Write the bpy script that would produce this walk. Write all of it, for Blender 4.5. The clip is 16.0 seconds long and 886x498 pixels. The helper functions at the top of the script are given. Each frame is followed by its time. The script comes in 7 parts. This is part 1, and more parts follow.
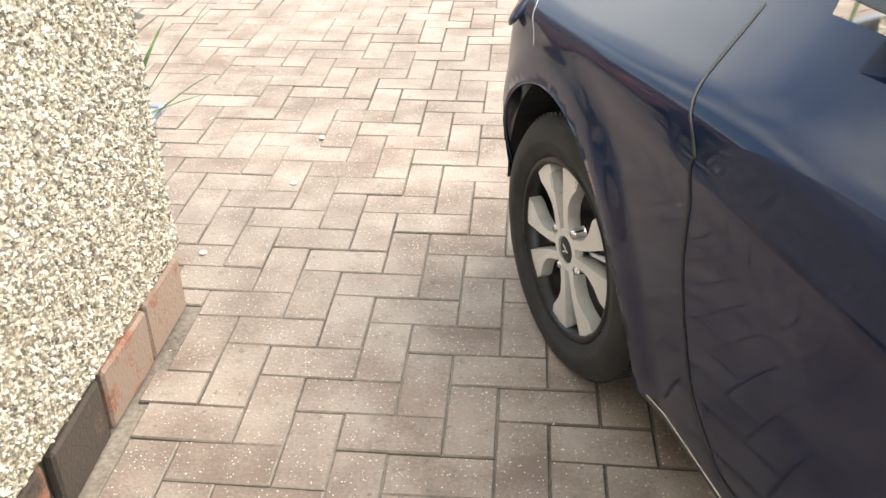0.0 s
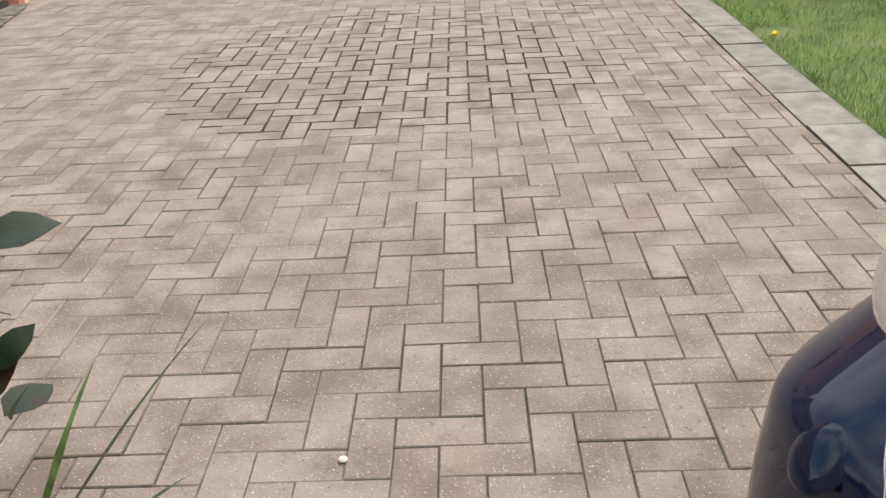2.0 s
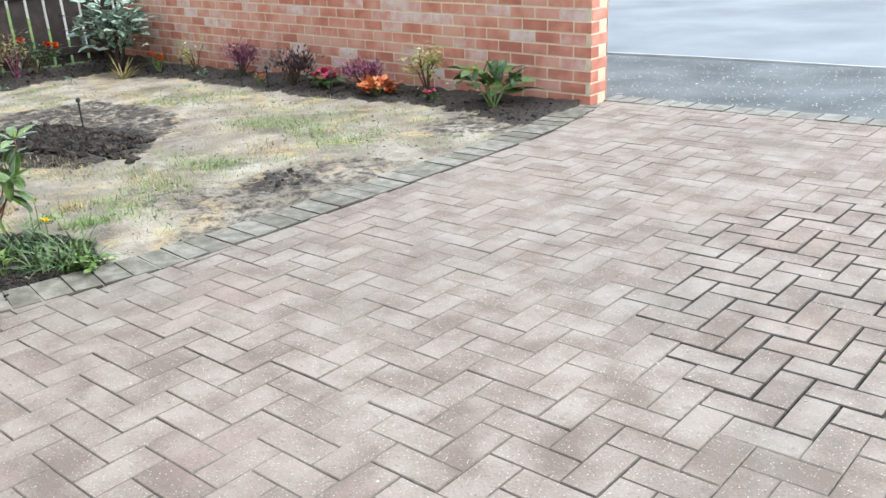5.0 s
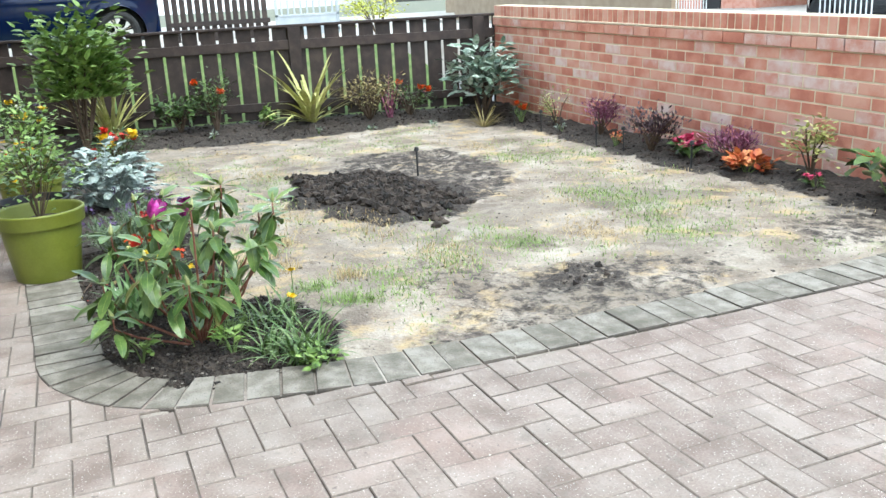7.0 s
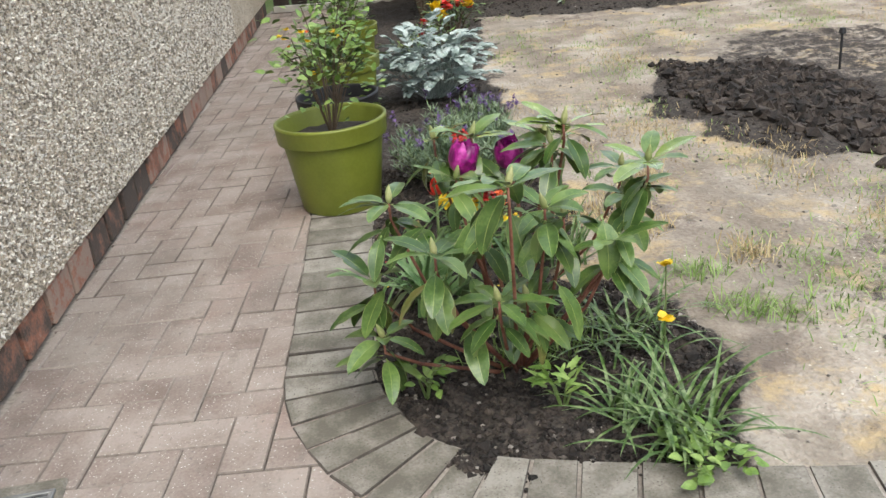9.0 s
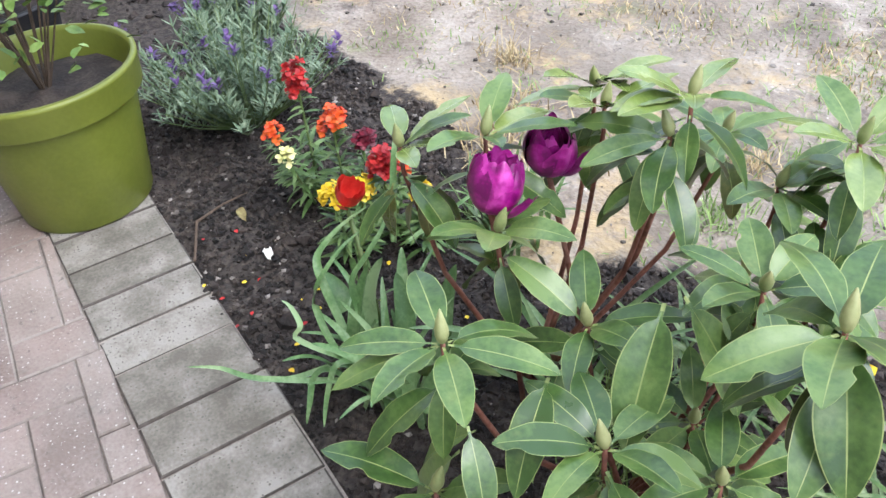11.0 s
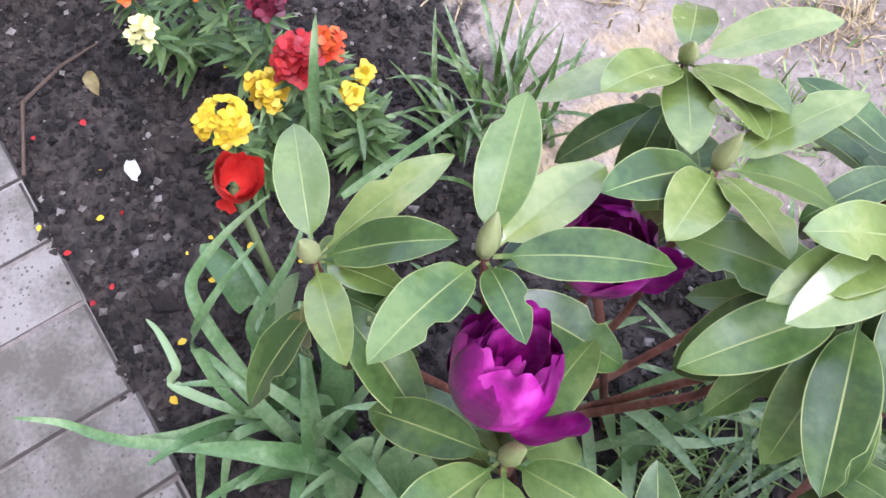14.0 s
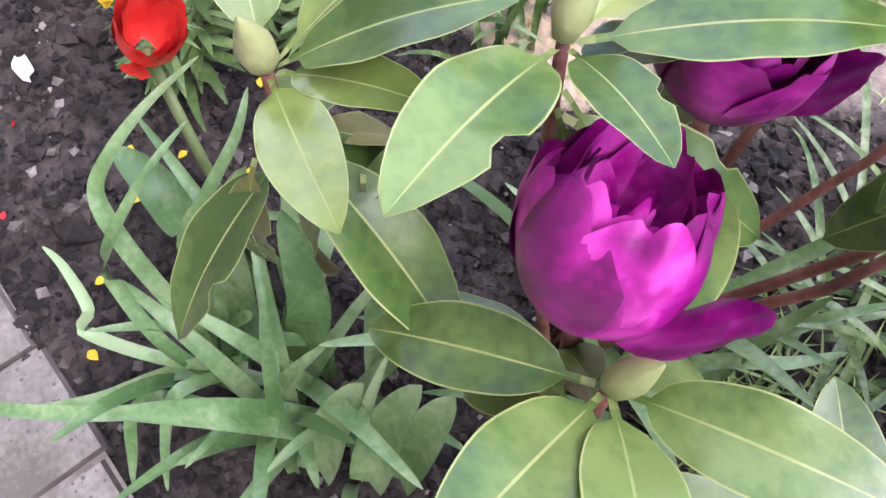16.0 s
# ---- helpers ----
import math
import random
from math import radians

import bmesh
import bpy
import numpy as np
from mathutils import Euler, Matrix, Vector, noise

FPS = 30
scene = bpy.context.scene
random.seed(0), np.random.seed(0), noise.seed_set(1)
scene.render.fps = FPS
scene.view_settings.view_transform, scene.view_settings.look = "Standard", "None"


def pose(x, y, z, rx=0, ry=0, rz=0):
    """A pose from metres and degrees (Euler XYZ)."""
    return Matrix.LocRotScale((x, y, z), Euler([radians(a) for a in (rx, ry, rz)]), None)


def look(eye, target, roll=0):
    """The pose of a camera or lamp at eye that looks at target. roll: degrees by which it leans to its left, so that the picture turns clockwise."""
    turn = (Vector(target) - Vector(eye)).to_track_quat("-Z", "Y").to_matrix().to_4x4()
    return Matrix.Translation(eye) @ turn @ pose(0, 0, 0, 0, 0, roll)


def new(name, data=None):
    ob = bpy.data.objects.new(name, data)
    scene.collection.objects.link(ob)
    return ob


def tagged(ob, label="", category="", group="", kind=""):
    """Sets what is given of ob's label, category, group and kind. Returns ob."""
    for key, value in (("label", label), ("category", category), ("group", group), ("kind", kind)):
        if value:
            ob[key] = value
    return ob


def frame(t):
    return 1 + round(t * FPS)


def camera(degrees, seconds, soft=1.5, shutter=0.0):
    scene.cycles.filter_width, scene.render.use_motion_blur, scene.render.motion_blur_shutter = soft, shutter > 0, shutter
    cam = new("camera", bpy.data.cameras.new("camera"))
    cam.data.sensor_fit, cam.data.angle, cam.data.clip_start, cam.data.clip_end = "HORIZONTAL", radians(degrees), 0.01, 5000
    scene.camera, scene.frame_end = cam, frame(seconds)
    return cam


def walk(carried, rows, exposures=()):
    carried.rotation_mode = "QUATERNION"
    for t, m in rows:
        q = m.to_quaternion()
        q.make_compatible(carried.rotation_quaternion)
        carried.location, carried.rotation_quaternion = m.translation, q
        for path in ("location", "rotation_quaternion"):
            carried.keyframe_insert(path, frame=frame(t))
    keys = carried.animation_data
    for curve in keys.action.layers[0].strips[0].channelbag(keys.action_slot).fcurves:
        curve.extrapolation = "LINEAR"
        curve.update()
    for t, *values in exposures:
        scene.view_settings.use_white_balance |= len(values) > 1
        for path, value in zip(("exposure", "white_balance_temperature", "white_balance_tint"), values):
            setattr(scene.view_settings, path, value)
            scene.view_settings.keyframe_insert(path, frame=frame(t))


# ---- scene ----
cam = camera(53.3, 16.0)
PATH = [
    (0, (1.254, 0.928, 1.256), (1.097, 2.617, 0.197), -0.6),
    (0.5, (1.083, 1.177, 1.245), (0.969, 2.777, 0.051), -1.2),
    (1, (1.034, 1.493, 1.244), (0.824, 3.135, 0.121), -3.0),
    (1.2, (0.979, 1.591, 1.237), (0.789, 3.266, 0.161), -0.6),
    (1.4, (0.989, 1.717, 1.26), (0.786, 3.413, 0.219), -3.0),
    (1.5, (0.987, 1.767, 1.271), (0.808, 3.488, 0.268), -2.8),
    (2, (0.907, 2.056, 1.321), (0.842, 3.833, 0.406), -3.1),
    (2.5, (0.949, 2.366, 1.3), (0.769, 4.184, 0.487), -3.7),
    (3, (0.978, 2.646, 1.299), (0.681, 4.456, 0.503), -3.4),
    (3.5, (0.924, 2.954, 1.299), (0.749, 4.774, 0.488), -3.8),
    (4, (0.89, 3.212, 1.275), (0.498, 4.984, 0.434), -4.1),
    (4.5, (0.885, 3.503, 1.275), (-0.039, 5.096, 0.494), -3.4),
    (4.7, (0.857, 3.588, 1.289), (-0.226, 5.098, 0.549), -3.6),
    (6.8, (0.336, 4.537, 1.251), (-1.406, 5.338, 0.681), -2.9),
    (7, (0.235, 4.641, 1.25), (-1.547, 5.365, 0.703), -3.1),
    (7.5, (-0.025, 4.855, 1.242), (-1.915, 5.189, 0.678), -2.6),
    (8, (-0.398, 4.858, 1.213), (-2.268, 4.916, 0.505), -5.5),
    (8.5, (-0.752, 4.871, 1.2), (-2.599, 4.895, 0.435), -6.5),
    (8.6, (-0.821, 4.879, 1.185), (-2.671, 4.881, 0.425), -6.1),
    (8.7, (-0.92, 4.883, 1.183), (-2.765, 4.84, 0.413), -5.8),
    (10.8, (-2.397, 4.438, 1.177), (-3.893, 4.982, -0.033), -6.3),
    (11, (-2.508, 4.421, 1.174), (-3.92, 5.067, -0.086), -6.4),
    (11.5, (-2.811, 4.493, 1.148), (-4.059, 5.196, -0.248), -7.5),
    (12, (-3.018, 4.54, 1.14), (-4.053, 5.42, -0.328), -6.1),
    (12.5, (-3.123, 4.581, 1.113), (-3.944, 5.49, -0.468), -1.4),
    (13, (-3.156, 4.708, 1.063), (-4.021, 5.371, -0.614), -1.2),
    (13.5, (-3.169, 4.766, 1.061), (-4.021, 5.248, -0.684), -3.3),
    (14, (-3.177, 4.768, 1.063), (-4.007, 5.183, -0.708), -4.4),
    (14.5, (-3.174, 4.762, 1.052), (-3.994, 5.189, -0.722), -2.8),
    (15, (-3.185, 4.765, 1.055), (-4.037, 5.189, -0.705), -3.2),
    (15.5, (-3.201, 4.77, 0.974), (-3.992, 5.164, -0.82), -6.4),
    (16, (-3.252, 4.754, 0.812), (-3.955, 5.212, -1.003), -1.8),
]
walk(cam, [(t, look(*r)) for t, *r in PATH], [(0, 1.84, 6850, 2), (0.5, 1.5, 7850, 6), (1.0, 1.28, 7600, 7), (1.5, 1.04, 7300, 8), (2.5, 0.74, 6300, 0), (3, 0.89, 6180, 1), (3.5, 1.21, 5850, -1), (4.5, 1.26, 5780, -1), (7, 1.53, 5680, -2), (7.5, 1.25, 6100, 9), (8.5, 1.03, 6250, 4), (11, 1.48, 5550, 9), (13.5, 1.53, 5330, 22), (14.5, 1.63, 5250, 25), (16, 1.84, 5600, 28)])

# ---- light ----
world = bpy.data.worlds.new("sky")
scene.world = world
world.use_nodes = True
_wn = world.node_tree.nodes
_sky = _wn.new("ShaderNodeTexSky")
_sky.sky_type, _sky.sun_disc = "NISHITA", False
_sky.sun_elevation, _sky.sun_rotation = radians(58), radians(68)
_sky.air_density, _sky.dust_density, _sky.ozone_density = 1.0, 4.0, 1.0
_cloud = _wn.new("ShaderNodeTexNoise")
_cloud.inputs["Scale"].default_value, _cloud.inputs["Detail"].default_value = 2.4, 7
_cover = _wn.new("ShaderNodeMapRange")
_cover.inputs[1].default_value, _cover.inputs[2].default_value = 0.42, 0.60
world.node_tree.links.new(_cloud.outputs["Fac"], _cover.inputs[0])
_over = _wn.new("ShaderNodeMix")
_over.data_type = "RGBA"
_over.inputs[7].default_value = (6.5, 6.5, 6.6, 1)
world.node_tree.links.new(_cover.outputs[0], _over.inputs[0])
world.node_tree.links.new(_sky.outputs[0], _over.inputs[6])
world.node_tree.links.new(_over.outputs[2], _wn["Background"].inputs[0])
_wn["Background"].inputs[1].default_value = 0.15
sun = new("sun", bpy.data.lights.new("sun", "SUN"))
sun.data.energy, sun.data.angle, sun.data.color = 0.52, radians(45), (1.0, 0.97, 0.93)
_el, _az = radians(58), radians(68)
sun.matrix_world = look((0, 0, 20), (-20 * math.sin(_az) / math.tan(_el), -20 * math.cos(_az) / math.tan(_el), 0))


# ---- materials ----
def mat(name, cols, rough=0.8, scale=8.0, bump=0.2, fine=120.0, metal=0.0, rnd=0.0, specks=None, spec=0.5,
        coat=0.0, voro=0.0, voro_cols=None, sheen=0.0, subsurf=0.0, island=False, rough_var=0.08, bump_dist=0.004):
    """A surface: two scales of noise between the colours, optional specks, cells and a per-piece shift of tone."""
    m = bpy.data.materials.new(name)
    m.use_nodes = True
    nt = m.node_tree
    n, l = nt.nodes, nt.links
    b = n["Principled BSDF"]
    tc = n.new("ShaderNodeTexCoord")
    geo = n.new("ShaderNodeNewGeometry")
    pos = geo.outputs["Position"]
    n1 = n.new("ShaderNodeTexNoise")
    n1.inputs["Scale"].default_value, n1.inputs["Detail"].default_value = scale, 5
    l.new(pos, n1.inputs["Vector"])
    n2 = n.new("ShaderNodeTexNoise")
    n2.inputs["Scale"].default_value, n2.inputs["Detail"].default_value = fine, 3
    l.new(pos, n2.inputs["Vector"])
    mix = n.new("ShaderNodeMath")
    mix.operation = "MULTIPLY_ADD"
    l.new(n2.outputs["Fac"], mix.inputs[0])
    mix.inputs[1].default_value = 0.7
    half = n.new("ShaderNodeMath")
    half.operation = "MULTIPLY_ADD"
    l.new(n1.outputs["Fac"], half.inputs[0])
    half.inputs[1].default_value, half.inputs[2].default_value = 1.9, -0.8
    l.new(half.outputs[0], mix.inputs[2])
    fac = mix.outputs[0]
    if rnd:
        src = geo.outputs["Random Per Island"] if island else n.new("ShaderNodeObjectInfo").outputs["Random"]
        rm = n.new("ShaderNodeMath")
        rm.operation = "MULTIPLY_ADD"
        l.new(src, rm.inputs[0])
        rm.inputs[1].default_value = rnd
        sub = n.new("ShaderNodeMath")
        sub.operation = "SUBTRACT"
        l.new(fac, sub.inputs[0])
        sub.inputs[1].default_value = rnd / 2
        l.new(sub.outputs[0], rm.inputs[2])
        fac = rm.outputs[0]
    ramp = n.new("ShaderNodeValToRGB")
    el = ramp.color_ramp.elements
    while len(el) < len(cols):
        el.new(0.5)
    for i, c in enumerate(cols):
        el[i].position = 0.15 + 0.7 * i / max(1, len(cols) - 1)
        el[i].color = (*c, 1)
    l.new(fac, ramp.inputs[0])
    col = ramp.outputs[0]
    height = n2.outputs["Fac"]
    if voro:
        v = n.new("ShaderNodeTexVoronoi")
        v.inputs["Scale"].default_value = voro
        l.new(pos, v.inputs["Vector"])
        r2 = n.new("ShaderNodeValToRGB")
        e2 = r2.color_ramp.elements
        while len(e2) < len(voro_cols):
            e2.new(0.5)
        for i, c in enumerate(voro_cols):
            e2[i].position = i / (len(voro_cols) - 1)
            e2[i].color = (*c, 1)
        sep = n.new("ShaderNodeSeparateColor")
        l.new(v.outputs["Color"], sep.inputs[0])
        l.new(sep.outputs[0], r2.inputs[0])
        mx = n.new("ShaderNodeMix")
        mx.data_type, mx.blend_type = "RGBA", "MULTIPLY"
        mx.inputs[0].default_value = 0.9
        l.new(r2.outputs[0], mx.inputs[6])
        l.new(col, mx.inputs[7])
        col = mx.outputs[2]
        inv = n.new("ShaderNodeMath")
        inv.operation = "SUBTRACT"
        inv.inputs[0].default_value = 1.0
        l.new(v.outputs["Distance"], inv.inputs[1])
        height = inv.outputs[0]
    if specks:
        sc, amount, scol = specks
        v = n.new("ShaderNodeTexVoronoi")
        v.inputs["Scale"].default_value = sc
        l.new(pos, v.inputs["Vector"])
        th = n.new("ShaderNodeMath")
        th.operation = "LESS_THAN"
        l.new(v.outputs["Distance"], th.inputs[0])
        sep = n.new("ShaderNodeSeparateColor")
        l.new(v.outputs["Color"], sep.inputs[0])
        ml = n.new("ShaderNodeMath")
        ml.operation = "MULTIPLY"
        l.new(sep.outputs[1], ml.inputs[0])
        ml.inputs[1].default_value = amount
        l.new(ml.outputs[0], th.inputs[1])
        mx = n.new("ShaderNodeMix")
        mx.data_type = "RGBA"
        l.new(th.outputs[0], mx.inputs[0])
        l.new(col, mx.inputs[6])
        mx.inputs[7].default_value = (*scol, 1)
        col = mx.outputs[2]
    l.new(col, b.inputs["Base Color"])
    rr = n.new("ShaderNodeMath")
    rr.operation = "MULTIPLY_ADD"
    l.new(n1.outputs["Fac"], rr.inputs[0])
    rr.inputs[1].default_value, rr.inputs[2].default_value = rough_var * 2, rough - rough_var
    l.new(rr.outputs[0], b.inputs["Roughness"])
    b.inputs["Metallic"].default_value = metal
    b.inputs["Specular IOR Level"].default_value = spec
    b.inputs["Coat Weight"].default_value = coat
    b.inputs["Coat Roughness"].default_value = 0.03
    if subsurf:
        b.inputs["Subsurface Weight"].default_value = subsurf
        b.inputs["Subsurface Radius"].default_value = (0.01, 0.012, 0.004)
        b.inputs["Subsurface Scale"].default_value = 0.3
    if bump:
        bp = n.new("ShaderNodeBump")
        bp.inputs["Strength"].default_value, bp.inputs["Distance"].default_value = bump, bump_dist
        l.new(height, bp.inputs["Height"])
        l.new(bp.outputs[0], b.inputs["Normal"])
    return m


def tint(m, layers):
    """Lays irregular patches of other colours over a surface: (scale, from, to, colour, amount, shift)."""
    n, l = m.node_tree.nodes, m.node_tree.links
    b = n["Principled BSDF"]
    base = b.inputs["Base Color"].links[0].from_socket
    pos = n.new("ShaderNodeNewGeometry").outputs["Position"]
    for sc, lo, hi, c, amount, shift in layers:
        mp = n.new("ShaderNodeVectorMath")
        mp.operation = "ADD"
        l.new(pos, mp.inputs[0])
        mp.inputs[1].default_value = (shift, shift * 2, 0)
        nz = n.new("ShaderNodeTexNoise")
        nz.inputs["Scale"].default_value, nz.inputs["Detail"].default_value = sc, 8
        nz.inputs["Roughness"].default_value = 0.68
        l.new(mp.outputs[0], nz.inputs["Vector"])
        mr = n.new("ShaderNodeMapRange")
        mr.inputs[1].default_value, mr.inputs[2].default_value = lo, hi
        mr.inputs[4].default_value = amount
        l.new(nz.outputs["Fac"], mr.inputs[0])
        mx = n.new("ShaderNodeMix")
        mx.data_type = "RGBA"
        l.new(mr.outputs[0], mx.inputs[0])
        l.new(base, mx.inputs[6])
        mx.inputs[7].default_value = (*c, 1)
        base = mx.outputs[2]
    l.new(base, b.inputs["Base Color"])
    return m


PAVER = mat("paver", [(0.19, 0.142, 0.118), (0.275, 0.222, 0.19), (0.35, 0.292, 0.255)], 0.85, 5.5, 0.6, 130, rnd=0.3,
            specks=(120, 0.25, (0.58, 0.545, 0.49)))
PAVER_J = mat("paver_rest", [(0.19, 0.142, 0.118), (0.275, 0.222, 0.19), (0.35, 0.292, 0.255)], 0.85, 5.5, 0.6, 130, rnd=0.3,
              specks=(120, 0.25, (0.58, 0.545, 0.49)), island=True)
for _m in (PAVER, PAVER_J):
    tint(_m, [(0.7, 0.5, 0.66, (0.2, 0.185, 0.158), 0.4, 3.0), (1.6, 0.54, 0.68, (0.33, 0.235, 0.2), 0.5, 9.0), (16.0, 0.55, 0.7, (0.17, 0.15, 0.125), 0.6, 5.0),
              (42.0, 0.6, 0.68, (0.1, 0.088, 0.075), 0.7, 1.0)])
ARRIS = mat("dirty_arris", [(0.12, 0.097, 0.082), (0.215, 0.178, 0.15), (0.33, 0.285, 0.248)], 0.92, 1.6, 0.3, 60)
# darker tone for block sides and chamfers, in open joints and the edging
ARRIS_DARK = mat("dark_arris", [(0.045, 0.038, 0.031), (0.085, 0.072, 0.06), (0.145, 0.123, 0.103)], 0.92, 6, 0.3, 60)
KERB = mat("grey_block", [(0.125, 0.112, 0.086), (0.205, 0.186, 0.153), (0.305, 0.28, 0.24)], 0.88, 13.0, 0.6, 150, rnd=0.4,
           specks=(130, 0.32, (0.13, 0.118, 0.095)))
KERB_PALE = mat("pale_grey_block", [(0.18, 0.167, 0.142), (0.255, 0.238, 0.208), (0.335, 0.315, 0.28)], 0.88, 9.0, 0.6, 150, rnd=0.3,
                specks=(130, 0.26, (0.17, 0.155, 0.13)))
BEDDING = mat("jointing_sand", [(0.10, 0.085, 0.07), (0.24, 0.205, 0.17), (0.40, 0.36, 0.31)], 0.95, 1.3, 0.5, 90)
ASPHALT = mat("footway_asphalt", [(0.09, 0.092, 0.095), (0.14, 0.145, 0.15), (0.19, 0.195, 0.2)], 0.9, 1.5, 0.6, 220,
              specks=(28, 0.22, (0.6, 0.6, 0.58)))
ROAD = mat("road_asphalt", [(0.19, 0.2, 0.22), (0.24, 0.25, 0.27), (0.29, 0.3, 0.32)], 0.9, 0.8, 0.4, 200)
KERBSTONE = mat("concrete_kerb", [(0.36, 0.36, 0.35), (0.5, 0.5, 0.49)], 0.85, 4, 0.3, 120)
EARTH = mat("ground_far", [(0.12, 0.13, 0.08), (0.2, 0.2, 0.15)], 0.95, 0.5, 0.3, 30)
SOIL = mat("dug_soil", [(0.018, 0.013, 0.010), (0.045, 0.034, 0.027), (0.095, 0.075, 0.06)], 0.95, 9, 0.9, 70,
           specks=(55, 0.2, (0.3, 0.26, 0.22)), bump_dist=0.012)
CLOD = mat("soil_clod", [(0.009, 0.007, 0.0055), (0.026, 0.019, 0.015), (0.07, 0.054, 0.043)], 0.95, 14, 0.8, 120, rnd=0.5, island=True)
BRICK = mat("red_brick", [(0.47, 0.17, 0.115), (0.62, 0.27, 0.19), (0.68, 0.38, 0.29)], 0.85, 6, 0.4, 150, rnd=0.6)
BRICK_J = mat("red_brick_rest", [(0.47, 0.17, 0.115), (0.62, 0.27, 0.19), (0.68, 0.38, 0.29)], 0.85, 6, 0.4, 150, rnd=0.6, island=True)
BRICK_W = mat("bloomed_brick", [(0.6, 0.27, 0.2), (0.66, 0.41, 0.35), (0.74, 0.6, 0.56)], 0.88, 9, 0.4, 150, rnd=0.5)
OLDBRICK = mat("plinth_brick", [(0.07, 0.055, 0.045), (0.16, 0.095, 0.07), (0.29, 0.125, 0.08), (0.3, 0.22, 0.175)], 0.9, 14, 0.8, 110, rnd=1.1)
MORTAR = mat("mortar", [(0.6, 0.5, 0.35), (0.78, 0.68, 0.51)], 0.95, 8, 0.4, 200)
OLDMORTAR = mat("old_mortar", [(0.24, 0.22, 0.19), (0.4, 0.37, 0.32)], 0.95, 8, 0.4, 200)
DASH = mat("pebbledash", [(0.75, 0.7, 0.62), (1.0, 0.97, 0.9)], 0.9, 2, 1.0, 60, voro=95,
           voro_cols=[(0.28, 0.25, 0.2), (0.48, 0.43, 0.35), (0.66, 0.6, 0.5), (0.56, 0.52, 0.46), (0.8, 0.76, 0.67)], bump_dist=0.008)
PEBBLE = mat("dash_stone", [(0.2, 0.175, 0.14), (0.42, 0.365, 0.28), (0.57, 0.515, 0.43), (0.47, 0.44, 0.39), (0.72, 0.68, 0.6)], 0.7, 40, 0.2, 300,
             rnd=1.3, island=True)
FENCE = mat("brown_fence", [(0.016, 0.01, 0.008), (0.03, 0.019, 0.016), (0.05, 0.034, 0.028)], 0.6, 9, 0.4, 90, rnd=0.3)
WHITE = mat("white_plastic", [(0.74, 0.75, 0.75), (0.83, 0.84, 0.84)], 0.35, 3, 0.05, 60)
STEEL = mat("grate_steel", [(0.2, 0.2, 0.2), (0.35, 0.35, 0.34)], 0.5, 20, 0.2, 150, metal=0.6)
CONCRETE = mat("concrete", [(0.34, 0.32, 0.28), (0.48, 0.46, 0.42)], 0.9, 5, 0.4, 120)
CARBLUE = mat("blue_car_paint", [(0.002, 0.006, 0.028), (0.003, 0.01, 0.042)], 0.35, 1, 0.0, 400, coat=0.65, spec=0.05)
RUBBER = mat("tyre_rubber", [(0.012, 0.012, 0.013), (0.03, 0.03, 0.031)], 0.75, 20, 0.2, 200)
DARK = mat("black_plastic", [(0.01, 0.01, 0.011), (0.022, 0.022, 0.024)], 0.6, 10, 0.1, 200)
ALLOY = mat("machined_alloy", [(0.62, 0.61, 0.59), (0.72, 0.71, 0.69)], 0.3, 10, 0.05, 400, metal=0.35)
GUNMETAL = mat("dark_alloy", [(0.02, 0.02, 0.022), (0.045, 0.045, 0.048)], 0.3, 10, 0.0, 200, metal=0.8)
CHROME = mat("chrome", [(0.7, 0.7, 0.7), (0.8, 0.8, 0.8)], 0.12, 10, 0.0, 200, metal=1.0)
CARBLACK = mat("black_car_paint", [(0.01, 0.01, 0.012), (0.015, 0.015, 0.018)], 0.25, 1, 0.0, 200, coat=1.0)
LENS = mat("headlamp_lens", [(0.6, 0.6, 0.6), (0.72, 0.72, 0.73)], 0.12, 6, 0.0, 100, metal=0.5, coat=1.0)
REDLIGHT = mat("red_lens", [(0.45, 0.01, 0.015), (0.6, 0.02, 0.02)], 0.15, 5, 0.0, 100, coat=0.6)
LIME = mat("lime_plastic", [(0.135, 0.158, 0.018), (0.185, 0.21, 0.028)], 0.42, 6, 0.08, 90)
GREYPLANTER = mat("grey_planter", [(0.21, 0.23, 0.27), (0.28, 0.30, 0.35)], 0.5, 6, 0.1, 90)
CREAM = mat("cream_render", [(0.55, 0.47, 0.36), (0.66, 0.58, 0.46)], 0.9, 4, 0.4, 120)
TAN = mat("tan_wall", [(0.32, 0.24, 0.16), (0.42, 0.33, 0.23)], 0.9, 3, 0.3, 90)
ROOF = mat("roof_tiles", [(0.12, 0.07, 0.055), (0.2, 0.12, 0.09)], 0.85, 3, 0.4, 60)


def glass(name, tint, rough=0.03):
    m = bpy.data.materials.new(name)
    m.use_nodes = True
    b = m.node_tree.nodes["Principled BSDF"]
    b.inputs["Base Color"].default_value = (*tint, 1)
    b.inputs["Roughness"].default_value = rough
    b.inputs["Transmission Weight"].default_value = 0.85
    b.inputs["IOR"].default_value = 1.45
    return m


GLASS = glass("lens_glass", (0.9, 0.93, 0.95))
CARGLASS = glass("car_glass", (0.06, 0.07, 0.08))


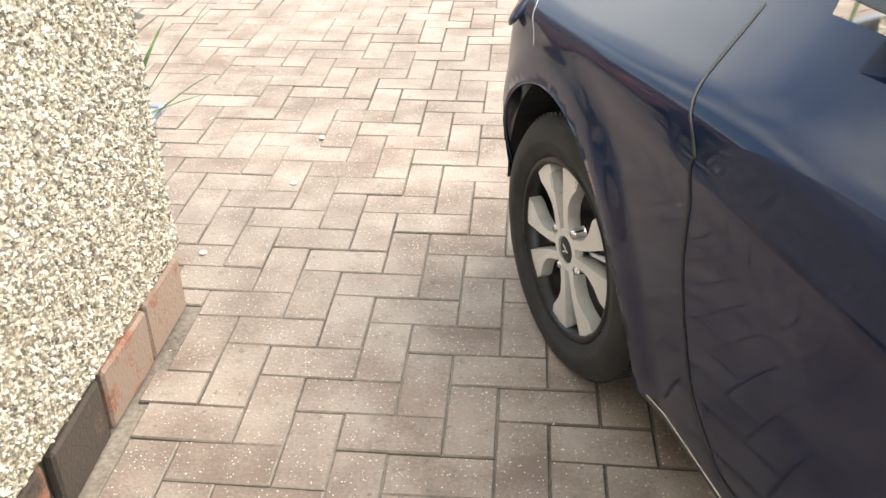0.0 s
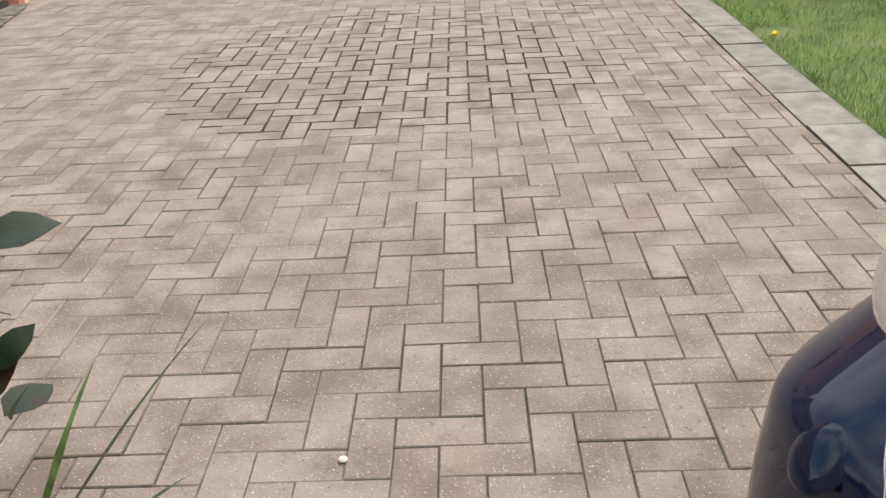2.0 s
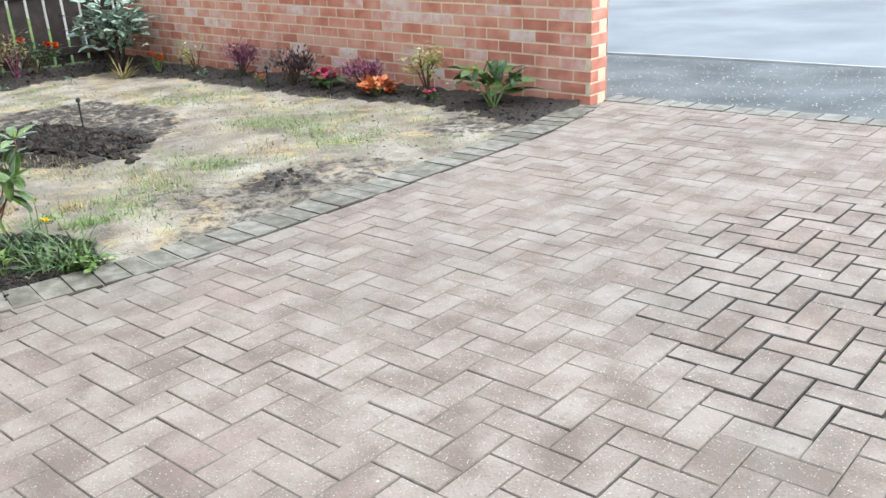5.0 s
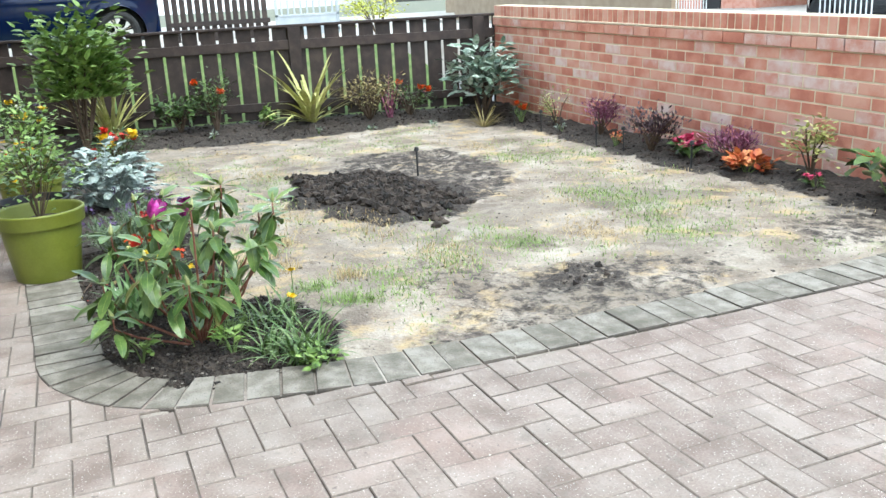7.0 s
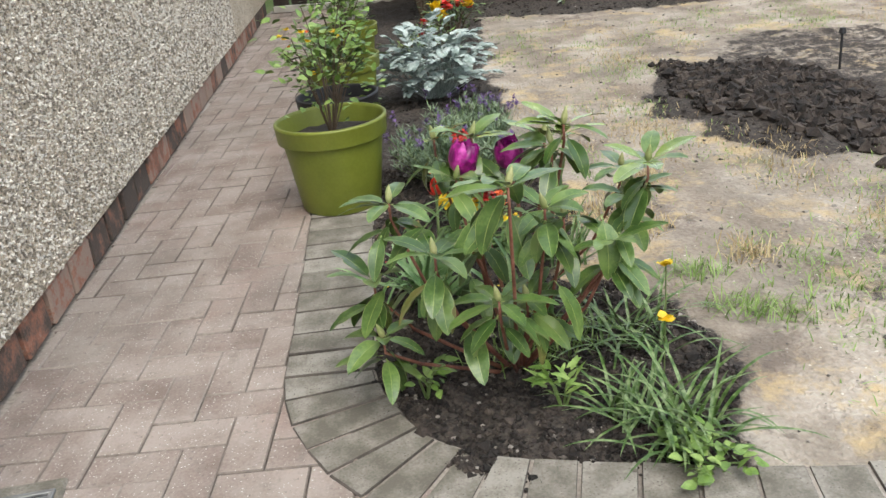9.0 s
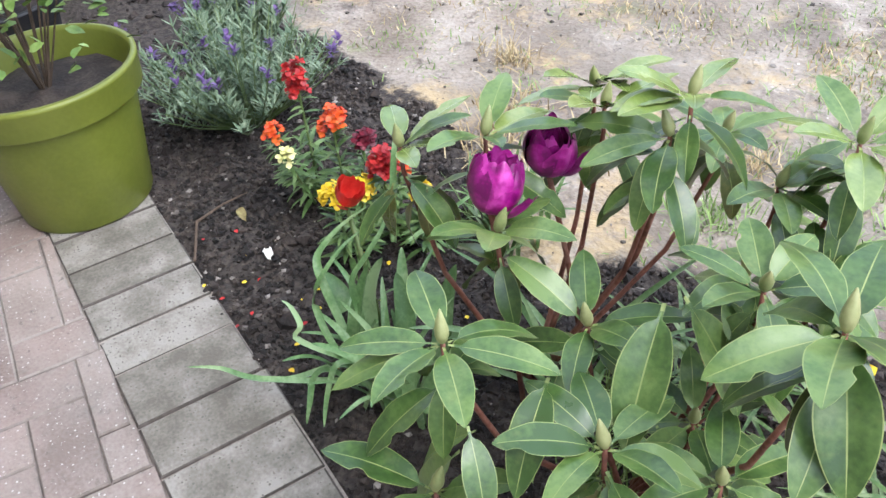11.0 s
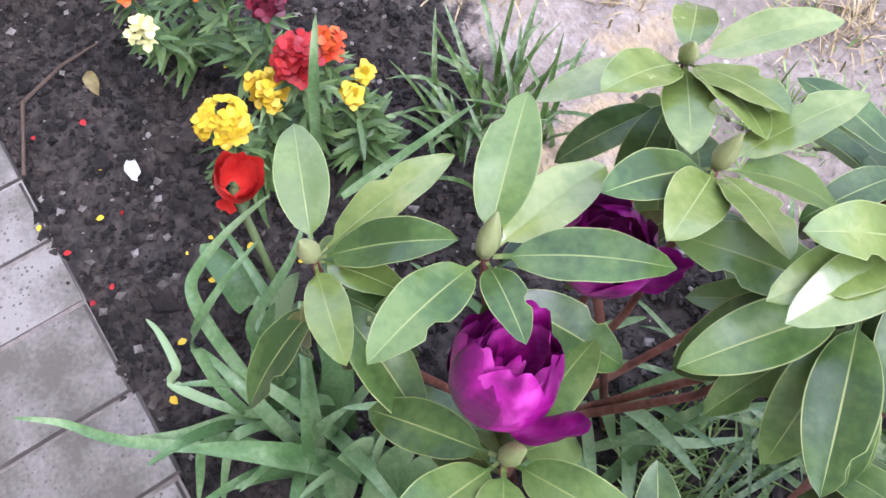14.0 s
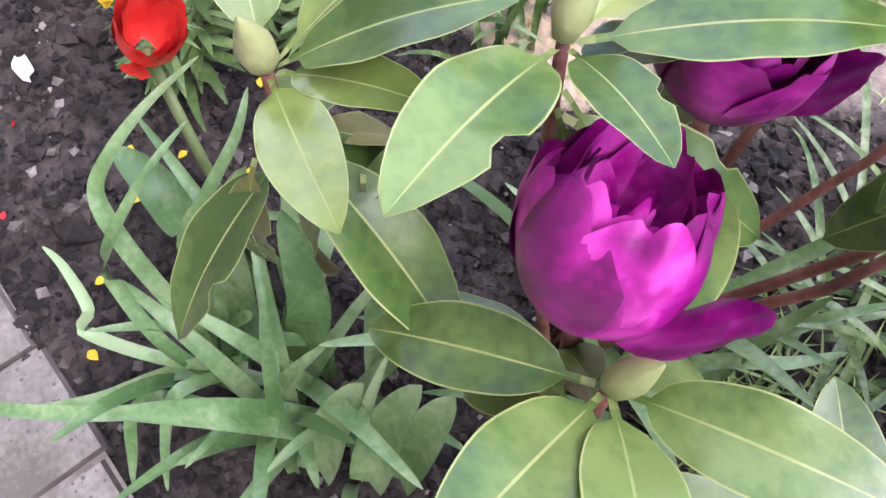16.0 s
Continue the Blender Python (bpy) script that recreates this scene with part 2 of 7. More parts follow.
def lawn_mat():
    """Dry trodden ground, with pale crust, straw and patches of dug dark soil and thin green."""
    m = mat("dry_lawn", [(0.19, 0.15, 0.112), (0.31, 0.26, 0.205), (0.45, 0.395, 0.33)], 0.95, 3.0, 1.0, 70,
            specks=(34, 0.16, (0.6, 0.55, 0.46)), bump_dist=0.01)
    n, l = m.node_tree.nodes, m.node_tree.links
    b = n["Principled BSDF"]
    base = b.inputs["Base Color"].links[0].from_socket
    pos = n.new("ShaderNodeNewGeometry").outputs["Position"]
    for sc, lo, hi, c, seed in ((2.1, 0.53, 0.62, (0.13, 0.10, 0.08), 3.1), (9.0, 0.58, 0.66, (0.12, 0.095, 0.075), 21.1), (2.6, 0.53, 0.62, (0.50, 0.37, 0.19), 7.7),
                                (3.4, 0.6, 0.7, (0.2, 0.23, 0.09), 12.3), (0.9, 0.5, 0.62, (0.2, 0.17, 0.135), 17.0)):
        mp = n.new("ShaderNodeVectorMath")
        mp.operation = "ADD"
        l.new(pos, mp.inputs[0])
        mp.inputs[1].default_value = (seed, seed * 2, 0)
        nz = n.new("ShaderNodeTexNoise")
        nz.inputs["Scale"].default_value, nz.inputs["Detail"].default_value = sc, 9
        nz.inputs["Roughness"].default_value = 0.72
        l.new(mp.outputs[0], nz.inputs["Vector"])
        mr = n.new("ShaderNodeMapRange")
        mr.inputs[1].default_value, mr.inputs[2].default_value = lo, hi
        mr.inputs[4].default_value = 0.8
        l.new(nz.outputs["Fac"], mr.inputs[0])
        mx = n.new("ShaderNodeMix")
        mx.data_type = "RGBA"
        l.new(mr.outputs[0], mx.inputs[0])
        l.new(base, mx.inputs[6])
        mx.inputs[7].default_value = (*c, 1)
        base = mx.outputs[2]
    att = n.new("ShaderNodeAttribute")
    att.attribute_name = "soil"
    nz = n.new("ShaderNodeTexNoise")
    nz.inputs["Scale"].default_value, nz.inputs["Detail"].default_value = 13, 10
    nz.inputs["Roughness"].default_value = 0.74
    l.new(pos, nz.inputs["Vector"])
    edge = n.new("ShaderNodeMath")
    edge.operation = "MULTIPLY_ADD"
    l.new(nz.outputs["Fac"], edge.inputs[0])
    edge.inputs[1].default_value = 1.6
    l.new(att.outputs["Fac"], edge.inputs[2])
    mr = n.new("ShaderNodeMapRange")
    mr.inputs[1].default_value, mr.inputs[2].default_value = 1.3, 1.52
    l.new(edge.outputs[0], mr.inputs[0])
    tone = n.new("ShaderNodeValToRGB")
    tone.color_ramp.elements[0].color, tone.color_ramp.elements[1].color = (0.014, 0.011, 0.009, 1), (0.085, 0.068, 0.055, 1)
    tone.color_ramp.elements[0].position, tone.color_ramp.elements[1].position = 0.3, 0.75
    nz2 = n.new("ShaderNodeTexNoise")
    nz2.inputs["Scale"].default_value, nz2.inputs["Detail"].default_value = 60, 6
    l.new(pos, nz2.inputs["Vector"])
    l.new(nz2.outputs["Fac"], tone.inputs[0])
    mx = n.new("ShaderNodeMix")
    mx.data_type = "RGBA"
    l.new(mr.outputs[0], mx.inputs[0])
    l.new(base, mx.inputs[6])
    l.new(tone.outputs[0], mx.inputs[7])
    l.new(mx.outputs[2], b.inputs["Base Color"])
    return m


LAWN = lawn_mat()
TURF = mat("turf", [(0.05, 0.085, 0.018), (0.1, 0.15, 0.035), (0.16, 0.18, 0.07)], 0.9, 3, 0.6, 60)


# ---- helpers for shapes ----
def obj(name, verts, faces, material, parent=None, label="", smooth=False):
    """One mesh object from vertices and faces."""
    me = bpy.data.meshes.new(name)
    me.from_pydata([tuple(v) for v in verts], [], faces)
    for mm in (material if isinstance(material, (list, tuple)) else [material]):
        me.materials.append(mm)
    if smooth:
        me.polygons.foreach_set("use_smooth", [True] * len(me.polygons))
    me.update()
    ob = new(name, me)
    ob.parent = parent
    if label:
        ob["label"] = label
    return ob


def part(name, bm, material, parent=None, label="", smooth=False):
    me = bpy.data.meshes.new(name)
    bm.to_mesh(me)
    bm.free()
    me.materials.append(material)
    if smooth:
        me.polygons.foreach_set("use_smooth", [True] * len(me.polygons))
    ob = new(name, me)
    ob.parent = parent
    if label:
        ob["label"] = label
    return ob


def empty(name, x, y, z=0, rz=0):
    ob = new(name)
    ob.matrix_world = pose(x, y, z, 0, 0, rz)
    return ob


def box_bm(x0, x1, y0, y1, z0, z1, bevel=0.0, seg=1):
    bm = bmesh.new()
    bmesh.ops.create_cube(bm, size=1)
    for v in bm.verts:
        v.co = Vector((x0 if v.co.x < 0 else x1, y0 if v.co.y < 0 else y1, z0 if v.co.z < 0 else z1))
    if bevel:
        bmesh.ops.bevel(bm, geom=bm.edges[:], offset=bevel, segments=seg, affect="EDGES")
    return bm


def box(name, x0, x1, y0, y1, z0, z1, material, parent=None, bevel=0.0, label=""):
    return part(name, box_bm(x0, x1, y0, y1, z0, z1, bevel), material, parent, label)


def tube_bm(points, radii, sides=8, bm=None, cap=True):
    """A tube through the points with a radius at each."""
    bm = bm or bmesh.new()
    pts = [Vector(p) for p in points]
    rings = []
    for i, p in enumerate(pts):
        d = (pts[min(i + 1, len(pts) - 1)] - pts[max(i - 1, 0)]).normalized()
        a = d.orthogonal().normalized() if i == 0 else (ref - d * ref.dot(d)).normalized()
        ref = a
        b = d.cross(a)
        r = radii[i] if isinstance(radii, (list, tuple)) else radii
        rings.append([bm.verts.new(p + r * (math.cos(k * math.tau / sides) * a + math.sin(k * math.tau / sides) * b)) for k in range(sides)])
    for r0, r1 in zip(rings, rings[1:]):
        for k in range(sides):
            bm.faces.new((r0[k], r0[(k + 1) % sides], r1[(k + 1) % sides], r1[k]))
    if cap:
        bm.faces.new(rings[0][::-1])
        bm.faces.new(rings[-1])
    return bm


def lathe(profile, sides=40):
    """A turned shape round z from (radius, height) pairs."""
    vs, fs = [], []
    for r, z in profile:
        for k in range(sides):
            a = k * math.tau / sides
            vs.append((r * math.cos(a), r * math.sin(a), z))
    for i in range(len(profile) - 1):
        for k in range(sides):
            k2 = (k + 1) % sides
            fs.append((i * sides + k, i * sides + k2, (i + 1) * sides + k2, (i + 1) * sides + k))
    return vs, fs


def lumps(n, place, size, squash=0.7, seed=1):
    """Many small stones or clods joined: place(rng) gives a point, size(rng) a radius."""
    rng = random.Random(seed)
    base = [(1, 0, 0), (-1, 0, 0), (0, 1, 0), (0, -1, 0), (0, 0, 1), (0, 0, -1)]
    tri = [(0, 2, 4), (2, 1, 4), (1, 3, 4), (3, 0, 4), (2, 0, 5), (1, 2, 5), (3, 1, 5), (0, 3, 5)]
    vs, fs = [], []
    for _ in range(n):
        p, r = place(rng), size(rng)
        q = Euler((rng.uniform(0, 6), rng.uniform(0, 6), rng.uniform(0, 6))).to_matrix()
        o = len(vs)
        for b in base:
            w = q @ Vector([c * r * rng.uniform(0.6, 1.25) for c in b])
            vs.append((p[0] + w.x, p[1] + w.y, p[2] + w.z * squash))
        fs += [tuple(o + i for i in t) for t in tri]
    return vs, fs


# ---- ground, road and footway ----
def sheet(name, x0, x1, y0, y1, z, material, label, category):
    return tagged(obj(name, [(x0, y0, z), (x1, y0, z), (x1, y1, z), (x0, y1, z)], [(0, 1, 2, 3)], material), label, category, kind="structure")


sheet("ground", -600, 600, -600, 600, -0.12, EARTH, "earth ground reaching out to the horizon", "ground")
tagged(box("pavement", -40, 40, 9.47, 11.35, -0.1, -0.012, ASPHALT), "grey speckled asphalt footway beside the road", "pavement", kind="structure")
tagged(box("road", -60, 60, 11.47, 17.5, -0.11, -0.03, ROAD), "smooth blue-grey asphalt road", "road", kind="structure")
tagged(box("pavement_far", -60, 60, 17.6, 19.6, -0.1, 0.02, ASPHALT), "grey asphalt footway across the road", "pavement", kind="structure")
tagged(box("kerb_far", -60, 60, 17.5, 17.6, -0.1, 0.05, KERBSTONE), "pale concrete kerb across the road", "kerb", kind="structure")
def dropped_kerb():
    """The pale kerb line between footway and road, wavering a little."""
    vs, fs = [], []
    xs = [-40, -20, -9, -5, -4, -3, -2.2, -1.5, -0.8, 0, 1, 2.5, 5, 12, 40]
    for i, x in enumerate(xs):
        y = 11.36 + 0.03 * math.sin(x * 1.7) + max(0, -x - 1.2) * 0.02
        for dy, z in ((0, -0.1), (0, 0.002), (0.09, -0.006), (0.1, -0.1)):
            vs.append((x, y + dy, z))
    for i in range(len(xs) - 1):
        for k in range(3):
            a = i * 4 + k
            fs.append((a, a + 4, a + 5, a + 1))
    tagged(obj("kerb", vs, fs, KERBSTONE), "worn pale concrete kerb along the footway", "kerb", kind="structure")
dropped_kerb()
tagged(box("manhole_cover", 0.62, 0.92, 10.2, 10.36, -0.02, -0.005, CONCRETE, bevel=0.004), "small pale metal utility cover in the footway", "cover")

def path_line(x):
    return 4.375 + (x + 3.13) * 0.0637


# ---- house ----
HX, HY = 0.472, 2.625          # corner beside the car
FX, FY, FA = -2.52, 3.675, 3.65  # corner of the front, which runs west turned a little


def front_y(x):
    return FY + (x - FX) * math.tan(radians(FA))


def wall_prism(name, pts, z0, z1, material, parent, label=""):
    bm = bmesh.new()
    lo = [bm.verts.new((x, y, z0)) for x, y in pts]
    hi = [bm.verts.new((x, y, z1)) for x, y in pts]
    n = len(pts)
    for i in range(n):
        bm.faces.new((lo[i], lo[(i + 1) % n], hi[(i + 1) % n], hi[i]))
    bm.faces.new(hi)
    bm.faces.new(lo[::-1])
    bmesh.ops.recalc_face_normals(bm, faces=bm.faces[:])
    return part(name, bm, material, parent, label)


house = tagged(empty("house", -3, -1), "pebble-dashed house with a low red brick plinth", "house")
WX = -10.25
OUT = [(FX, -6), (FX, FY), (WX, front_y(WX)), (WX, -6)]
IN = [(FX - 0.04, -5.96), (FX - 0.04, FY - 0.04), (WX + 0.04, front_y(WX) - 0.04), (WX + 0.04, -5.96)]
inv = house.matrix_world.inverted()
SIDE = [(HX, -6), (HX, HY), (FX + 0.002, HY), (FX + 0.002, -6)]
SIDE_IN = [(HX - 0.03, -5.96), (HX - 0.03, HY - 0.03), (FX + 0.002, HY - 0.03), (FX + 0.002, -5.96)]
for o in (wall_prism("wall", SIDE, 0.168, 3.5, DASH, None, "grey and cream pebble-dashed wall"),
          wall_prism("plinth", SIDE_IN, -0.1, 0.166, OLDMORTAR, None, "mortar of the brick plinth"),
          wall_prism("roof", [(HX + 0.15, -6.1), (HX + 0.15, HY + 0.15), (FX + 0.002, HY + 0.15), (FX + 0.002, -6.1)], 3.5, 3.63, ROOF, None, "low flat roof"),
          wall_prism("wall", OUT, 0.135, 5.2, DASH, None, "grey and cream pebble-dashed wall"),
          wall_prism("plinth", IN, -0.1, 0.133, OLDMORTAR, None, "mortar of the brick plinth")):
    o.parent, o.matrix_parent_inverse = house, inv
o = wall_prism("roof", [(FX + 0.3, -6.3), (FX + 0.3, FY + 0.3), (WX - 0.1, front_y(WX) + 0.3), (WX - 0.1, -6.3)], 5.2, 5.4, ROOF, None)
o.parent, o.matrix_parent_inverse = house, inv


def dash_stones(name, u0, u1, z0, z1, at, normal, spacing, seed):
    """Chippings stuck to a stretch of wall; at(u) gives a point of its foot."""
    rng = random.Random(seed)
    n = int((u1 - u0) * (z1 - z0) / spacing ** 2)
    nv = Vector(normal)
    def place(r):
        x, y = at(r.uniform(u0, u1))
        z = r.uniform(z0, z1)
        d = r.uniform(-0.001, 0.003)
        return (x + nv.x * d, y + nv.y * d, z)
    vs, fs = lumps(n, place, lambda r: spacing * r.uniform(0.35, 0.85), 0.9, seed)
    o = obj(name, vs, fs, PEBBLE, None, "cream, grey and brown stone chippings")
    tagged(o, kind="stuff")
    o.parent, o.matrix_parent_inverse = house, inv


dash_stones("stone_chippings", 0.7, HY, 0.172, 1.5, lambda u: (HX, u), (1, 0, 0), 0.0078, 5)
dash_stones("stone_chippings", FX - 2.6, FX, 0.14, 1.15, lambda u: (u, front_y(u)), (0, 1, 0), 0.0105, 6)
dash_stones("stone_chippings", FX - 5.4, FX - 2.6, 0.14, 1.3, lambda u: (u, front_y(u)), (0, 1, 0), 0.0135, 8)
dash_stones("stone_chippings", HX - 0.12, HX, 0.172, 1.4, lambda u: (u, HY), (0, 1, 0), 0.0078, 7)


def plinth_bricks():
    data = box_bm(-0.105, 0.105, -0.006, 0.02, 0.006, 0.128, 0.006)
    me = bpy.data.meshes.new("brick")
    data.to_mesh(me)
    data.free()
    me.materials.append(OLDBRICK)
    rng = random.Random(3)
    def put(x, y, rz, tall=1.0):
        b = new("brick", me)
        b.matrix_world = pose(x, y, rng.uniform(-0.006, 0.0), rng.uniform(-2, 2), 0, rz + rng.uniform(-1.5, 1.5))
        b.scale = (rng.uniform(0.9, 1.02), 1, tall)
        b.parent, b.matrix_parent_inverse = house, inv
    y = HY - 0.11
    while y > 0.5:
        put(HX - 0.022, y, -90, 1.22)
        y -= 0.222
    x = FX - 0.11
    while x > WX + 0.1:
        put(x, front_y(x) - 0.03, FA)
        x -= 0.222
plinth_bricks()


def house_window():
    w = empty("window_1", -8.25, front_y(-8.25), 1.24, FA)
    tagged(w, "white-framed window in the pebble-dashed wall", "window", kind="structure")
    box("window_sill", -0.85, 0.85, -0.02, 0.09, -0.06, 0.0, DARK, w, 0.008, "dark painted sill")
    for x0, x1, z0, z1 in ((-0.8, -0.74, 0, 1.2), (0.74, 0.8, 0, 1.2), (-0.74, 0.74, 0, 0.06), (-0.74, 0.74, 1.14, 1.2), (-0.03, 0.03, 0.06, 1.14)):
        box("window_frame", x0, x1, -0.01, 0.03, z0, z1, WHITE, w, 0.006)
    for x0, x1 in ((-0.74, -0.03), (0.03, 0.74)):
        box("pane", x0, x1, 0.004, 0.012, 0.06, 1.14, CARGLASS, w)
house_window()


def downpipe():
    d = empty("downpipe", -2.6, 3.775)
    tagged(d, "white square plastic downpipe on the house corner", "downpipe")
    part("pipe", tube_bm([(0, 0, 0.12), (-0.01, -0.01, 1.2), (-0.02, -0.02, 5.1)], 0.042, 8), WHITE, d)
    part("shoe", tube_bm([(0, 0, 0.5), (0, 0, 0.14), (0.004, 0.01, 0.03)], [0.046, 0.046, 0.047], 8), WHITE, d)
    part("collar", tube_bm([(0, 0, 0.47), (0, 0, 0.56)], 0.052, 8), WHITE, d)
downpipe()


def drain():
    d = tagged(empty("drain", -2.672, 3.862, 0.004, 8), "square metal drain grate set in a concrete surround", "drain")
    box("surround", -0.17, 0.1, -0.1, 0.09, -0.05, 0.004, KERB, d, 0.006)
    box("well", -0.115, 0.065, -0.075, 0.07, -0.02, 0.007, DARK, d)
    for x0, x1, y0, y1 in ((-0.12, -0.106, -0.08, 0.075), (0.056, 0.07, -0.08, 0.075), (-0.106, 0.056, -0.08, -0.068), (-0.106, 0.056, 0.063, 0.075)):
        box("frame", x0, x1, y0, y1, 0.004, 0.013, STEEL, d, 0.002)
    for i in range(7):
        x = -0.097 + i * 0.0235
        box("bar", x, x + 0.006, -0.068, 0.063, 0.006, 0.012, STEEL, d, 0.001)
    box("bar", -0.106, 0.056, -0.006, 0.004, 0.0065, 0.0125, STEEL, d, 0.001)
drain()

# ---- garden walls of red brick ----
COURSE = 0.086


def brick_wall(name, x0, x1, y0, z_top, label, gaps, depth=0.215):
    """Stretcher-bond wall along x whose near face is at y0, with a projecting course and a brick-on-edge coping."""
    w = tagged(empty(name, x0, y0), label, "wall", kind="structure")
    L = x1 - x0
    courses = int(round((z_top - 0.13) / COURSE))
    box("mortar_core", 0.003, L - 0.003, 0.0025, depth - 0.008, -0.12, courses * COURSE - 0.002, MORTAR, w)
    rng = random.Random(len(name))
    def shared(lx, ly, lz, m):
        bm = box_bm(-lx / 2, lx / 2, -ly / 2, ly / 2, -lz / 2, lz / 2, 0.003)
        me = bpy.data.meshes.new("brick")
        bm.to_mesh(me)
        bm.free()
        me.materials.append(m)
        return me
    st, stw = shared(0.215, 0.1025, COURSE - 0.011, BRICK), shared(0.215, 0.1025, COURSE - 0.011, BRICK_W)
    hd, edge = shared(0.1025, 0.215, COURSE - 0.011, BRICK), shared(0.066, depth + 0.002, 0.112, BRICK)
    def put(me, x, y, z, sx=1.0):
        b = new("brick", me)
        b.parent = w
        b.location = (x, y, z)
        b.rotation_euler = (rng.uniform(-0.01, 0.01), 0, rng.uniform(-0.006, 0.006))
        b.scale = (sx, 1, 1)
    for c in range(courses):
        z = c * COURSE + COURSE / 2
        proud = 0.022 if c == courses - 1 else 0.0
        x = 0.0
        if c % 2:
            put(hd, 0.051, 0.1075 - proud, z)
            x = 0.1125
        while x < L - 0.02:
            ln = min(0.215, L - x)
            if ln > 0.05:
                put(stw if rng.random() < gaps else st, x + ln / 2, 0.0512 - proud, z, ln / 0.215)
            x += 0.225
        put(hd, L - 0.051, 0.1125, z) if c % 2 == 0 else None
    x = 0.033
    while x < L:
        put(edge, x, depth / 2, courses * COURSE + 0.068)
        x += 0.0785
    box("back_face", 0.0, L, depth - 0.004, depth + 0.002, -0.1, courses * COURSE, BRICK, w)
    box("bed_mortar", 0.0, L, -0.02, depth + 0.015, courses * COURSE - 0.002, courses * COURSE + 0.016, MORTAR, w, 0.004)
    box("coping_mortar", 0.004, L - 0.004, 0.003, depth - 0.003, courses * COURSE + 0.016, courses * COURSE + 0.127, MORTAR, w)
    return w


ww = brick_wall("wall_street_west", -8.93, -2.6, 9.12, 1.06, "red brick garden wall with brick-on-edge coping and white bloom", 0.22)
we = brick_wall("wall_street_east", 2.41, 7.0, 9.3, 1.06, "red brick garden wall beside the drive entrance", 0.08)
ww.location.z, ww.rotation_euler.y = 0.065, 0.0262
we.rotation_euler.z = radians(-36)


# ---- fence ----
FENCE_X, FENCE_Y, FENCE_TURN = -10.16, 3.25, 11.6


def fence_x(y):
    return FENCE_X + (y - FENCE_Y) * math.tan(radians(FENCE_TURN))


def fence():
    f = tagged(empty("fence", FENCE_X, FENCE_Y, 0, -FENCE_TURN), "dark brown stained picket fence with a flat cap rail", "fence")
    L = 6.05
    y = 0.0
    while y < L:
        wd = 0.156
        box("slat", -0.012, 0.01, y, min(y + wd, L), 0.07, 1.029, FENCE, f, 0.003)
        y += 0.187
    for z0, z1 in ((0.16, 0.25), (0.80, 0.90)):
        box("rail", 0.011, 0.045, 0.0, L, z0, z1, FENCE, f, 0.004)
    box("cap_rail", -0.035, 0.055, -0.02, L + 0.02, 1.03, 1.06, FENCE, f, 0.006)
    for py in (0.02, 1.22, 3.7, 5.7):
        box("post", -0.09, -0.013, py, py + 0.09, -0.1, 1.03, FENCE, f, 0.004)
    for py in (3.72, 5.75):
        box("cover_board", 0.046, 0.062, py, py + 0.13, 0.05, 1.03, FENCE, f, 0.003)
    box("gravel_board", -0.02, 0.03, 0.0, 1.25, 0.005, 0.065, CONCRETE, f, 0.004, "pale concrete threshold")
fence()

# ---- garden ground ----
def garden_mask(x, y):
    """How far a point is inside the turned soil: 1 in the beds, 0 on the trodden lawn."""
    wob = 0.12 * math.sin(x * 2.3 + 1) + 0.1 * math.sin(y * 3.1) + 0.3 * noise.noise((x * 1.6, y * 1.6, 2)) + 0.18 * noise.noise((x * 5, y * 5, 6))
    d = fence_x(y) + 1.0 + 0.2 * math.sin(y * 1.3) - x            # bed under the fence
    d = max(d, y - 8.62 + wob * 0.5)                    # bed under the wall
    d = max(d, 5.2 + 0.12 * max(0.0, 1 - abs(x + 3.9)) + wob * 0.5 - y if x < -3.35 else -1)   # bed along the path
    d = max(d, 0.62 - math.hypot(x + 3.2, y - 4.95) + wob * 0.3)
    d = max(d, 0.30 - math.hypot((x + 2.85) * 0.8, y - 5.15) + wob * 0.2)
    ca, sa = (x + 5.95) * 0.92 + (y - 6.95) * -0.39, (x + 5.95) * 0.39 + (y - 6.95) * 0.92
    e = 1.0 - math.hypot(ca / 1.5, sa / 0.85) + wob * 0.5      # dug round
    clods = 1.0 - math.hypot((x + 5.5) / 0.95, (y - 6.42) / 0.5) + wob * 1.2
    d = max(d, clods * 0.5)
    soft = 0.68 * max(0.0, min(1.0, e * 4))
    h = 1.0 - math.hypot((x + 3.1) / 0.4, (y - 6.7) / 0.5) + wob
    soft = max(soft, 0.74 * max(0.0, min(1.0, h * 1.3)))
    h = 1.0 - math.hypot((x + 3.2) / 1.0, (y - 6.05) / 0.6) + wob * 2
    soft = max(soft, 0.54 * max(0.0, min(1.0, h * 2.0)))
    h = 1.0 - math.hypot((x + 2.95) / 0.6, (y - 7.0) / 1.5) + wob * 1.5
    soft = max(soft, 0.57 * max(0.0, min(1.0, h * 1.6)))
    k = 1.0 - math.hypot((x + 3.0) / 0.6, (y - 8.2) / 0.8) + wob
    soft = max(soft, 0.62 * max(0.0, min(1.0, k * 1.5)))
    return max(soft, 0.0, min(1.0, 0.5 + d * 6))


def bed_rise(x, y):
    return 0.05 * max(0.0, min(1.0, (fence_x(y) + 0.9 - x) * 2)) + 0.04 * max(0.0, min(1.0, (y - 8.7) * 3))


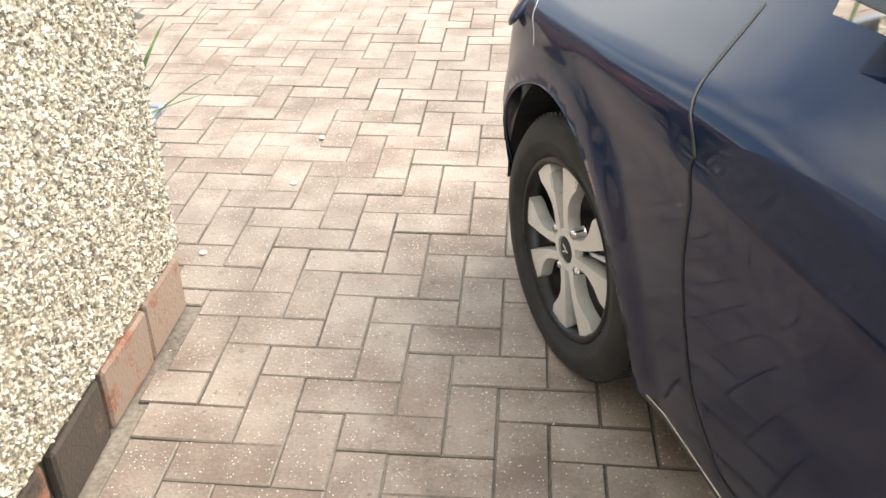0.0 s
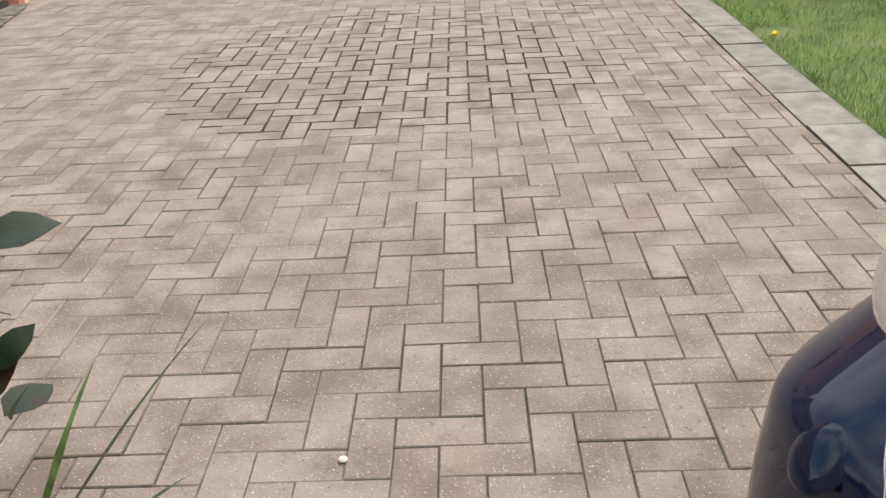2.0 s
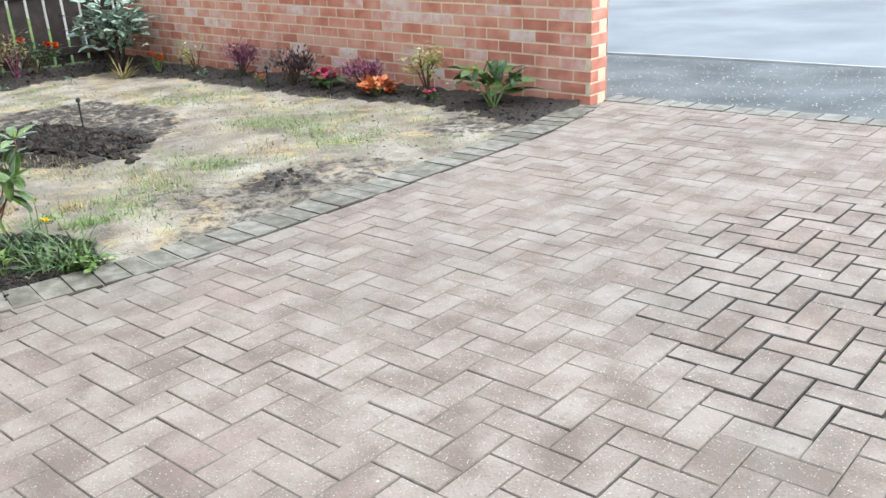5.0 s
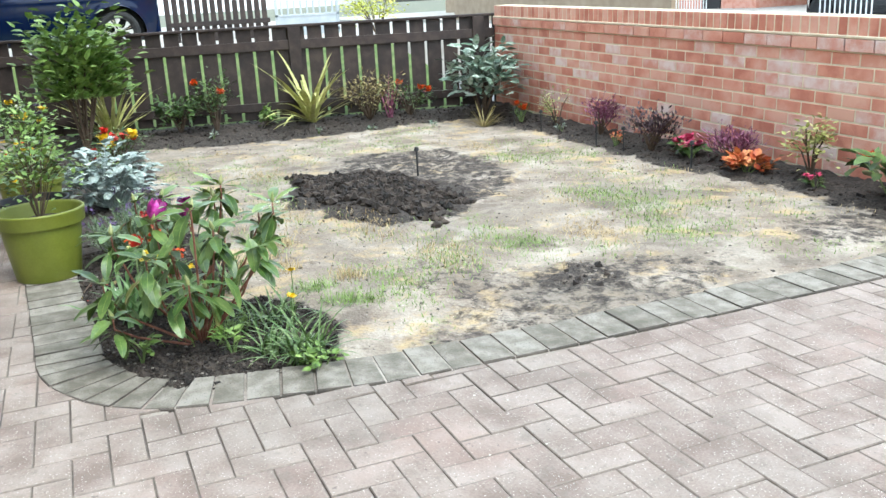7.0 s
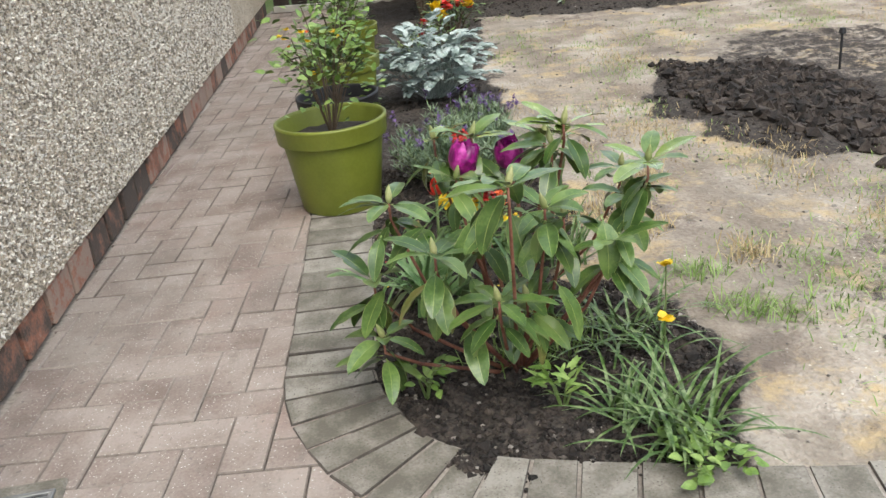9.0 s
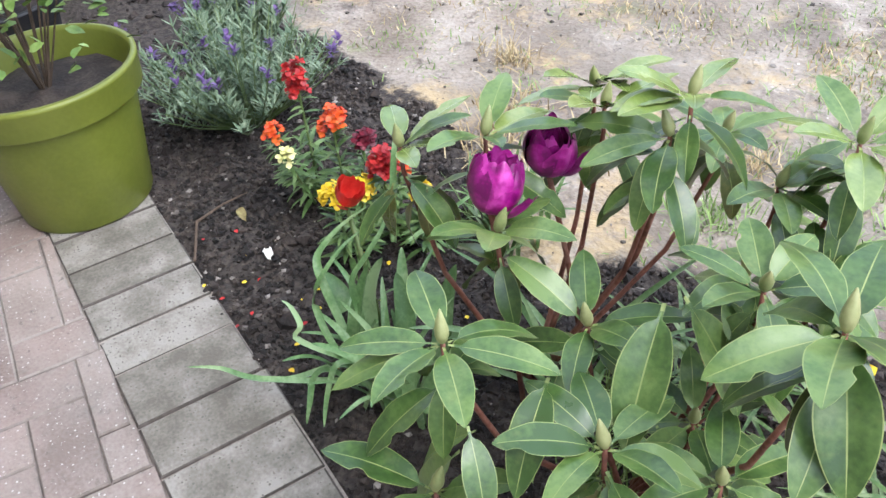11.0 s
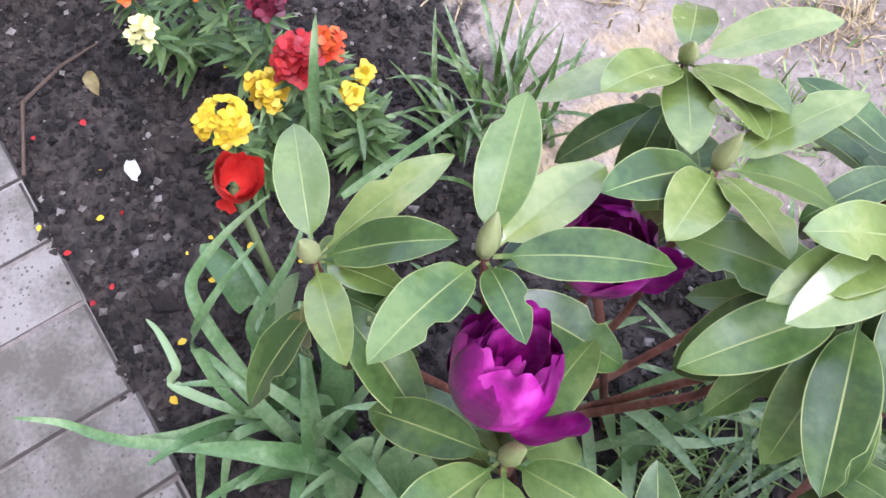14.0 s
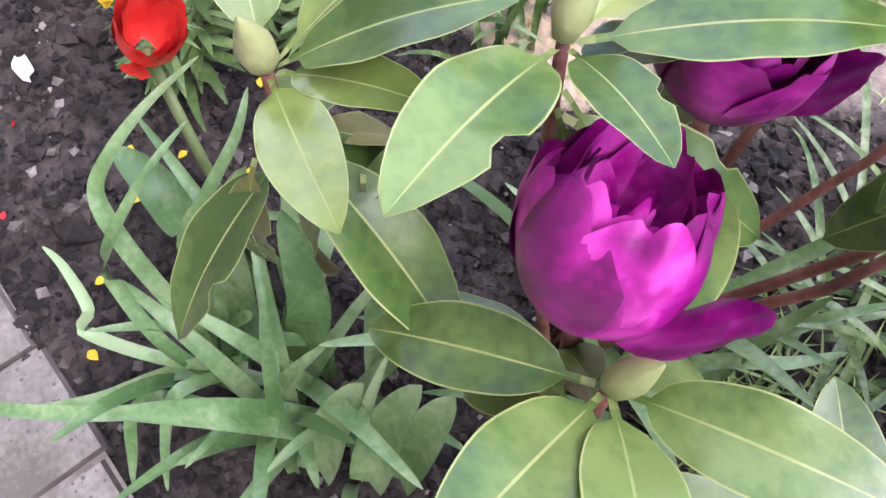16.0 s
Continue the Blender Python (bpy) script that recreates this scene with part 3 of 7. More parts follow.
def garden_height(x, y):
    s = garden_mask(x, y)
    z = -0.018 + 0.012 * noise.noise((x * 1.7, y * 1.7, 0)) + 0.007 * noise.noise((x * 7, y * 7, 3)) + 0.005 * noise.noise((x * 16, y * 16, 13))
    z += s * (0.006 + 0.028 * noise.noise((x * 9, y * 9, 5)) + 0.018 * noise.noise((x * 22, y * 22, 8)))
    e = math.hypot((x + 5.35) / 0.85, (y - 6.4) / 0.5)
    z += 0.07 * max(0, 1 - e * e) * (0.6 + 0.8 * noise.noise((x * 6, y * 6, 1)) ** 2)
    return z + bed_rise(x, y)


def covered(x, y):
    """Under the paving or its edging."""
    if x > -3.2:
        if y < 5.15:
            return math.hypot(x + 3.2, y - 5.2) > 0.60
        return x > -2.605 + 0.04 * max(0, 6 - y) - 0.1 * max(0, y - 8.5)
    return y < path_line(x) + 0.225


def garden():
    step = 0.035
    xs = [-10.1 + i * step for i in range(int(7.75 / step) + 1)]
    ys = [3.8 + i * step for i in range(int(5.35 / step) + 1)]
    vs = [(x, y, min(-0.03, garden_height(x, y)) if covered(x, y) else garden_height(x, y)) for x in xs for y in ys]
    ny = len(ys)
    fs = []
    for i in range(len(xs) - 1):
        for j in range(ny - 1):
            if not covered(xs[i] + step / 2, ys[j] + step / 2) and xs[i] > fence_x(ys[j]) - 0.12:
                a = i * ny + j
                fs.append((a, a + ny, a + ny + 1, a + 1))
    g = obj("garden_ground", vs, fs, LAWN, smooth=True)
    at = g.data.attributes.new("soil", "FLOAT", "POINT")
    at.data.foreach_set("value", [garden_mask(x, y) for x, y, z in vs])
    tagged(g, "patchy dry lawn with dark dug soil beds", "garden ground", kind="structure")


garden()


# ---- parked blue car ----
def smooth01(a, b, x):
    t = max(0.0, min(1.0, (x - a) / (b - a)))
    return t * t * (3 - 2 * t)


def wheel(parent, u, w, turn=0):
    """A road wheel whose outer face looks to -w: tyre, dark rim, eight machined spokes, cap and nuts."""
    h = empty("wheel", 0, 0)
    h.parent = parent
    h.matrix_basis = pose(w, u, 0.282, 0, -90, turn)
    R, rim = 0.282, 0.197
    prof = [(rim - 0.012, -0.08), (rim, -0.082), (rim + 0.02, -0.088), (R - 0.035, -0.09), (R - 0.012, -0.08), (R, -0.062), (R, 0.05), (R - 0.006, 0.066), (R - 0.02, 0.079),
            (R - 0.05, 0.086), (rim + 0.024, 0.083), (rim + 0.02, 0.079), (rim + 0.006, 0.077), (rim, 0.07), (rim - 0.014, 0.05)]
    vs, fs = lathe(prof, 72)
    t = obj("tyre", vs, fs, RUBBER, h, "black rubber tyre", True)
    # tread grooves as small blocks round the shoulder
    bm = bmesh.new()
    for k in range(90):
        a = k * math.tau / 90
        m = Matrix.Rotation(a, 4, "Z") @ Matrix.Translation((R - 0.001, 0, 0.03)) @ Matrix.Diagonal((0.006, 0.0135, 0.055, 1))
        bmesh.ops.create_cube(bm, size=1, matrix=m)
    part("tread", bm, RUBBER, t)
    vs, fs = lathe([(rim, 0.072), (rim - 0.006, 0.076), (rim - 0.014, 0.072), (rim - 0.018, 0.04), (rim - 0.03, 0.0), (0.05, -0.01), (0.0, -0.01)], 64)
    r = obj("rim", vs, fs, GUNMETAL, h, "dark alloy rim", True)
    def plate(name, pts, z, deep, m, ang):
        """A flat machined piece of the given outline, turned about the hub."""
        bm = bmesh.new()
        cx, cy = sum(p[0] for p in pts) / len(pts), sum(p[1] for p in pts) / len(pts)
        lo = [bm.verts.new((x, y, z - deep)) for x, y in pts]
        hi = [bm.verts.new((x + (cx - x) * 0.04, y + (cy - y) * 0.04, z + 0.005 * (1 - abs(x - 0.1) * 4))) for x, y in pts]
        bm.faces.new(hi)
        bm.faces.new(lo[::-1])
        for i in range(len(pts)):
            j = (i + 1) % len(pts)
            bm.faces.new((lo[i], lo[j], hi[j], hi[i]))
        bmesh.ops.recalc_face_normals(bm, faces=bm.faces[:])
        bmesh.ops.rotate(bm, verts=bm.verts[:], matrix=Matrix.Rotation(ang, 3, "Z"))
        part(name, bm, m, r)
    arm = [(0.032, 0.007), (0.05, 0.009), (0.075, 0.0105), (0.12, 0.018), (0.182, 0.031), (0.176, 0.058), (0.158, 0.094), (0.138, 0.084), (0.118, 0.056), (0.095, 0.037), (0.07, 0.03), (0.042, 0.029)]
    for k in range(4):
        a = k * math.tau / 4 + 0.35
        plate("spoke", arm, 0.064, 0.024, ALLOY, a)
        plate("spoke", [(x, -y) for x, y in arm[::-1]], 0.064, 0.024, ALLOY, a)
        plate("slot_rib", [(0.068, -0.004), (0.068, 0.004), (0.178, 0.008), (0.178, -0.008)], 0.042, 0.02, CHROME, a)
    vs, fs = lathe([(0.03, 0.06), (0.03, 0.0665), (0.045, 0.0665), (0.048, 0.05)], 32)
    obj("hub_ring", vs, fs, ALLOY, r, "machined hub", False)
    vs, fs = lathe([(0.0, 0.066), (0.022, 0.066), (0.029, 0.062), (0.031, 0.03)], 32)
    cap = obj("centre_cap", vs, fs, DARK, r, "black centre cap with a plain pale mark", True)
    bm = bmesh.new()
    for x, y, a in ((-0.006, 0.004, 0.5), (0.006, 0.004, -0.5), (0, -0.006, 0.0)):
        bmesh.ops.create_cube(bm, size=1, matrix=Matrix.Translation((x, y, 0.067)) @ Matrix.Rotation(a, 4, "Z") @ Matrix.Diagonal((0.0035, 0.013, 0.001, 1)))
    part("mark", bm, ALLOY, cap)
    for k in range(4):
        a = k * math.tau / 4 + 0.35 + math.tau / 8
        vs, fs = lathe([(0.0, 0.068), (0.007, 0.068), (0.0095, 0.062), (0.011, 0.045), (0.014, 0.04)], 12)
        o = obj("wheel_nut", vs, fs, CHROME, r, "chrome wheel nut", True)
        o.location = (0.056 * math.cos(a), 0.056 * math.sin(a), 0)
    return h


def car(name, x, y, rz, paint, label, detail=True):
    """A small five-door hatchback. Its y points forward, x across; the origin lies under the near front wheel."""
    c = tagged(empty(name, x, y, 0, rz), label, "car")
    W, F, B = 1.64, 0.64, -2.92          # width, front and rear of the body
    def halfwidth(u):
        f = max(0.0, (u - 0.02) / (F - 0.02))
        r = max(0.0, (B + 0.75 - u) / 0.75)
        return 0.835 * (1 - 0.80 * f ** 5.5) * (1 - 0.25 * r ** 3)
    def top(u):
        return 0.79 + 0.11 * smooth01(F + 0.02, 0.22, u) + 0.09 * smooth01(0.35, -0.75, u) if u > -0.75 else 0.99 - 0.02 * smooth01(-2.2, B, u)
    def lean(k):
        """How far the flank draws in above its shoulder line."""
        x = max(0.0, k - 0.78)
        return 8 * x * x if x < 0.06 else 0.0288 + 0.96 * (x - 0.06)
    def point(u, s):
        """s runs from the sill (0) up the flank to the shoulder (0.7) and across to the middle (1)."""
        hw, tp = halfwidth(u), top(u)
        lo = 0.2 + 0.02 * smooth01(0.3, F, u)
        if s < 0.7:
            k = s / 0.7
            z = lo + (tp - 0.05 - lo) * k
            bulge = 0.035 * math.sin(math.pi * min(1, k * 1.05)) - lean(k) - 0.03 * (1 - k) ** 3
            flare = 0.0
            for hu in (0.0, -2.385):
                d = math.hypot(u - hu, z - 0.282)
                flare = max(flare, 0.013 * smooth01(0.45, 0.37, d))
            crease = 0.008 * math.exp(-((z - 0.72) / 0.03) ** 2) * smooth01(0.1, -0.5, u)
            w = hw - 0.035 + bulge + flare * (hw > 0.6) + crease
        else:
            k = (s - 0.7) / 0.3
            a = k * math.pi / 2
            e = 0.55
            w = (hw - 0.217) * (1 - math.sin(a) ** 1.6) if k > 0 else hw - 0.217
            z = tp - 0.05 + 0.05 * min(1, (math.sin(min(1, k * 2.2) * math.pi / 2))) + 0.05 * k * smooth01(B + 0.3, B + 0.8, u) * smooth01(F + 0.1, 0.2, u)
        return w, z
    NU, NS = 190, 64
    us = [B + (F - B) * (1 - (1 - i / NU) ** 1.35) for i in range(NU + 1)]
    ss = [j / NS for j in range(NS + 1)]
    arch = 0.36
    def grid(sign):
        vs, idx, fs = [], {}, []
        for i, u in enumerate(us):
            for j, s in enumerate(ss):
                w, z = point(u, s)
                uu = u
                if s < 0.7:
                    for hu in (0.0, -2.385):
                        dx, dz = u - hu, z - 0.27
                        d = math.hypot(dx, dz)
                        if arch - 0.028 < d < arch + 0.008:
                            uu, z = hu + dx / d * arch, 0.27 + dz / d * arch
                vs.append((0.8 - sign * w, uu, z))
        n = NS + 1
        for i in range(NU):
            for j in range(NS):
                q = (i * n + j, (i + 1) * n + j, (i + 1) * n + j + 1, i * n + j + 1)
                cu = sum(vs[k][1] for k in q) / 4
                cz = sum(vs[k][2] for k in q) / 4
                if ss[j] < 0.68 and any(math.hypot(cu - hu, cz - 0.27) < arch - 0.003 for hu in (0.0, -2.385)):
                    continue
                fs.append(q if sign > 0 else q[::-1])
        return vs, fs
    vl, fl = grid(1)
    vr, fr = grid(-1)
    o = len(vl)
    body = obj("body", vl + vr, fl + [tuple(o + k for k in f) for f in fr], paint, c, "", True)
    bm = bmesh.new()
    bm.from_mesh(body.data)
    bmesh.ops.remove_doubles(bm, verts=bm.verts[:], dist=0.002)
    bmesh.ops.recalc_face_normals(bm, faces=bm.faces[:])
    bm.to_mesh(body.data)
    bm.free()
    # front closing panel, cabin, glass
    fw = halfwidth(F) - 0.03
    box("bumper_front", 0.8 - fw - 0.02, 0.8 + fw + 0.02, F - 0.06, F + 0.004, 0.2, 0.64, paint, c, 0.02)
    box("bumper_rear", 0.18, 1.42, B - 0.03, B + 0.05, 0.2, 0.95, paint, c, 0.03)
    box("underbody", 0.08, 1.52, B + 0.1, F - 0.2, 0.16, 0.24, DARK, c, 0.01)
    secs = [(-0.55, 0.96, 0.70, 0.99), (-1.15, 1.42, 0.56, 1.0), (-1.5, 1.47, 0.56, 1.0), (-2.3, 1.45, 0.55, 1.0), (-2.75, 1.28, 0.55, 0.98), (B + 0.02, 0.97, 0.6, 0.95)]
    vs, fs = [], []
    for u, z, hw, zb in secs:
        for sx in (-1, 1):
            vs += [(0.8 + sx * 0.70, min(u, -0.56), 0.955), (0.8 + sx * hw, u, z - 0.03), (0.8 + sx * hw * 0.85, u, z)]
    n = len(secs)
    gl, rf = [], []
    for i in range(n - 1):
        a, b = i * 6, (i + 1) * 6
        gl += [(a, b, b + 1, a + 1), (a + 3, a + 4, b + 4, b + 3)]
        rf += [(a + 1, b + 1, b + 2, a + 2), (a + 4, a + 5, b + 5, b + 4), (a + 2, b + 2, b + 5, a + 5)]
    def pane(name, faces, m, label="", smooth=False):
        used = sorted({i for q in faces for i in q})
        at_ = {i: k for k, i in enumerate(used)}
        return obj(name, [vs[i] for i in used], [tuple(at_[i] for i in q) for q in faces], m, c, label, smooth)
    for g in (gl[::2], gl[1::2]):
        pane("side_window", g, CARGLASS, "dark side window")
    pane("roof", [f for k, f in enumerate(rf) if k > 2 and k < 12], paint, "", True)
    pane("windscreen", rf[:3], CARGLASS, "sloping windscreen")
    pane("rear_window", rf[12:], CARGLASS, "dark rear window")
    for u in (0.0, -2.385):
        wheel(c, u, 0.075, 6 if u == 0 else 0)
        # inner arch liner
        vs, fs = [], []
        for k in range(25):
            a = k * math.pi / 24
            for w in (0.0, 0.26):
                vs.append((w, u + (arch + 0.001) * math.cos(a), 0.27 + (arch + 0.001) * math.sin(a)))
        vs += [(0.26, u, 0.1)]
        for k in range(24):
            fs.append((2 * k, 2 * k + 1, 2 * k + 3, 2 * k + 2))
            fs.append((2 * k + 1, 50, 2 * k + 3))
        obj("arch_liner", vs, fs, DARK, c, "black wheel arch liner")
    for u in (0.0, -2.385):
        t = empty("wheel", 0, 0)
        t.parent, t.location = c, (1.515, u, 0.282)
        t.rotation_euler = (0, radians(90), 0)
        vs, fs = lathe([(0.0, 0.07), (0.19, 0.07), (0.2, 0.08), (0.27, 0.08), (0.282, 0.06), (0.282, -0.07), (0.27, -0.085), (0.0, -0.085)], 32)
        obj("tyre", vs, fs, RUBBER, t, "", True)
    if detail:
        def seam(pts, name, m=DARK, r=0.0026):
            out = []
            for u, s in pts:
                w, z = point(u, s)
                out.append((0.8 - w - 0.0005, u, z))
            part(name, tube_bm(out, r, 6), m, c)
        fine = lambda a, b, n=18: [(a[0] + (b[0] - a[0]) * i / n, a[1] + (b[1] - a[1]) * i / n) for i in range(n + 1)]
        seam(fine((-0.64, 0.07), (-0.575, 0.16), 6) + fine((-0.572, 0.17), (-0.525, 0.36)) + fine((-0.523, 0.37), (-0.505, 0.51)) + fine((-0.508, 0.515), (-0.42, 0.59)) + fine((-0.415, 0.595), (-0.35, 0.67)), "door_gap")
        seam(fine((-0.64, 0.07), (-1.5, 0.07)), "door_gap")
        # thin chrome strip added to draw the highlight along the sill
        seam(fine((-0.40, 0.02), (-2.0, 0.02), 30), "sill_highlight", CHROME, 0.002)
        lip = []
        for k in range(41):
            b = radians(-6 + 192 * k / 40)
            u, z = (arch - 0.002) * math.cos(b), 0.27 + (arch - 0.002) * math.sin(b)
            lo = 0.2 + 0.02 * smooth01(0.3, F, u)
            w, _ = point(u, 0.7 * max(0.0, z - lo) / (top(u) - 0.05 - lo))
            lip.append((0.8 - w + 0.004, u, max(z, 0.205)))
        part("arch_lip", tube_bm(lip, 0.0035, 8), paint, c, "", True)
        # joint between wing and bumper
        seam(fine((0.31, 0.64), (0.20, 0.57), 12) + fine((0.197, 0.567), (0.14, 0.505), 12), "bumper_gap", KERBSTONE, 0.001)
        w, z = point(0.28, 0.55)
        w2, z2 = point(0.28, 0.58)
        w3, z3 = point(0.30, 0.55)
        across = Vector((w - w2, 0, z2 - z)).normalized()
        along = Vector((w - w3, 0.02, z3 - z)).normalized()
        out = along.cross(across).normalized()
        out = -out if out.x > 0 else out
        rot = Matrix((along, out.cross(along), out)).transposed().to_4x4()
        vs, fs = lathe([(0.0, 0.007), (0.016, 0.0065), (0.034, 0.004), (0.046, 0.0005), (0.052, -0.006)], 28)
        q = obj("lamp_blank", vs, fs, CARBLUE, c, "round blank in the bumper corner", True)
        q.matrix_local = Matrix.Translation((0.8 - w, 0.28, z)) @ rot @ Matrix.Scale(0.8, 4)
        # headlamp
        lampv, lampf = [], []
        nu, nv = 14, 8
        for i in range(nu + 1):
            for j in range(nv + 1):
                a, b = i / nu, j / nv
                u = 0.24 + 0.37 * a
                s = 0.635 + 0.03 * a + (0.035 + 0.085 * math.sin(math.pi * min(1, a * 0.85 + 0.12))) * b
                w, z = point(u, s)
                puff = 0.05 * math.sin(math.pi * a) ** 0.7 * math.sin(math.pi * b) ** 0.7 + 0.002
                lampv.append((0.8 - w - puff * 0.8, u + puff * 0.4, z + puff * 0.6))
        for i in range(nu):
            for j in range(nv):
                q = i * (nv + 1) + j
                lampf.append((q, q + nv + 1, q + nv + 2, q + 1))
        obj("headlamp", lampv, lampf, LENS, c, "clear headlamp with a bright reflector", True)
        box("door_mirror", -0.12, 0.06, -1.28, -1.16, 1.0, 1.14, paint, c, 0.03)
    else:
        for sx in (0.02, 1.46):
            box("tail_lamp", sx, sx + 0.12, B - 0.045, B + 0.12, 0.72, 0.98, REDLIGHT, c, 0.03, "red tail lamp")
    return c


car("car", 1.352, 2.50, 19, CARBLUE, "dark blue hatchback parked close to the house")
fc = car("car", -12.75, 3.0, 180, CARBLUE, "blue hatchback parked beyond the picket fence", detail=False)
fc.location.z = 0.745
bc = car("car", -11.6, 20.6, -90, CARBLACK, "black car parked across the road", detail=False)
bc.location.z = 0.34


# ---- leaves and plants ----
def green(name, a, b, c, rough=0.45, rnd=0.5, scale=30, spec=0.5, island=True, sub=0.0):
    return mat(name, [a, b, c], rough, scale, 0.3, 150, rnd=rnd, island=island, spec=spec, bump_dist=0.001, subsurf=sub)


RHODO = green("rhododendron_leaf", (0.038, 0.078, 0.015), (0.075, 0.135, 0.028), (0.135, 0.205, 0.05), 0.31, 0.6, 18, 0.55, False)
RHODO_PALE = green("rhododendron_young_leaf", (0.12, 0.175, 0.035), (0.18, 0.245, 0.055), (0.27, 0.32, 0.095), 0.25, 0.5, 22, 0.9, False)
for _m in (RHODO, RHODO_PALE):
    tint(_m, [(38.0, 0.56, 0.7, (0.2, 0.21, 0.05), 0.2, 2.0), (95.0, 0.7, 0.74, (0.14, 0.085, 0.03), 0.8, 4.0)])
RHODO_OLD = green("rhododendron_old_leaf", (0.04, 0.06, 0.012), (0.08, 0.10, 0.022), (0.15, 0.14, 0.04), 0.3, 0.5, 18, 0.5, False)
MIDRIB = mat("leaf_midrib", [(0.2, 0.26, 0.075), (0.3, 0.34, 0.115)], 0.5, 20, 0.0, 100)
BARK = mat("rhododendron_bark", [(0.10, 0.035, 0.022), (0.2, 0.075, 0.045), (0.27, 0.13, 0.09)], 0.75, 20, 0.5, 150)
BUD = mat("leaf_bud", [(0.22, 0.26, 0.09), (0.36, 0.36, 0.16)], 0.5, 30, 0.2, 150)
PURPLE = mat("purple_petal", [(0.135, 0.0025, 0.085), (0.32, 0.009, 0.2), (0.56, 0.065, 0.38)], 0.36, 34, 0.5, 90, rnd=0.5, subsurf=0.0, bump_dist=0.0015)
DARKGLOSS = green("camellia_leaf", (0.01, 0.022, 0.01), (0.02, 0.036, 0.015), (0.045, 0.022, 0.018), 0.45, 0.7)
STRAP = green("tulip_leaf", (0.085, 0.165, 0.05), (0.155, 0.26, 0.095), (0.28, 0.39, 0.18), 0.33, 0.5, 16, 0.4, False)
LILY = green("lilyturf_leaf", (0.03, 0.07, 0.012), (0.07, 0.13, 0.025), (0.2, 0.26, 0.11), 0.4, 0.9, 40)
WFLEAF = green("wallflower_leaf", (0.06, 0.11, 0.025), (0.10, 0.17, 0.045), (0.17, 0.25, 0.08), 0.5, 0.7)
LAV = green("lavender_leaf", (0.09, 0.14, 0.075), (0.15, 0.21, 0.12), (0.24, 0.3, 0.19), 0.7, 0.7)
SILVER = green("silver_leaf", (0.2, 0.255, 0.225), (0.34, 0.4, 0.37), (0.5, 0.56, 0.53), 0.8, 0.6)
MIDGREEN = green("shrub_leaf", (0.03, 0.06, 0.014), (0.065, 0.115, 0.026), (0.12, 0.19, 0.05), 0.4, 0.8)
BRIGHT = green("bright_leaf", (0.10, 0.17, 0.03), (0.16, 0.26, 0.05), (0.26, 0.36, 0.1), 0.45, 0.7)
YELLOWLEAF = green("variegated_leaf", (0.26, 0.29, 0.07), (0.42, 0.42, 0.13), (0.58, 0.55, 0.25), 0.5, 0.7)
TANLEAF = green("bronze_leaf", (0.12, 0.095, 0.03), (0.22, 0.17, 0.06), (0.3, 0.26, 0.1), 0.6, 0.7)
DARKLEAF = green("dark_purple_leaf", (0.025, 0.012, 0.018), (0.06, 0.03, 0.04), (0.10, 0.055, 0.06), 0.5, 0.7)
HEATHER = green("heather_spray", (0.13, 0.025, 0.06), (0.22, 0.06, 0.12), (0.34, 0.14, 0.22), 0.7, 0.7)
GREYLEAF = green("pale_edged_leaf", (0.09, 0.15, 0.10), (0.2, 0.27, 0.2), (0.42, 0.48, 0.4), 0.45, 0.8)
REDLEAF = green("orange_red_leaf", (0.36, 0.05, 0.012), (0.5, 0.13, 0.03), (0.6, 0.28, 0.1), 0.5, 0.7)
GRASS = green("grass_blade", (0.12, 0.19, 0.035), (0.2, 0.3, 0.065), (0.3, 0.4, 0.13), 0.6, 0.8)
STRAW = green("dry_grass_blade", (0.28, 0.2, 0.09), (0.42, 0.32, 0.16), (0.55, 0.45, 0.26), 0.8, 0.8)
STEM = mat("green_stem", [(0.09, 0.14, 0.035), (0.16, 0.21, 0.07)], 0.5, 20, 0.1, 100)
TWIG = mat("brown_twig", [(0.06, 0.04, 0.025), (0.13, 0.09, 0.06)], 0.85, 20, 0.3, 150)


def petal_mat(name, a, b):
    return mat(name, [a, b], 0.5, 30, 0.15, 120, rnd=0.5, island=True, bump_dist=0.001)


P_RED = petal_mat("red_petal", (0.28, 0.006, 0.008), (0.5, 0.02, 0.015))
P_ORANGE = petal_mat("orange_petal", (0.6, 0.05, 0.008), (0.72, 0.16, 0.015))
P_YELLOW = petal_mat("yellow_petal", (0.65, 0.42, 0.006), (0.82, 0.62, 0.02))
P_TULIP = petal_mat("scarlet_petal", (0.55, 0.012, 0.01), (0.68, 0.05, 0.03))
P_PINK = petal_mat("pink_petal", (0.55, 0.03, 0.12), (0.7, 0.16, 0.28))
P_DARKRED = petal_mat("crimson_petal", (0.08, 0.003, 0.012), (0.18, 0.008, 0.025))
P_PALE = petal_mat("pale_yellow_petal", (0.62, 0.6, 0.2), (0.75, 0.72, 0.36))
P_LAV = petal_mat("lavender_flower", (0.06, 0.03, 0.11), (0.14, 0.07, 0.22))
P_WHITE = petal_mat("white_petal", (0.6, 0.6, 0.55), (0.75, 0.75, 0.72))


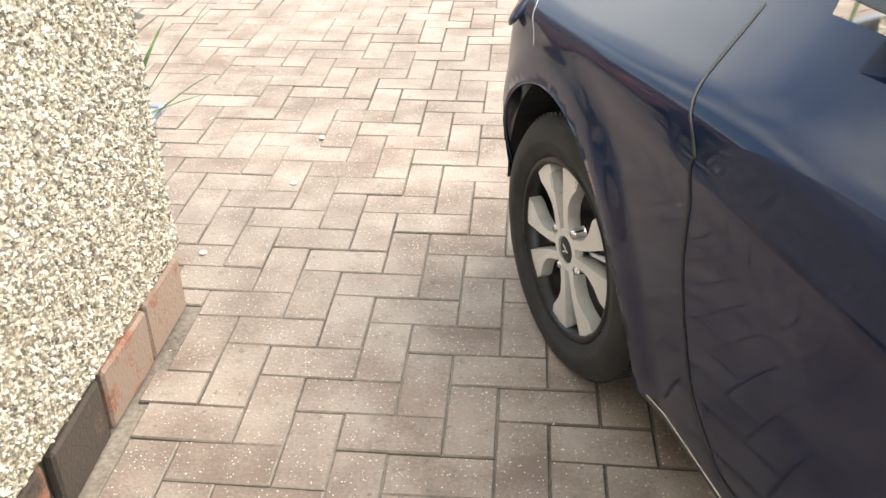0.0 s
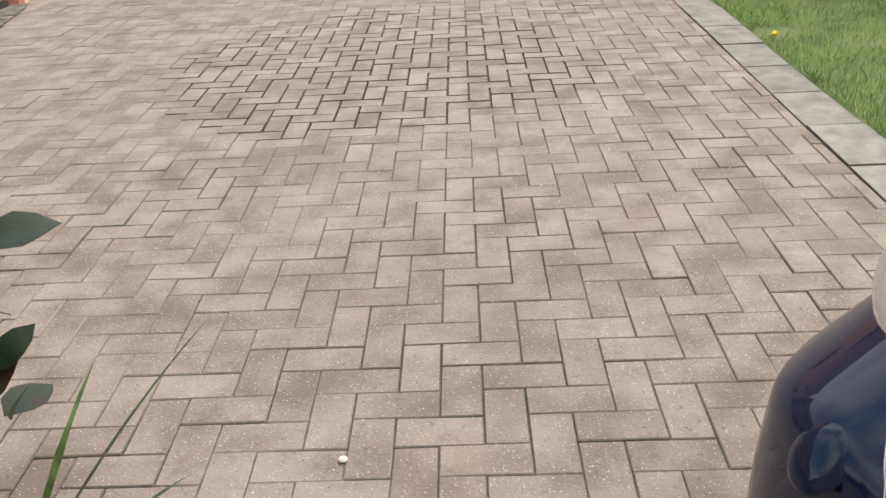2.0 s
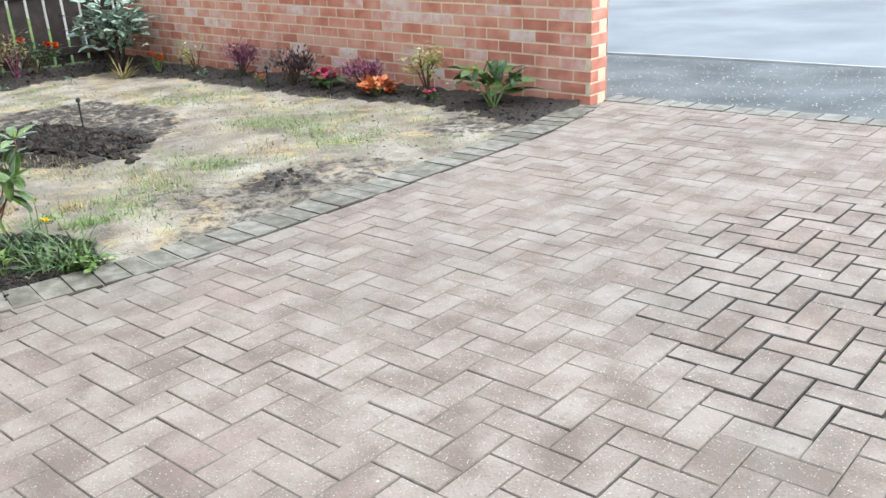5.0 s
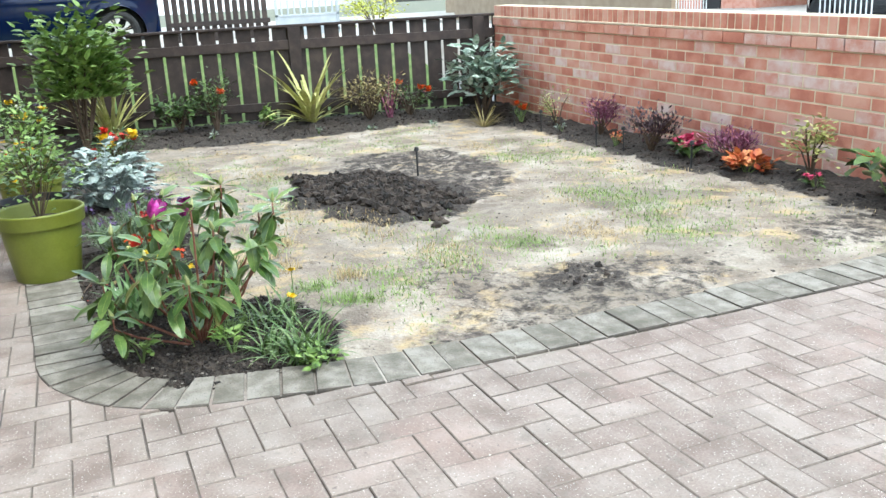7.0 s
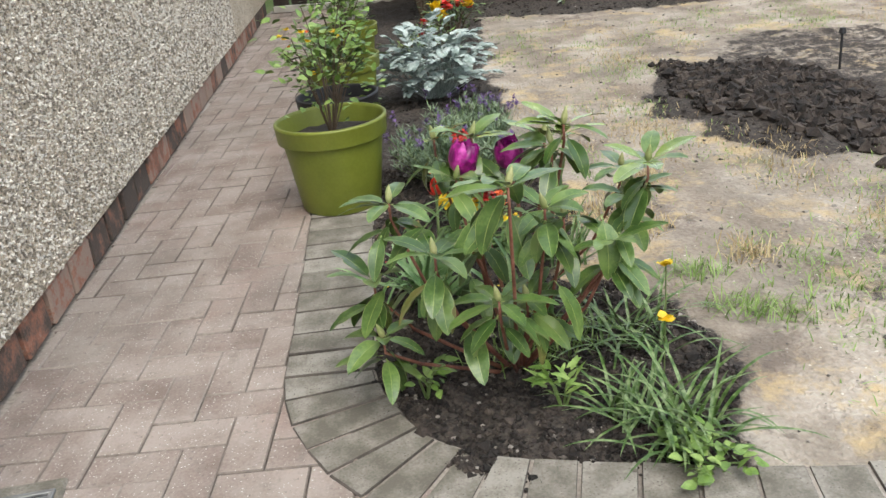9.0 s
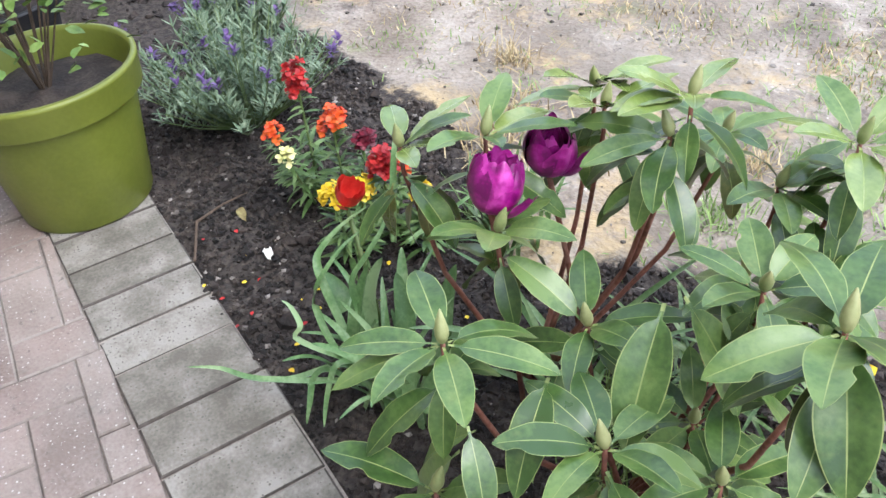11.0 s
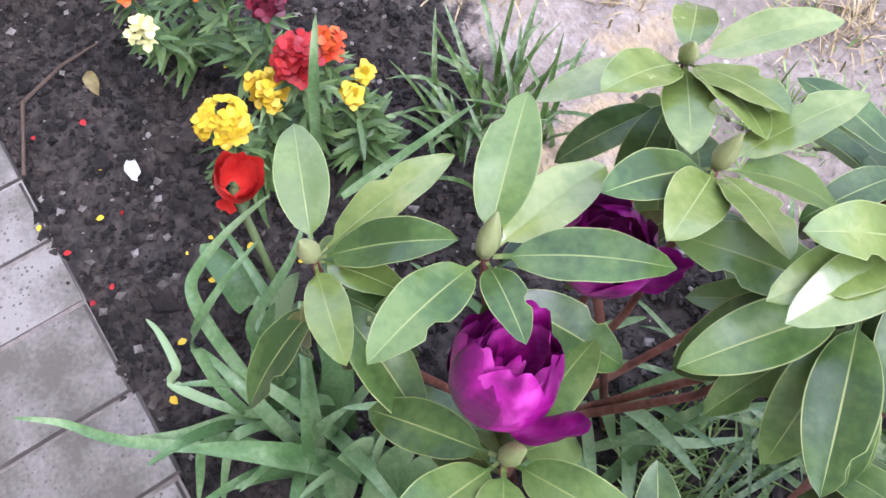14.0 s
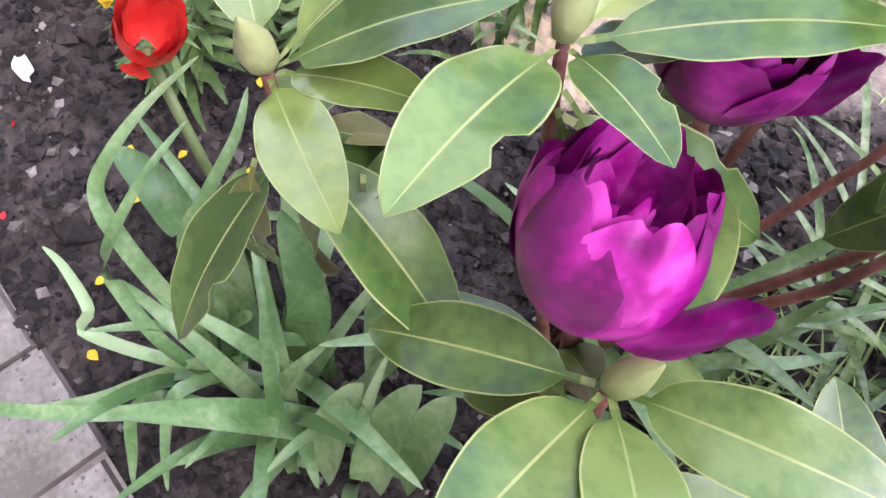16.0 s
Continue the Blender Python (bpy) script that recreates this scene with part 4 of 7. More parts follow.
def leaf_shape(L, W, droop=0.12, fold=0.15, n=7, blunt=1.0, wave=0.0, seed=0):
    """A leaf along +x with its base at the origin, bent down at the tip and folded at the midrib."""
    rng = random.Random(seed)
    ph = rng.uniform(0, 6)
    vs, fs = [], []
    for i in range(n + 1):
        t = i / n
        w = W / 2 * (math.sin(math.pi * min(1, t ** 0.85 * 0.97 + 0.03)) ** (0.75 / blunt)) if 0 < i < n else 0.0008
        z = -droop * L * t * t
        x = L * (t - 0.08 * droop * t * t)
        for k in (-1, -0.5, 0, 0.5, 1):
            zz = z + abs(k) * w * fold * (1.4 - 0.7 * abs(k)) + wave * L * math.sin(t * 9 + ph + k) * abs(k)
            vs.append((x, k * w, zz))
    for i in range(n):
        for k in range(4):
            a = i * 5 + k
            fs.append((a, a + 5, a + 6, a + 1))
    return vs, fs


class Mesh:
    """Gathers pieces into one mesh."""

    def __init__(self):
        self.v, self.f = [], []

    def add(self, vs, fs, m=None):
        o = len(self.v)
        self.v += [tuple(m @ Vector(p)) for p in vs] if m else list(vs)
        self.f += [tuple(o + i for i in q) for q in fs]

    def put(self, name, material, parent=None, label="", smooth=True, stuff=False):
        if not self.v:
            return None
        ob = obj(name, self.v, self.f, material, parent, label, smooth)
        if stuff:
            tagged(ob, kind="stuff")
        return ob


def aim(p, d, roll=0.0):
    """A pose at p whose x runs along d and whose z stays as upright as it can."""
    x = Vector(d).normalized()
    up = Vector((0, 0, 1)) if abs(x.z) < 0.97 else Vector((0, 1, 0))
    y = up.cross(x).normalized()
    z = x.cross(y)
    m = Matrix((x, y, z)).transposed().to_4x4()
    return Matrix.Translation(p) @ m @ Matrix.Rotation(roll, 4, "X")


def strip(pts, widths, fold=0.25):
    """A strap leaf along points, folded along its middle."""
    vs, fs = [], []
    P = [Vector(p) for p in pts]
    for i, p in enumerate(P):
        d = (P[min(i + 1, len(P) - 1)] - P[max(i - 1, 0)]).normalized()
        side = d.cross(Vector((0, 0, 1)))
        side = side.normalized() if side.length > 0.05 else Vector((1, 0, 0))
        up = side.cross(d)
        w = widths[i] / 2
        vs += [p - side * w + up * w * fold, p, p + side * w + up * w * fold]
    for i in range(len(P) - 1):
        a = i * 3
        fs += [(a, a + 1, a + 4, a + 3), (a + 1, a + 2, a + 5, a + 4)]
    return [tuple(v) for v in vs], fs


def arc(base, az, length, lift, fall, n=8, twist=0.0):
    """Points of a blade that rises and bows over."""
    pts, p, el = [], Vector(base), lift
    step = length / n
    for i in range(n + 1):
        pts.append(tuple(p))
        a = az + twist * i / n
        p = p + step * Vector((math.cos(a) * math.cos(el), math.sin(a) * math.cos(el), math.sin(el)))
        el -= fall / n * (0.5 + i / n)
    return pts


def tuft(name, x, y, z, n, length, width, material, label, category, lift=(0.9, 1.45), fall=(0.6, 2.2), spread=0.03, seed=1, group="", extra=None):
    """A clump of blades; every blade is a part while there are few, else one joined mesh."""
    t = tagged(empty(name, x, y, z), label, category, group)
    rng = random.Random(seed)
    m = Mesh()
    for k in range(n):
        az = rng.uniform(0, math.tau)
        ln = length * rng.uniform(0.55, 1.1)
        b = (rng.uniform(-spread, spread), rng.uniform(-spread, spread), -0.01)
        pts = arc(b, az, ln, rng.uniform(*lift), rng.uniform(*fall))
        ws = [width * (0.75, 0.95, 1, 1, 0.95, 0.85, 0.7, 0.45, 0.06)[i] * rng.uniform(0.8, 1.1) for i in range(9)]
        vs, fs = strip(pts, ws)
        if n <= 60:
            mm = Mesh()
            mm.add(vs, fs)
            mm.put("leaf", material, t)
        else:
            m.add(vs, fs)
    m.put("foliage", material, t, stuff=True)
    return t


def shrub(name, x, y, z, rx, ry, h, n, leaf, material, label, category, seed=1, group="", low=0.1, flowers=None, up=0.3, stems=7, stem_mat=None, girth=1.0):
    """A bush: branching stems and leaves spread through an uneven crown, with optional flower heads (material, count, size, petals)."""
    t = tagged(empty(name, x, y, z), label, category, group)
    rng = random.Random(seed)
    ends = []
    for k in range(stems):
        a, r = rng.uniform(0, math.tau), rng.uniform(0.2, 0.9) ** 0.7
        e = Vector((rx * r * math.cos(a), ry * r * math.sin(a), h * rng.uniform(0.6, 1.0) * (1 - 0.25 * r)))
        mid = e * 0.5 + Vector((rng.uniform(-0.1, 0.1) * rx, rng.uniform(-0.1, 0.1) * ry, h * 0.12))
        part("branch", tube_bm([(0, 0, -0.02), mid, e], [0.012 * girth * h ** 0.5, 0.008 * girth * h ** 0.5, 0.003 * girth ** 0.5], 5), stem_mat or TWIG, t)
        ends.append((mid, e))
    m = Mesh()
    L, W = leaf
    shapes = [leaf_shape(L * s, W * s, 0.2, 0.2, 4, 1.0, 0.02, i) for i, s in enumerate((0.7, 0.85, 1.0, 1.15))]
    cl = [(rng.uniform(-1, 1), rng.uniform(-1, 1), rng.uniform(0, 1)) for _ in range(16)]
    for k in range(n):
        mid, e = rng.choice(ends)
        f = rng.uniform(0.25, 1.08)
        c = mid.lerp(e, f) if f > 0 else mid
        p = c + Vector((rng.gauss(0, 0.22) * rx, rng.gauss(0, 0.22) * ry, rng.gauss(0, 0.13) * h))
        p.z = max(h * low, p.z)
        d = Vector((p.x / max(rx, 0.01), p.y / max(ry, 0.01), up + rng.uniform(-0.5, 0.6))) + Vector((rng.gauss(0, 0.5), rng.gauss(0, 0.5), 0))
        vs, fs = rng.choice(shapes)
        m.add(vs, fs, aim(p, d, rng.uniform(-0.6, 0.6)))
    m.put("foliage", material, t, stuff=True)
    for fm, cnt, size, pet in flowers or ():
        for k in range(cnt):
            mid, e = rng.choice(ends)
            p = e + Vector((rng.gauss(0, 0.15) * rx, rng.gauss(0, 0.15) * ry, rng.uniform(0.0, 0.12) * h))
            blossom(t, p, size, fm, pet, rng.randrange(999))
    return t


def blossom(parent, p, size, material, petals=5, seed=0, name="flower"):
    """A small open flower or a head of several."""
    rng = random.Random(seed)
    m = Mesh()
    vs, fs = leaf_shape(size * 0.55, size * 0.5, 0.1, -0.15, 4, 1.6, 0.05, seed)
    for k in range(petals):
        a = k * 2.4 + rng.uniform(-0.3, 0.3)
        el = rng.uniform(0.1, 1.1)
        m.add(vs, fs, aim(Vector(p) + Vector((0, 0, size * 0.15 * (k // 5))), (math.cos(a) * math.cos(el), math.sin(a) * math.cos(el), math.sin(el))))
    return m.put(name, material, parent)


def flower_head(parent, p, r, h, material, n, seed, size=0.0145):
    """A domed head of many small four-petalled florets, each with a petal ring."""
    rng = random.Random(seed)
    m = Mesh()
    vs, fs = leaf_shape(size, size * 0.95, 0.15, 0.1, 4, 1.8, 0.08, seed)
    for k in range(n):
        a, q = rng.uniform(0, math.tau), rng.random() ** 0.5
        c = Vector(p) + Vector((r * q * math.cos(a), r * q * math.sin(a), h * rng.uniform(-0.5, 0.5) + 0.3 * h * (1 - q)))
        o = Vector((math.cos(a) * q, math.sin(a) * q, 0.7)).normalized()
        s1 = o.orthogonal().normalized()
        s2 = o.cross(s1)
        for j in range(4):
            b = j * math.tau / 4 + k
            m.add(vs, fs, aim(c, s1 * math.cos(b) + s2 * math.sin(b) + o * rng.uniform(0.1, 0.6), rng.uniform(-0.4, 0.4)))
    return m.put("flower_head", material, parent)


def wallflower(x, y, z0, heads, label, seed):
    """A wallflower: leafy stems, each with a flower head at the place given (dx, dy, height, radius, head height, material, florets)."""
    t = tagged(empty("wallflower", x, y, z0), label, "flower", "bedding flowers")
    rng = random.Random(seed)
    vs, fs = leaf_shape(0.055, 0.011, 0.35, 0.2, 5, 1.0, 0.01, seed)
    m = Mesh()
    for dx, dy, h, r, hh, fm, n in heads:
        part("stem", tube_bm([(dx * 0.3, dy * 0.3, -0.01), (dx * 0.7, dy * 0.7, h * 0.5), (dx, dy, h)], [0.004, 0.003, 0.0025], 6), STEM, t)
        flower_head(t, (dx, dy, h), r, hh, fm, n, rng.randrange(999))
        for k in range(46):
            f = rng.uniform(0.05, 0.95)
            a = rng.uniform(0, math.tau)
            p = Vector((dx, dy, 0)) * (0.3 + 0.7 * f) + Vector((0, 0, h * f * 0.95))
            s = 1.25 - 0.6 * f
            mm = aim(p, (math.cos(a), math.sin(a), rng.uniform(0.1, 0.9)), rng.uniform(-0.5, 0.5)) @ Matrix.Scale(s, 4)
            m.add(vs, fs, mm)
    m.put("foliage", WFLEAF, t, stuff=True)
    return t


# ---- rhododendron ----
def rhodo_leaf_mesh(name, W, droop, fold, material, seed):
    """A leathery leaf one metre long, to be scaled, with a pale midrib."""
    rng = random.Random(seed)
    n = 18
    ks = (-1, -0.955, -0.8, -0.4, -0.03, 0.03, 0.4, 0.8, 0.955, 1)
    vs, fs, mi = [], [], []
    bite = rng.uniform(0.5, 0.8) if seed % 3 == 0 else 9
    for i in range(n + 1):
        t = i / n
        if t < 0.14:
            w = 0.016
        elif i == n:
            w = 0.002
        else:
            q = (t - 0.14) / 0.86
            w = W / 2 * max(0.03, math.sin(math.pi * (0.06 + 0.94 * q ** 0.9))) ** 0.62
        z = 0.10 * math.sin(t * 2.2) - droop * t * t
        for k in ks:
            ww = w * (0.72 if k > 0 and abs(t - bite) < 0.06 else 1)
            zz = z + fold * w * (abs(k) ** 1.3) - 0.25 * fold * w * abs(k) ** 4 + 0.006 * math.sin(t * 21 + k * 2 + seed) * abs(k) + 0.0026 * (-1) ** i * (0.3 < abs(k) < 0.9)
            vs.append((t * (1 - 0.05 * droop), k * ww, zz))
    m = len(ks)
    for i in range(n):
        for k in range(m - 1):
            a = i * m + k
            fs.append((a, a + m, a + m + 1, a + 1))
            mi.append(1 if k in (0, 4, 8) or i == 0 else 0)
    me = bpy.data.meshes.new(name)
    me.from_pydata(vs, [], fs)
    me.materials.append(material)
    me.materials.append(MIDRIB)
    me.polygons.foreach_set("material_index", mi)
    me.polygons.foreach_set("use_smooth", [True] * len(fs))
    return me


def rhododendron():
    t = tagged(empty("rhododendron", -3.42, 4.98, -0.01), "glossy green rhododendron shrub with leaves in whorls and fat buds", "shrub")
    tinv = t.matrix_world.inverted()
    rng = random.Random(21)
    young = [rhodo_leaf_mesh("leaf", rng.uniform(0.33, 0.40), rng.uniform(0.02, 0.2), rng.uniform(0.05, 0.3), RHODO_PALE, i) for i in range(6)]
    mature = [rhodo_leaf_mesh("leaf", rng.uniform(0.33, 0.40), rng.uniform(0.05, 0.3), rng.uniform(0.05, 0.3), RHODO, i + 10) for i in range(7)]
    old = [rhodo_leaf_mesh("leaf", rng.uniform(0.3, 0.37), rng.uniform(0.2, 0.4), 0.2, RHODO_OLD, i + 20) for i in range(3)]
    bud = bpy.data.meshes.new("bud")
    vs, fs = lathe([(0.0, -0.004), (0.0055, 0.0), (0.0085, 0.009), (0.0082, 0.018), (0.005, 0.030), (0.0015, 0.040), (0.0, 0.042)], 7)
    bud.from_pydata(vs, [], fs)
    bud.materials.append(BUD)
    bud.polygons.foreach_set("use_smooth", [True] * len(fs))
    base = Vector((-3.42, 4.98, -0.02))

    def leaf(c, az, el, L, meshes, roll=0.0):
        d = Vector((math.cos(az) * math.cos(el), math.sin(az) * math.cos(el), math.sin(el)))
        o = new("leaf", rng.choice(meshes))
        o.matrix_world = aim(Vector(c) + d * 0.006, d, roll) @ Matrix.Scale(L, 4)
        o.parent, o.matrix_parent_inverse = t, tinv

    def whorl(x, y, z, leaves, under=5, pale=True, tilt=0.0):
        """A shoot: named leaves round its bud, then older ones hanging below it."""
        c = Vector((x, y, z))
        for az, el, L in leaves:
            leaf(c, radians(az), radians(el), L, young if pale and z > 0.475 and rng.random() < 0.75 else mature, rng.uniform(-0.25, 0.25))
        for k in range(under):
            az = rng.uniform(0, math.tau)
            leaf(c - Vector((0, 0, rng.uniform(0.02, 0.06))), az, rng.uniform(-1.1, -0.25), rng.uniform(0.09, 0.135), old if rng.random() < 0.14 else mature, rng.uniform(-0.4, 0.4))
        b = new("bud", bud)
        b.matrix_world = Matrix.Translation(c + Vector((0, 0, 0.004))) @ Euler((rng.uniform(-0.3, 0.3), rng.uniform(-0.3, 0.3), 0)).to_matrix().to_4x4()
        b.parent, b.matrix_parent_inverse = t, tinv
        root = base if x < -3.22 else Vector((-3.14, 4.97, -0.02))
        d = c - root
        k1 = root + Vector((d.x * 0.30, d.y * 0.30, max(0.05, d.z * 0.22)))
        k2 = root + Vector((d.x * 0.75, d.y * 0.75, d.z * 0.55))
        s = part("branch", tube_bm([root, k1, k2, c - Vector((0, 0, 0.04)), c], [0.0065, 0.0052, 0.0042, 0.0034, 0.003], 7), BARK, t, "", True)
        s.matrix_parent_inverse = tinv

    def random_whorl(x, y, z, n=6, under=5, pale=True):
        a = rng.uniform(0, 360)
        whorl(x, y, z, [(a + k * 360 / n + rng.uniform(-15, 15), rng.uniform(-12, 22), rng.uniform(0.09, 0.13)) for k in range(n)], under, pale)

    whorl(-3.406, 4.913, 0.533, [(133, 20, 0.115), (101, -9, 0.115), (49, 9, 0.12), (-13, 20, 0.078), (-69, 18, 0.115)])
    whorl(-3.473, 4.815, 0.518, [(161, 0, 0.11), (88, 17, 0.116), (51, 26, 0.11), (-11, 13, 0.09), (30, 14, 0.075)])
    whorl(-3.385, 5.096, 0.521, [(81, 8, 0.115), (-23, 26, 0.115), (55, -19, 0.115), (-63, 26, 0.115), (-91, 26, 0.115)])
    whorl(-3.490, 5.157, 0.491, [(132, -21, 0.12), (66, 12, 0.12), (-5, 26, 0.12), (-13, 26, 0.12), (-39, 16, 0.12), (-108, -7, 0.12), (-78, 26, 0.12)])
    whorl(-3.249, 5.098, 0.542, [(-146, -2, 0.121), (-103, -6, 0.12), (-113, -21, 0.121), (73, -36, 0.12), (-63, -32, 0.124), (-49, -14, 0.12)], pale=False)
    whorl(-3.250, 5.130, 0.589, [(109, -1, 0.11), (-100, 8, 0.11), (55, -13, 0.11), (-41, 26, 0.11), (-109, 26, 0.11), (-92, 5, 0.11)])
    whorl(-3.298, 4.863, 0.460, [(-147, -23, 0.115), (-78, 26, 0.115), (-37, 26, 0.115), (23, 26, 0.115), (112, -10, 0.115), (92, -50, 0.115)])
    whorl(-3.149, 4.701, 0.471, [(167, 4, 0.12), (85, -10, 0.12), (45, -10, 0.13), (-18, 0, 0.12), (-63, 10, 0.12), (-104, -14, 0.13), (-123, -4, 0.115)], pale=False)
    whorl(-3.156, 4.905, 0.382, [(147, 16, 0.11), (53, 9, 0.124), (-156, 26, 0.129), (-47, 9, 0.11), (6, -7, 0.11), (-2, 26, 0.11)])
    whorl(-2.854, 4.963, 0.588, [(-108, -10, 0.13), (156, 10, 0.13), (118, 1, 0.13), (-58, 15, 0.13), (-24, 26, 0.13), (-39, -36, 0.143), (168, -24, 0.13)], pale=False)
    whorl(-3.090, 5.099, 0.417, [(-81, 12, 0.11), (121, -17, 0.11), (-8, 26, 0.11), (-53, -3, 0.11), (-33, -5, 0.11), (-165, -2, 0.11)])
    whorl(-3.208, 5.270, 0.414, [(81, 23, 0.11), (-37, 2, 0.11), (44, 16, 0.136), (-83, 13, 0.11), (-4, 3, 0.11), (107, -9, 0.11)])
    whorl(-3.097, 4.646, 0.300, [(-130, 22, 0.138), (41, 26, 0.12), (-60, 26, 0.12), (6, 26, 0.12)])
    # the rest of the bush
    for x, y, z in ((-3.02, 5.05, 0.47), (-3.12, 5.30, 0.52), (-3.06, 5.20, 0.36), (-2.98, 4.80, 0.40), (-2.93, 4.93, 0.30),
                    (-3.05, 5.0, 0.24), (-3.33, 5.28, 0.44), (-3.0, 4.66, 0.2)):
        random_whorl(x, y, z, rng.choice((6, 7, 8)), 8, rng.random() < 0.5)
    # large leaves hanging round the drive side
    for x, y, z, az, el, L in ((-3.07, 4.95, 0.472, -55, -40, 0.175), (-3.07, 4.974, 0.469, 18, -60, 0.17), (-3.07, 5.026, 0.446, 46, -44, 0.16),
                               (-3.07, 4.823, 0.321, -27, -56, 0.16), (-3.07, 4.871, 0.315, 22, -46, 0.13), (-3.07, 4.952, 0.253, 2, -62, 0.165),
                               (-3.07, 4.683, 0.431, -17, -38, 0.11), (-3.07, 5.219, 0.381, 7, -32, 0.1), (-3.07, 4.678, 0.305, -34, -44, 0.135),
                               (-3.07, 5.182, 0.427, 9, -66, 0.15), (-3.07, 4.791, 0.442, -52, -20, 0.135), (-3.12, 4.74, 0.27, -80, -50, 0.15),
                               (-3.17, 4.72, 0.25, -110, -55, 0.15), (-3.2, 4.76, 0.23, -140, -50, 0.14), (-3.0, 4.86, 0.22, 10, -40, 0.15),
                               (-3.02, 5.06, 0.3, 40, -50, 0.15)):
        leaf((x, y, z), radians(az), radians(el), L, mature, rng.uniform(-0.2, 0.2))
    # old hanging leaves under the two foremost shoots
    for x, y, z, az, el in ((-3.475, 4.80, 0.47, -60, -62), (-3.44, 4.835, 0.47, -40, -66), (-3.45, 4.82, 0.45, -100, -70)):
        leaf((x, y, z), radians(az), radians(el), 0.085, old)


rhododendron()


# ---- tulips ----
def cup_petal(r, h, half, close, seed):
    """A broad petal of a cup: swells from the stem and folds in at a rounded, slightly notched rim."""
    rng = random.Random(seed)
    vs, fs = [], []
    n, m = 16, 14
    ph, notch, curl = rng.uniform(0, 6), rng.uniform(-0.5, 0.5), rng.uniform(-0.06, 0.1)
    for i in range(n + 1):
        for k in range(m + 1):
            q = k / m * 2 - 1
            reach = 1 - 0.30 * abs(q) ** 2.4 - 0.09 * math.exp(-((q - notch) / 0.16) ** 2)
            t = i / n * reach
            phi = -1.35 + (1.35 + close) * t
            wid = half * (0.45 + 0.55 * math.sin(math.pi * min(1.0, 0.08 + 0.62 * t)))
            a = q * wid
            rr = r * (0.12 + 0.88 * math.cos(phi)) * (1 + 0.035 * math.cos(q * 3.0) + 0.05 * q * q)
            rr += r * t * t * (0.05 * math.sin(q * 5 + ph) + 0.03 * math.sin(q * 11 + ph * 2)) + curl * r * max(0.0, t - 0.8) * 5
            z = h * (math.sin(phi) + 0.976) / (0.976 + math.sin(close))
            vs.append((rr * math.cos(a), rr * math.sin(a), z + 0.03 * h * t * math.sin(q * 4 + ph)))
    for i in range(n):
        for k in range(m):
            a = i * (m + 1) + k
            fs.append((a, a + 1, a + m + 2, a + m + 1))
    return vs, fs


def double_tulip(x, y, z, size, lean, material, label, foot, seed, inner=5, open_=1.0, flop_at=0.0, cup=1.0):
    t = tagged(empty("tulip", *foot), label, "flower", "tulips")
    tinv = t.matrix_world.inverted()
    rng = random.Random(seed)
    c = Vector((x, y, z - size * 0.5))
    f = Vector(foot)
    s = part("stem", tube_bm([f, f.lerp(c, 0.55) + Vector((0.0, 0.0, 0.03)), c], [0.005, 0.0045, 0.0045], 8), STEM if material is P_TULIP else BARK, t, "", True)
    s.matrix_parent_inverse = tinv
    rings = ((0.47, 0.98, 4, 0.95, 0.95), (0.435, 1.06, 4, 0.85, 0.95), (0.37, 1.04, 4, 0.8, 0.85), (0.3, 1.0, 4, 0.8, 0.8), (0.21, 0.95, 3, 0.95, 0.7), (0.12, 0.9, 3, 1.1, 0.6))
    for ring, (rr, hh, cnt, half, close) in enumerate(rings[:inner + 1]):
        for k in range(cnt):
            vs, fs = cup_petal(size * rr * open_, size * hh * rng.uniform(0.86, 1.04), half, close * cup + rng.uniform(-0.25, 0.15), seed * 31 + ring * 7 + k)
            mm = Mesh()
            flop = rng.uniform(-0.1, 0.1)
            m = Matrix.Translation(c) @ Euler(lean).to_matrix().to_4x4() @ Matrix.Rotation(k * math.tau / cnt + ring * 0.75 + rng.uniform(-0.15, 0.15), 4, "Z") @ Matrix.Rotation(flop, 4, "Y")
            mm.add(vs, fs, m)
            p = mm.put("petal", material, t)
            p.matrix_parent_inverse = tinv
    if flop_at is not None:
        # one outer petal fallen open
        vs, fs = cup_petal(size * 0.5, size * 0.8, 0.55, 0.1, seed + 400)
        m = Matrix.Translation(c) @ Euler(lean).to_matrix().to_4x4() @ Matrix.Rotation(flop_at, 4, "Z") @ Matrix.Translation((size * 0.05, 0, size * 0.02)) @ Matrix.Rotation(0.32, 4, "Y")
        mm = Mesh()
        mm.add(vs, fs, m)
        mm.put("petal", material, t).matrix_parent_inverse = tinv
    return t


double_tulip(-3.333, 4.874, 0.506, 0.078, (-0.34, -0.1, 0.0), PURPLE, "double purple tulip fully open among rhododendron leaves", (-3.36, 4.93, 0.0), 3, flop_at=0.35)
double_tulip(-3.392, 5.004, 0.487, 0.076, (0.1, 0.15, 0.6), PURPLE, "double purple tulip half hidden behind a leaf", (-3.36, 5.06, 0.0), 5, flop_at=0.2)
double_tulip(-3.722, 4.80, 0.302, 0.046, (-0.1, 0.45, 0.4), P_TULIP, "wide open red tulip on a thin green stem", (-3.60, 4.79, 0.0), 8, inner=2, open_=1.2, flop_at=-1.2, cup=0.15)


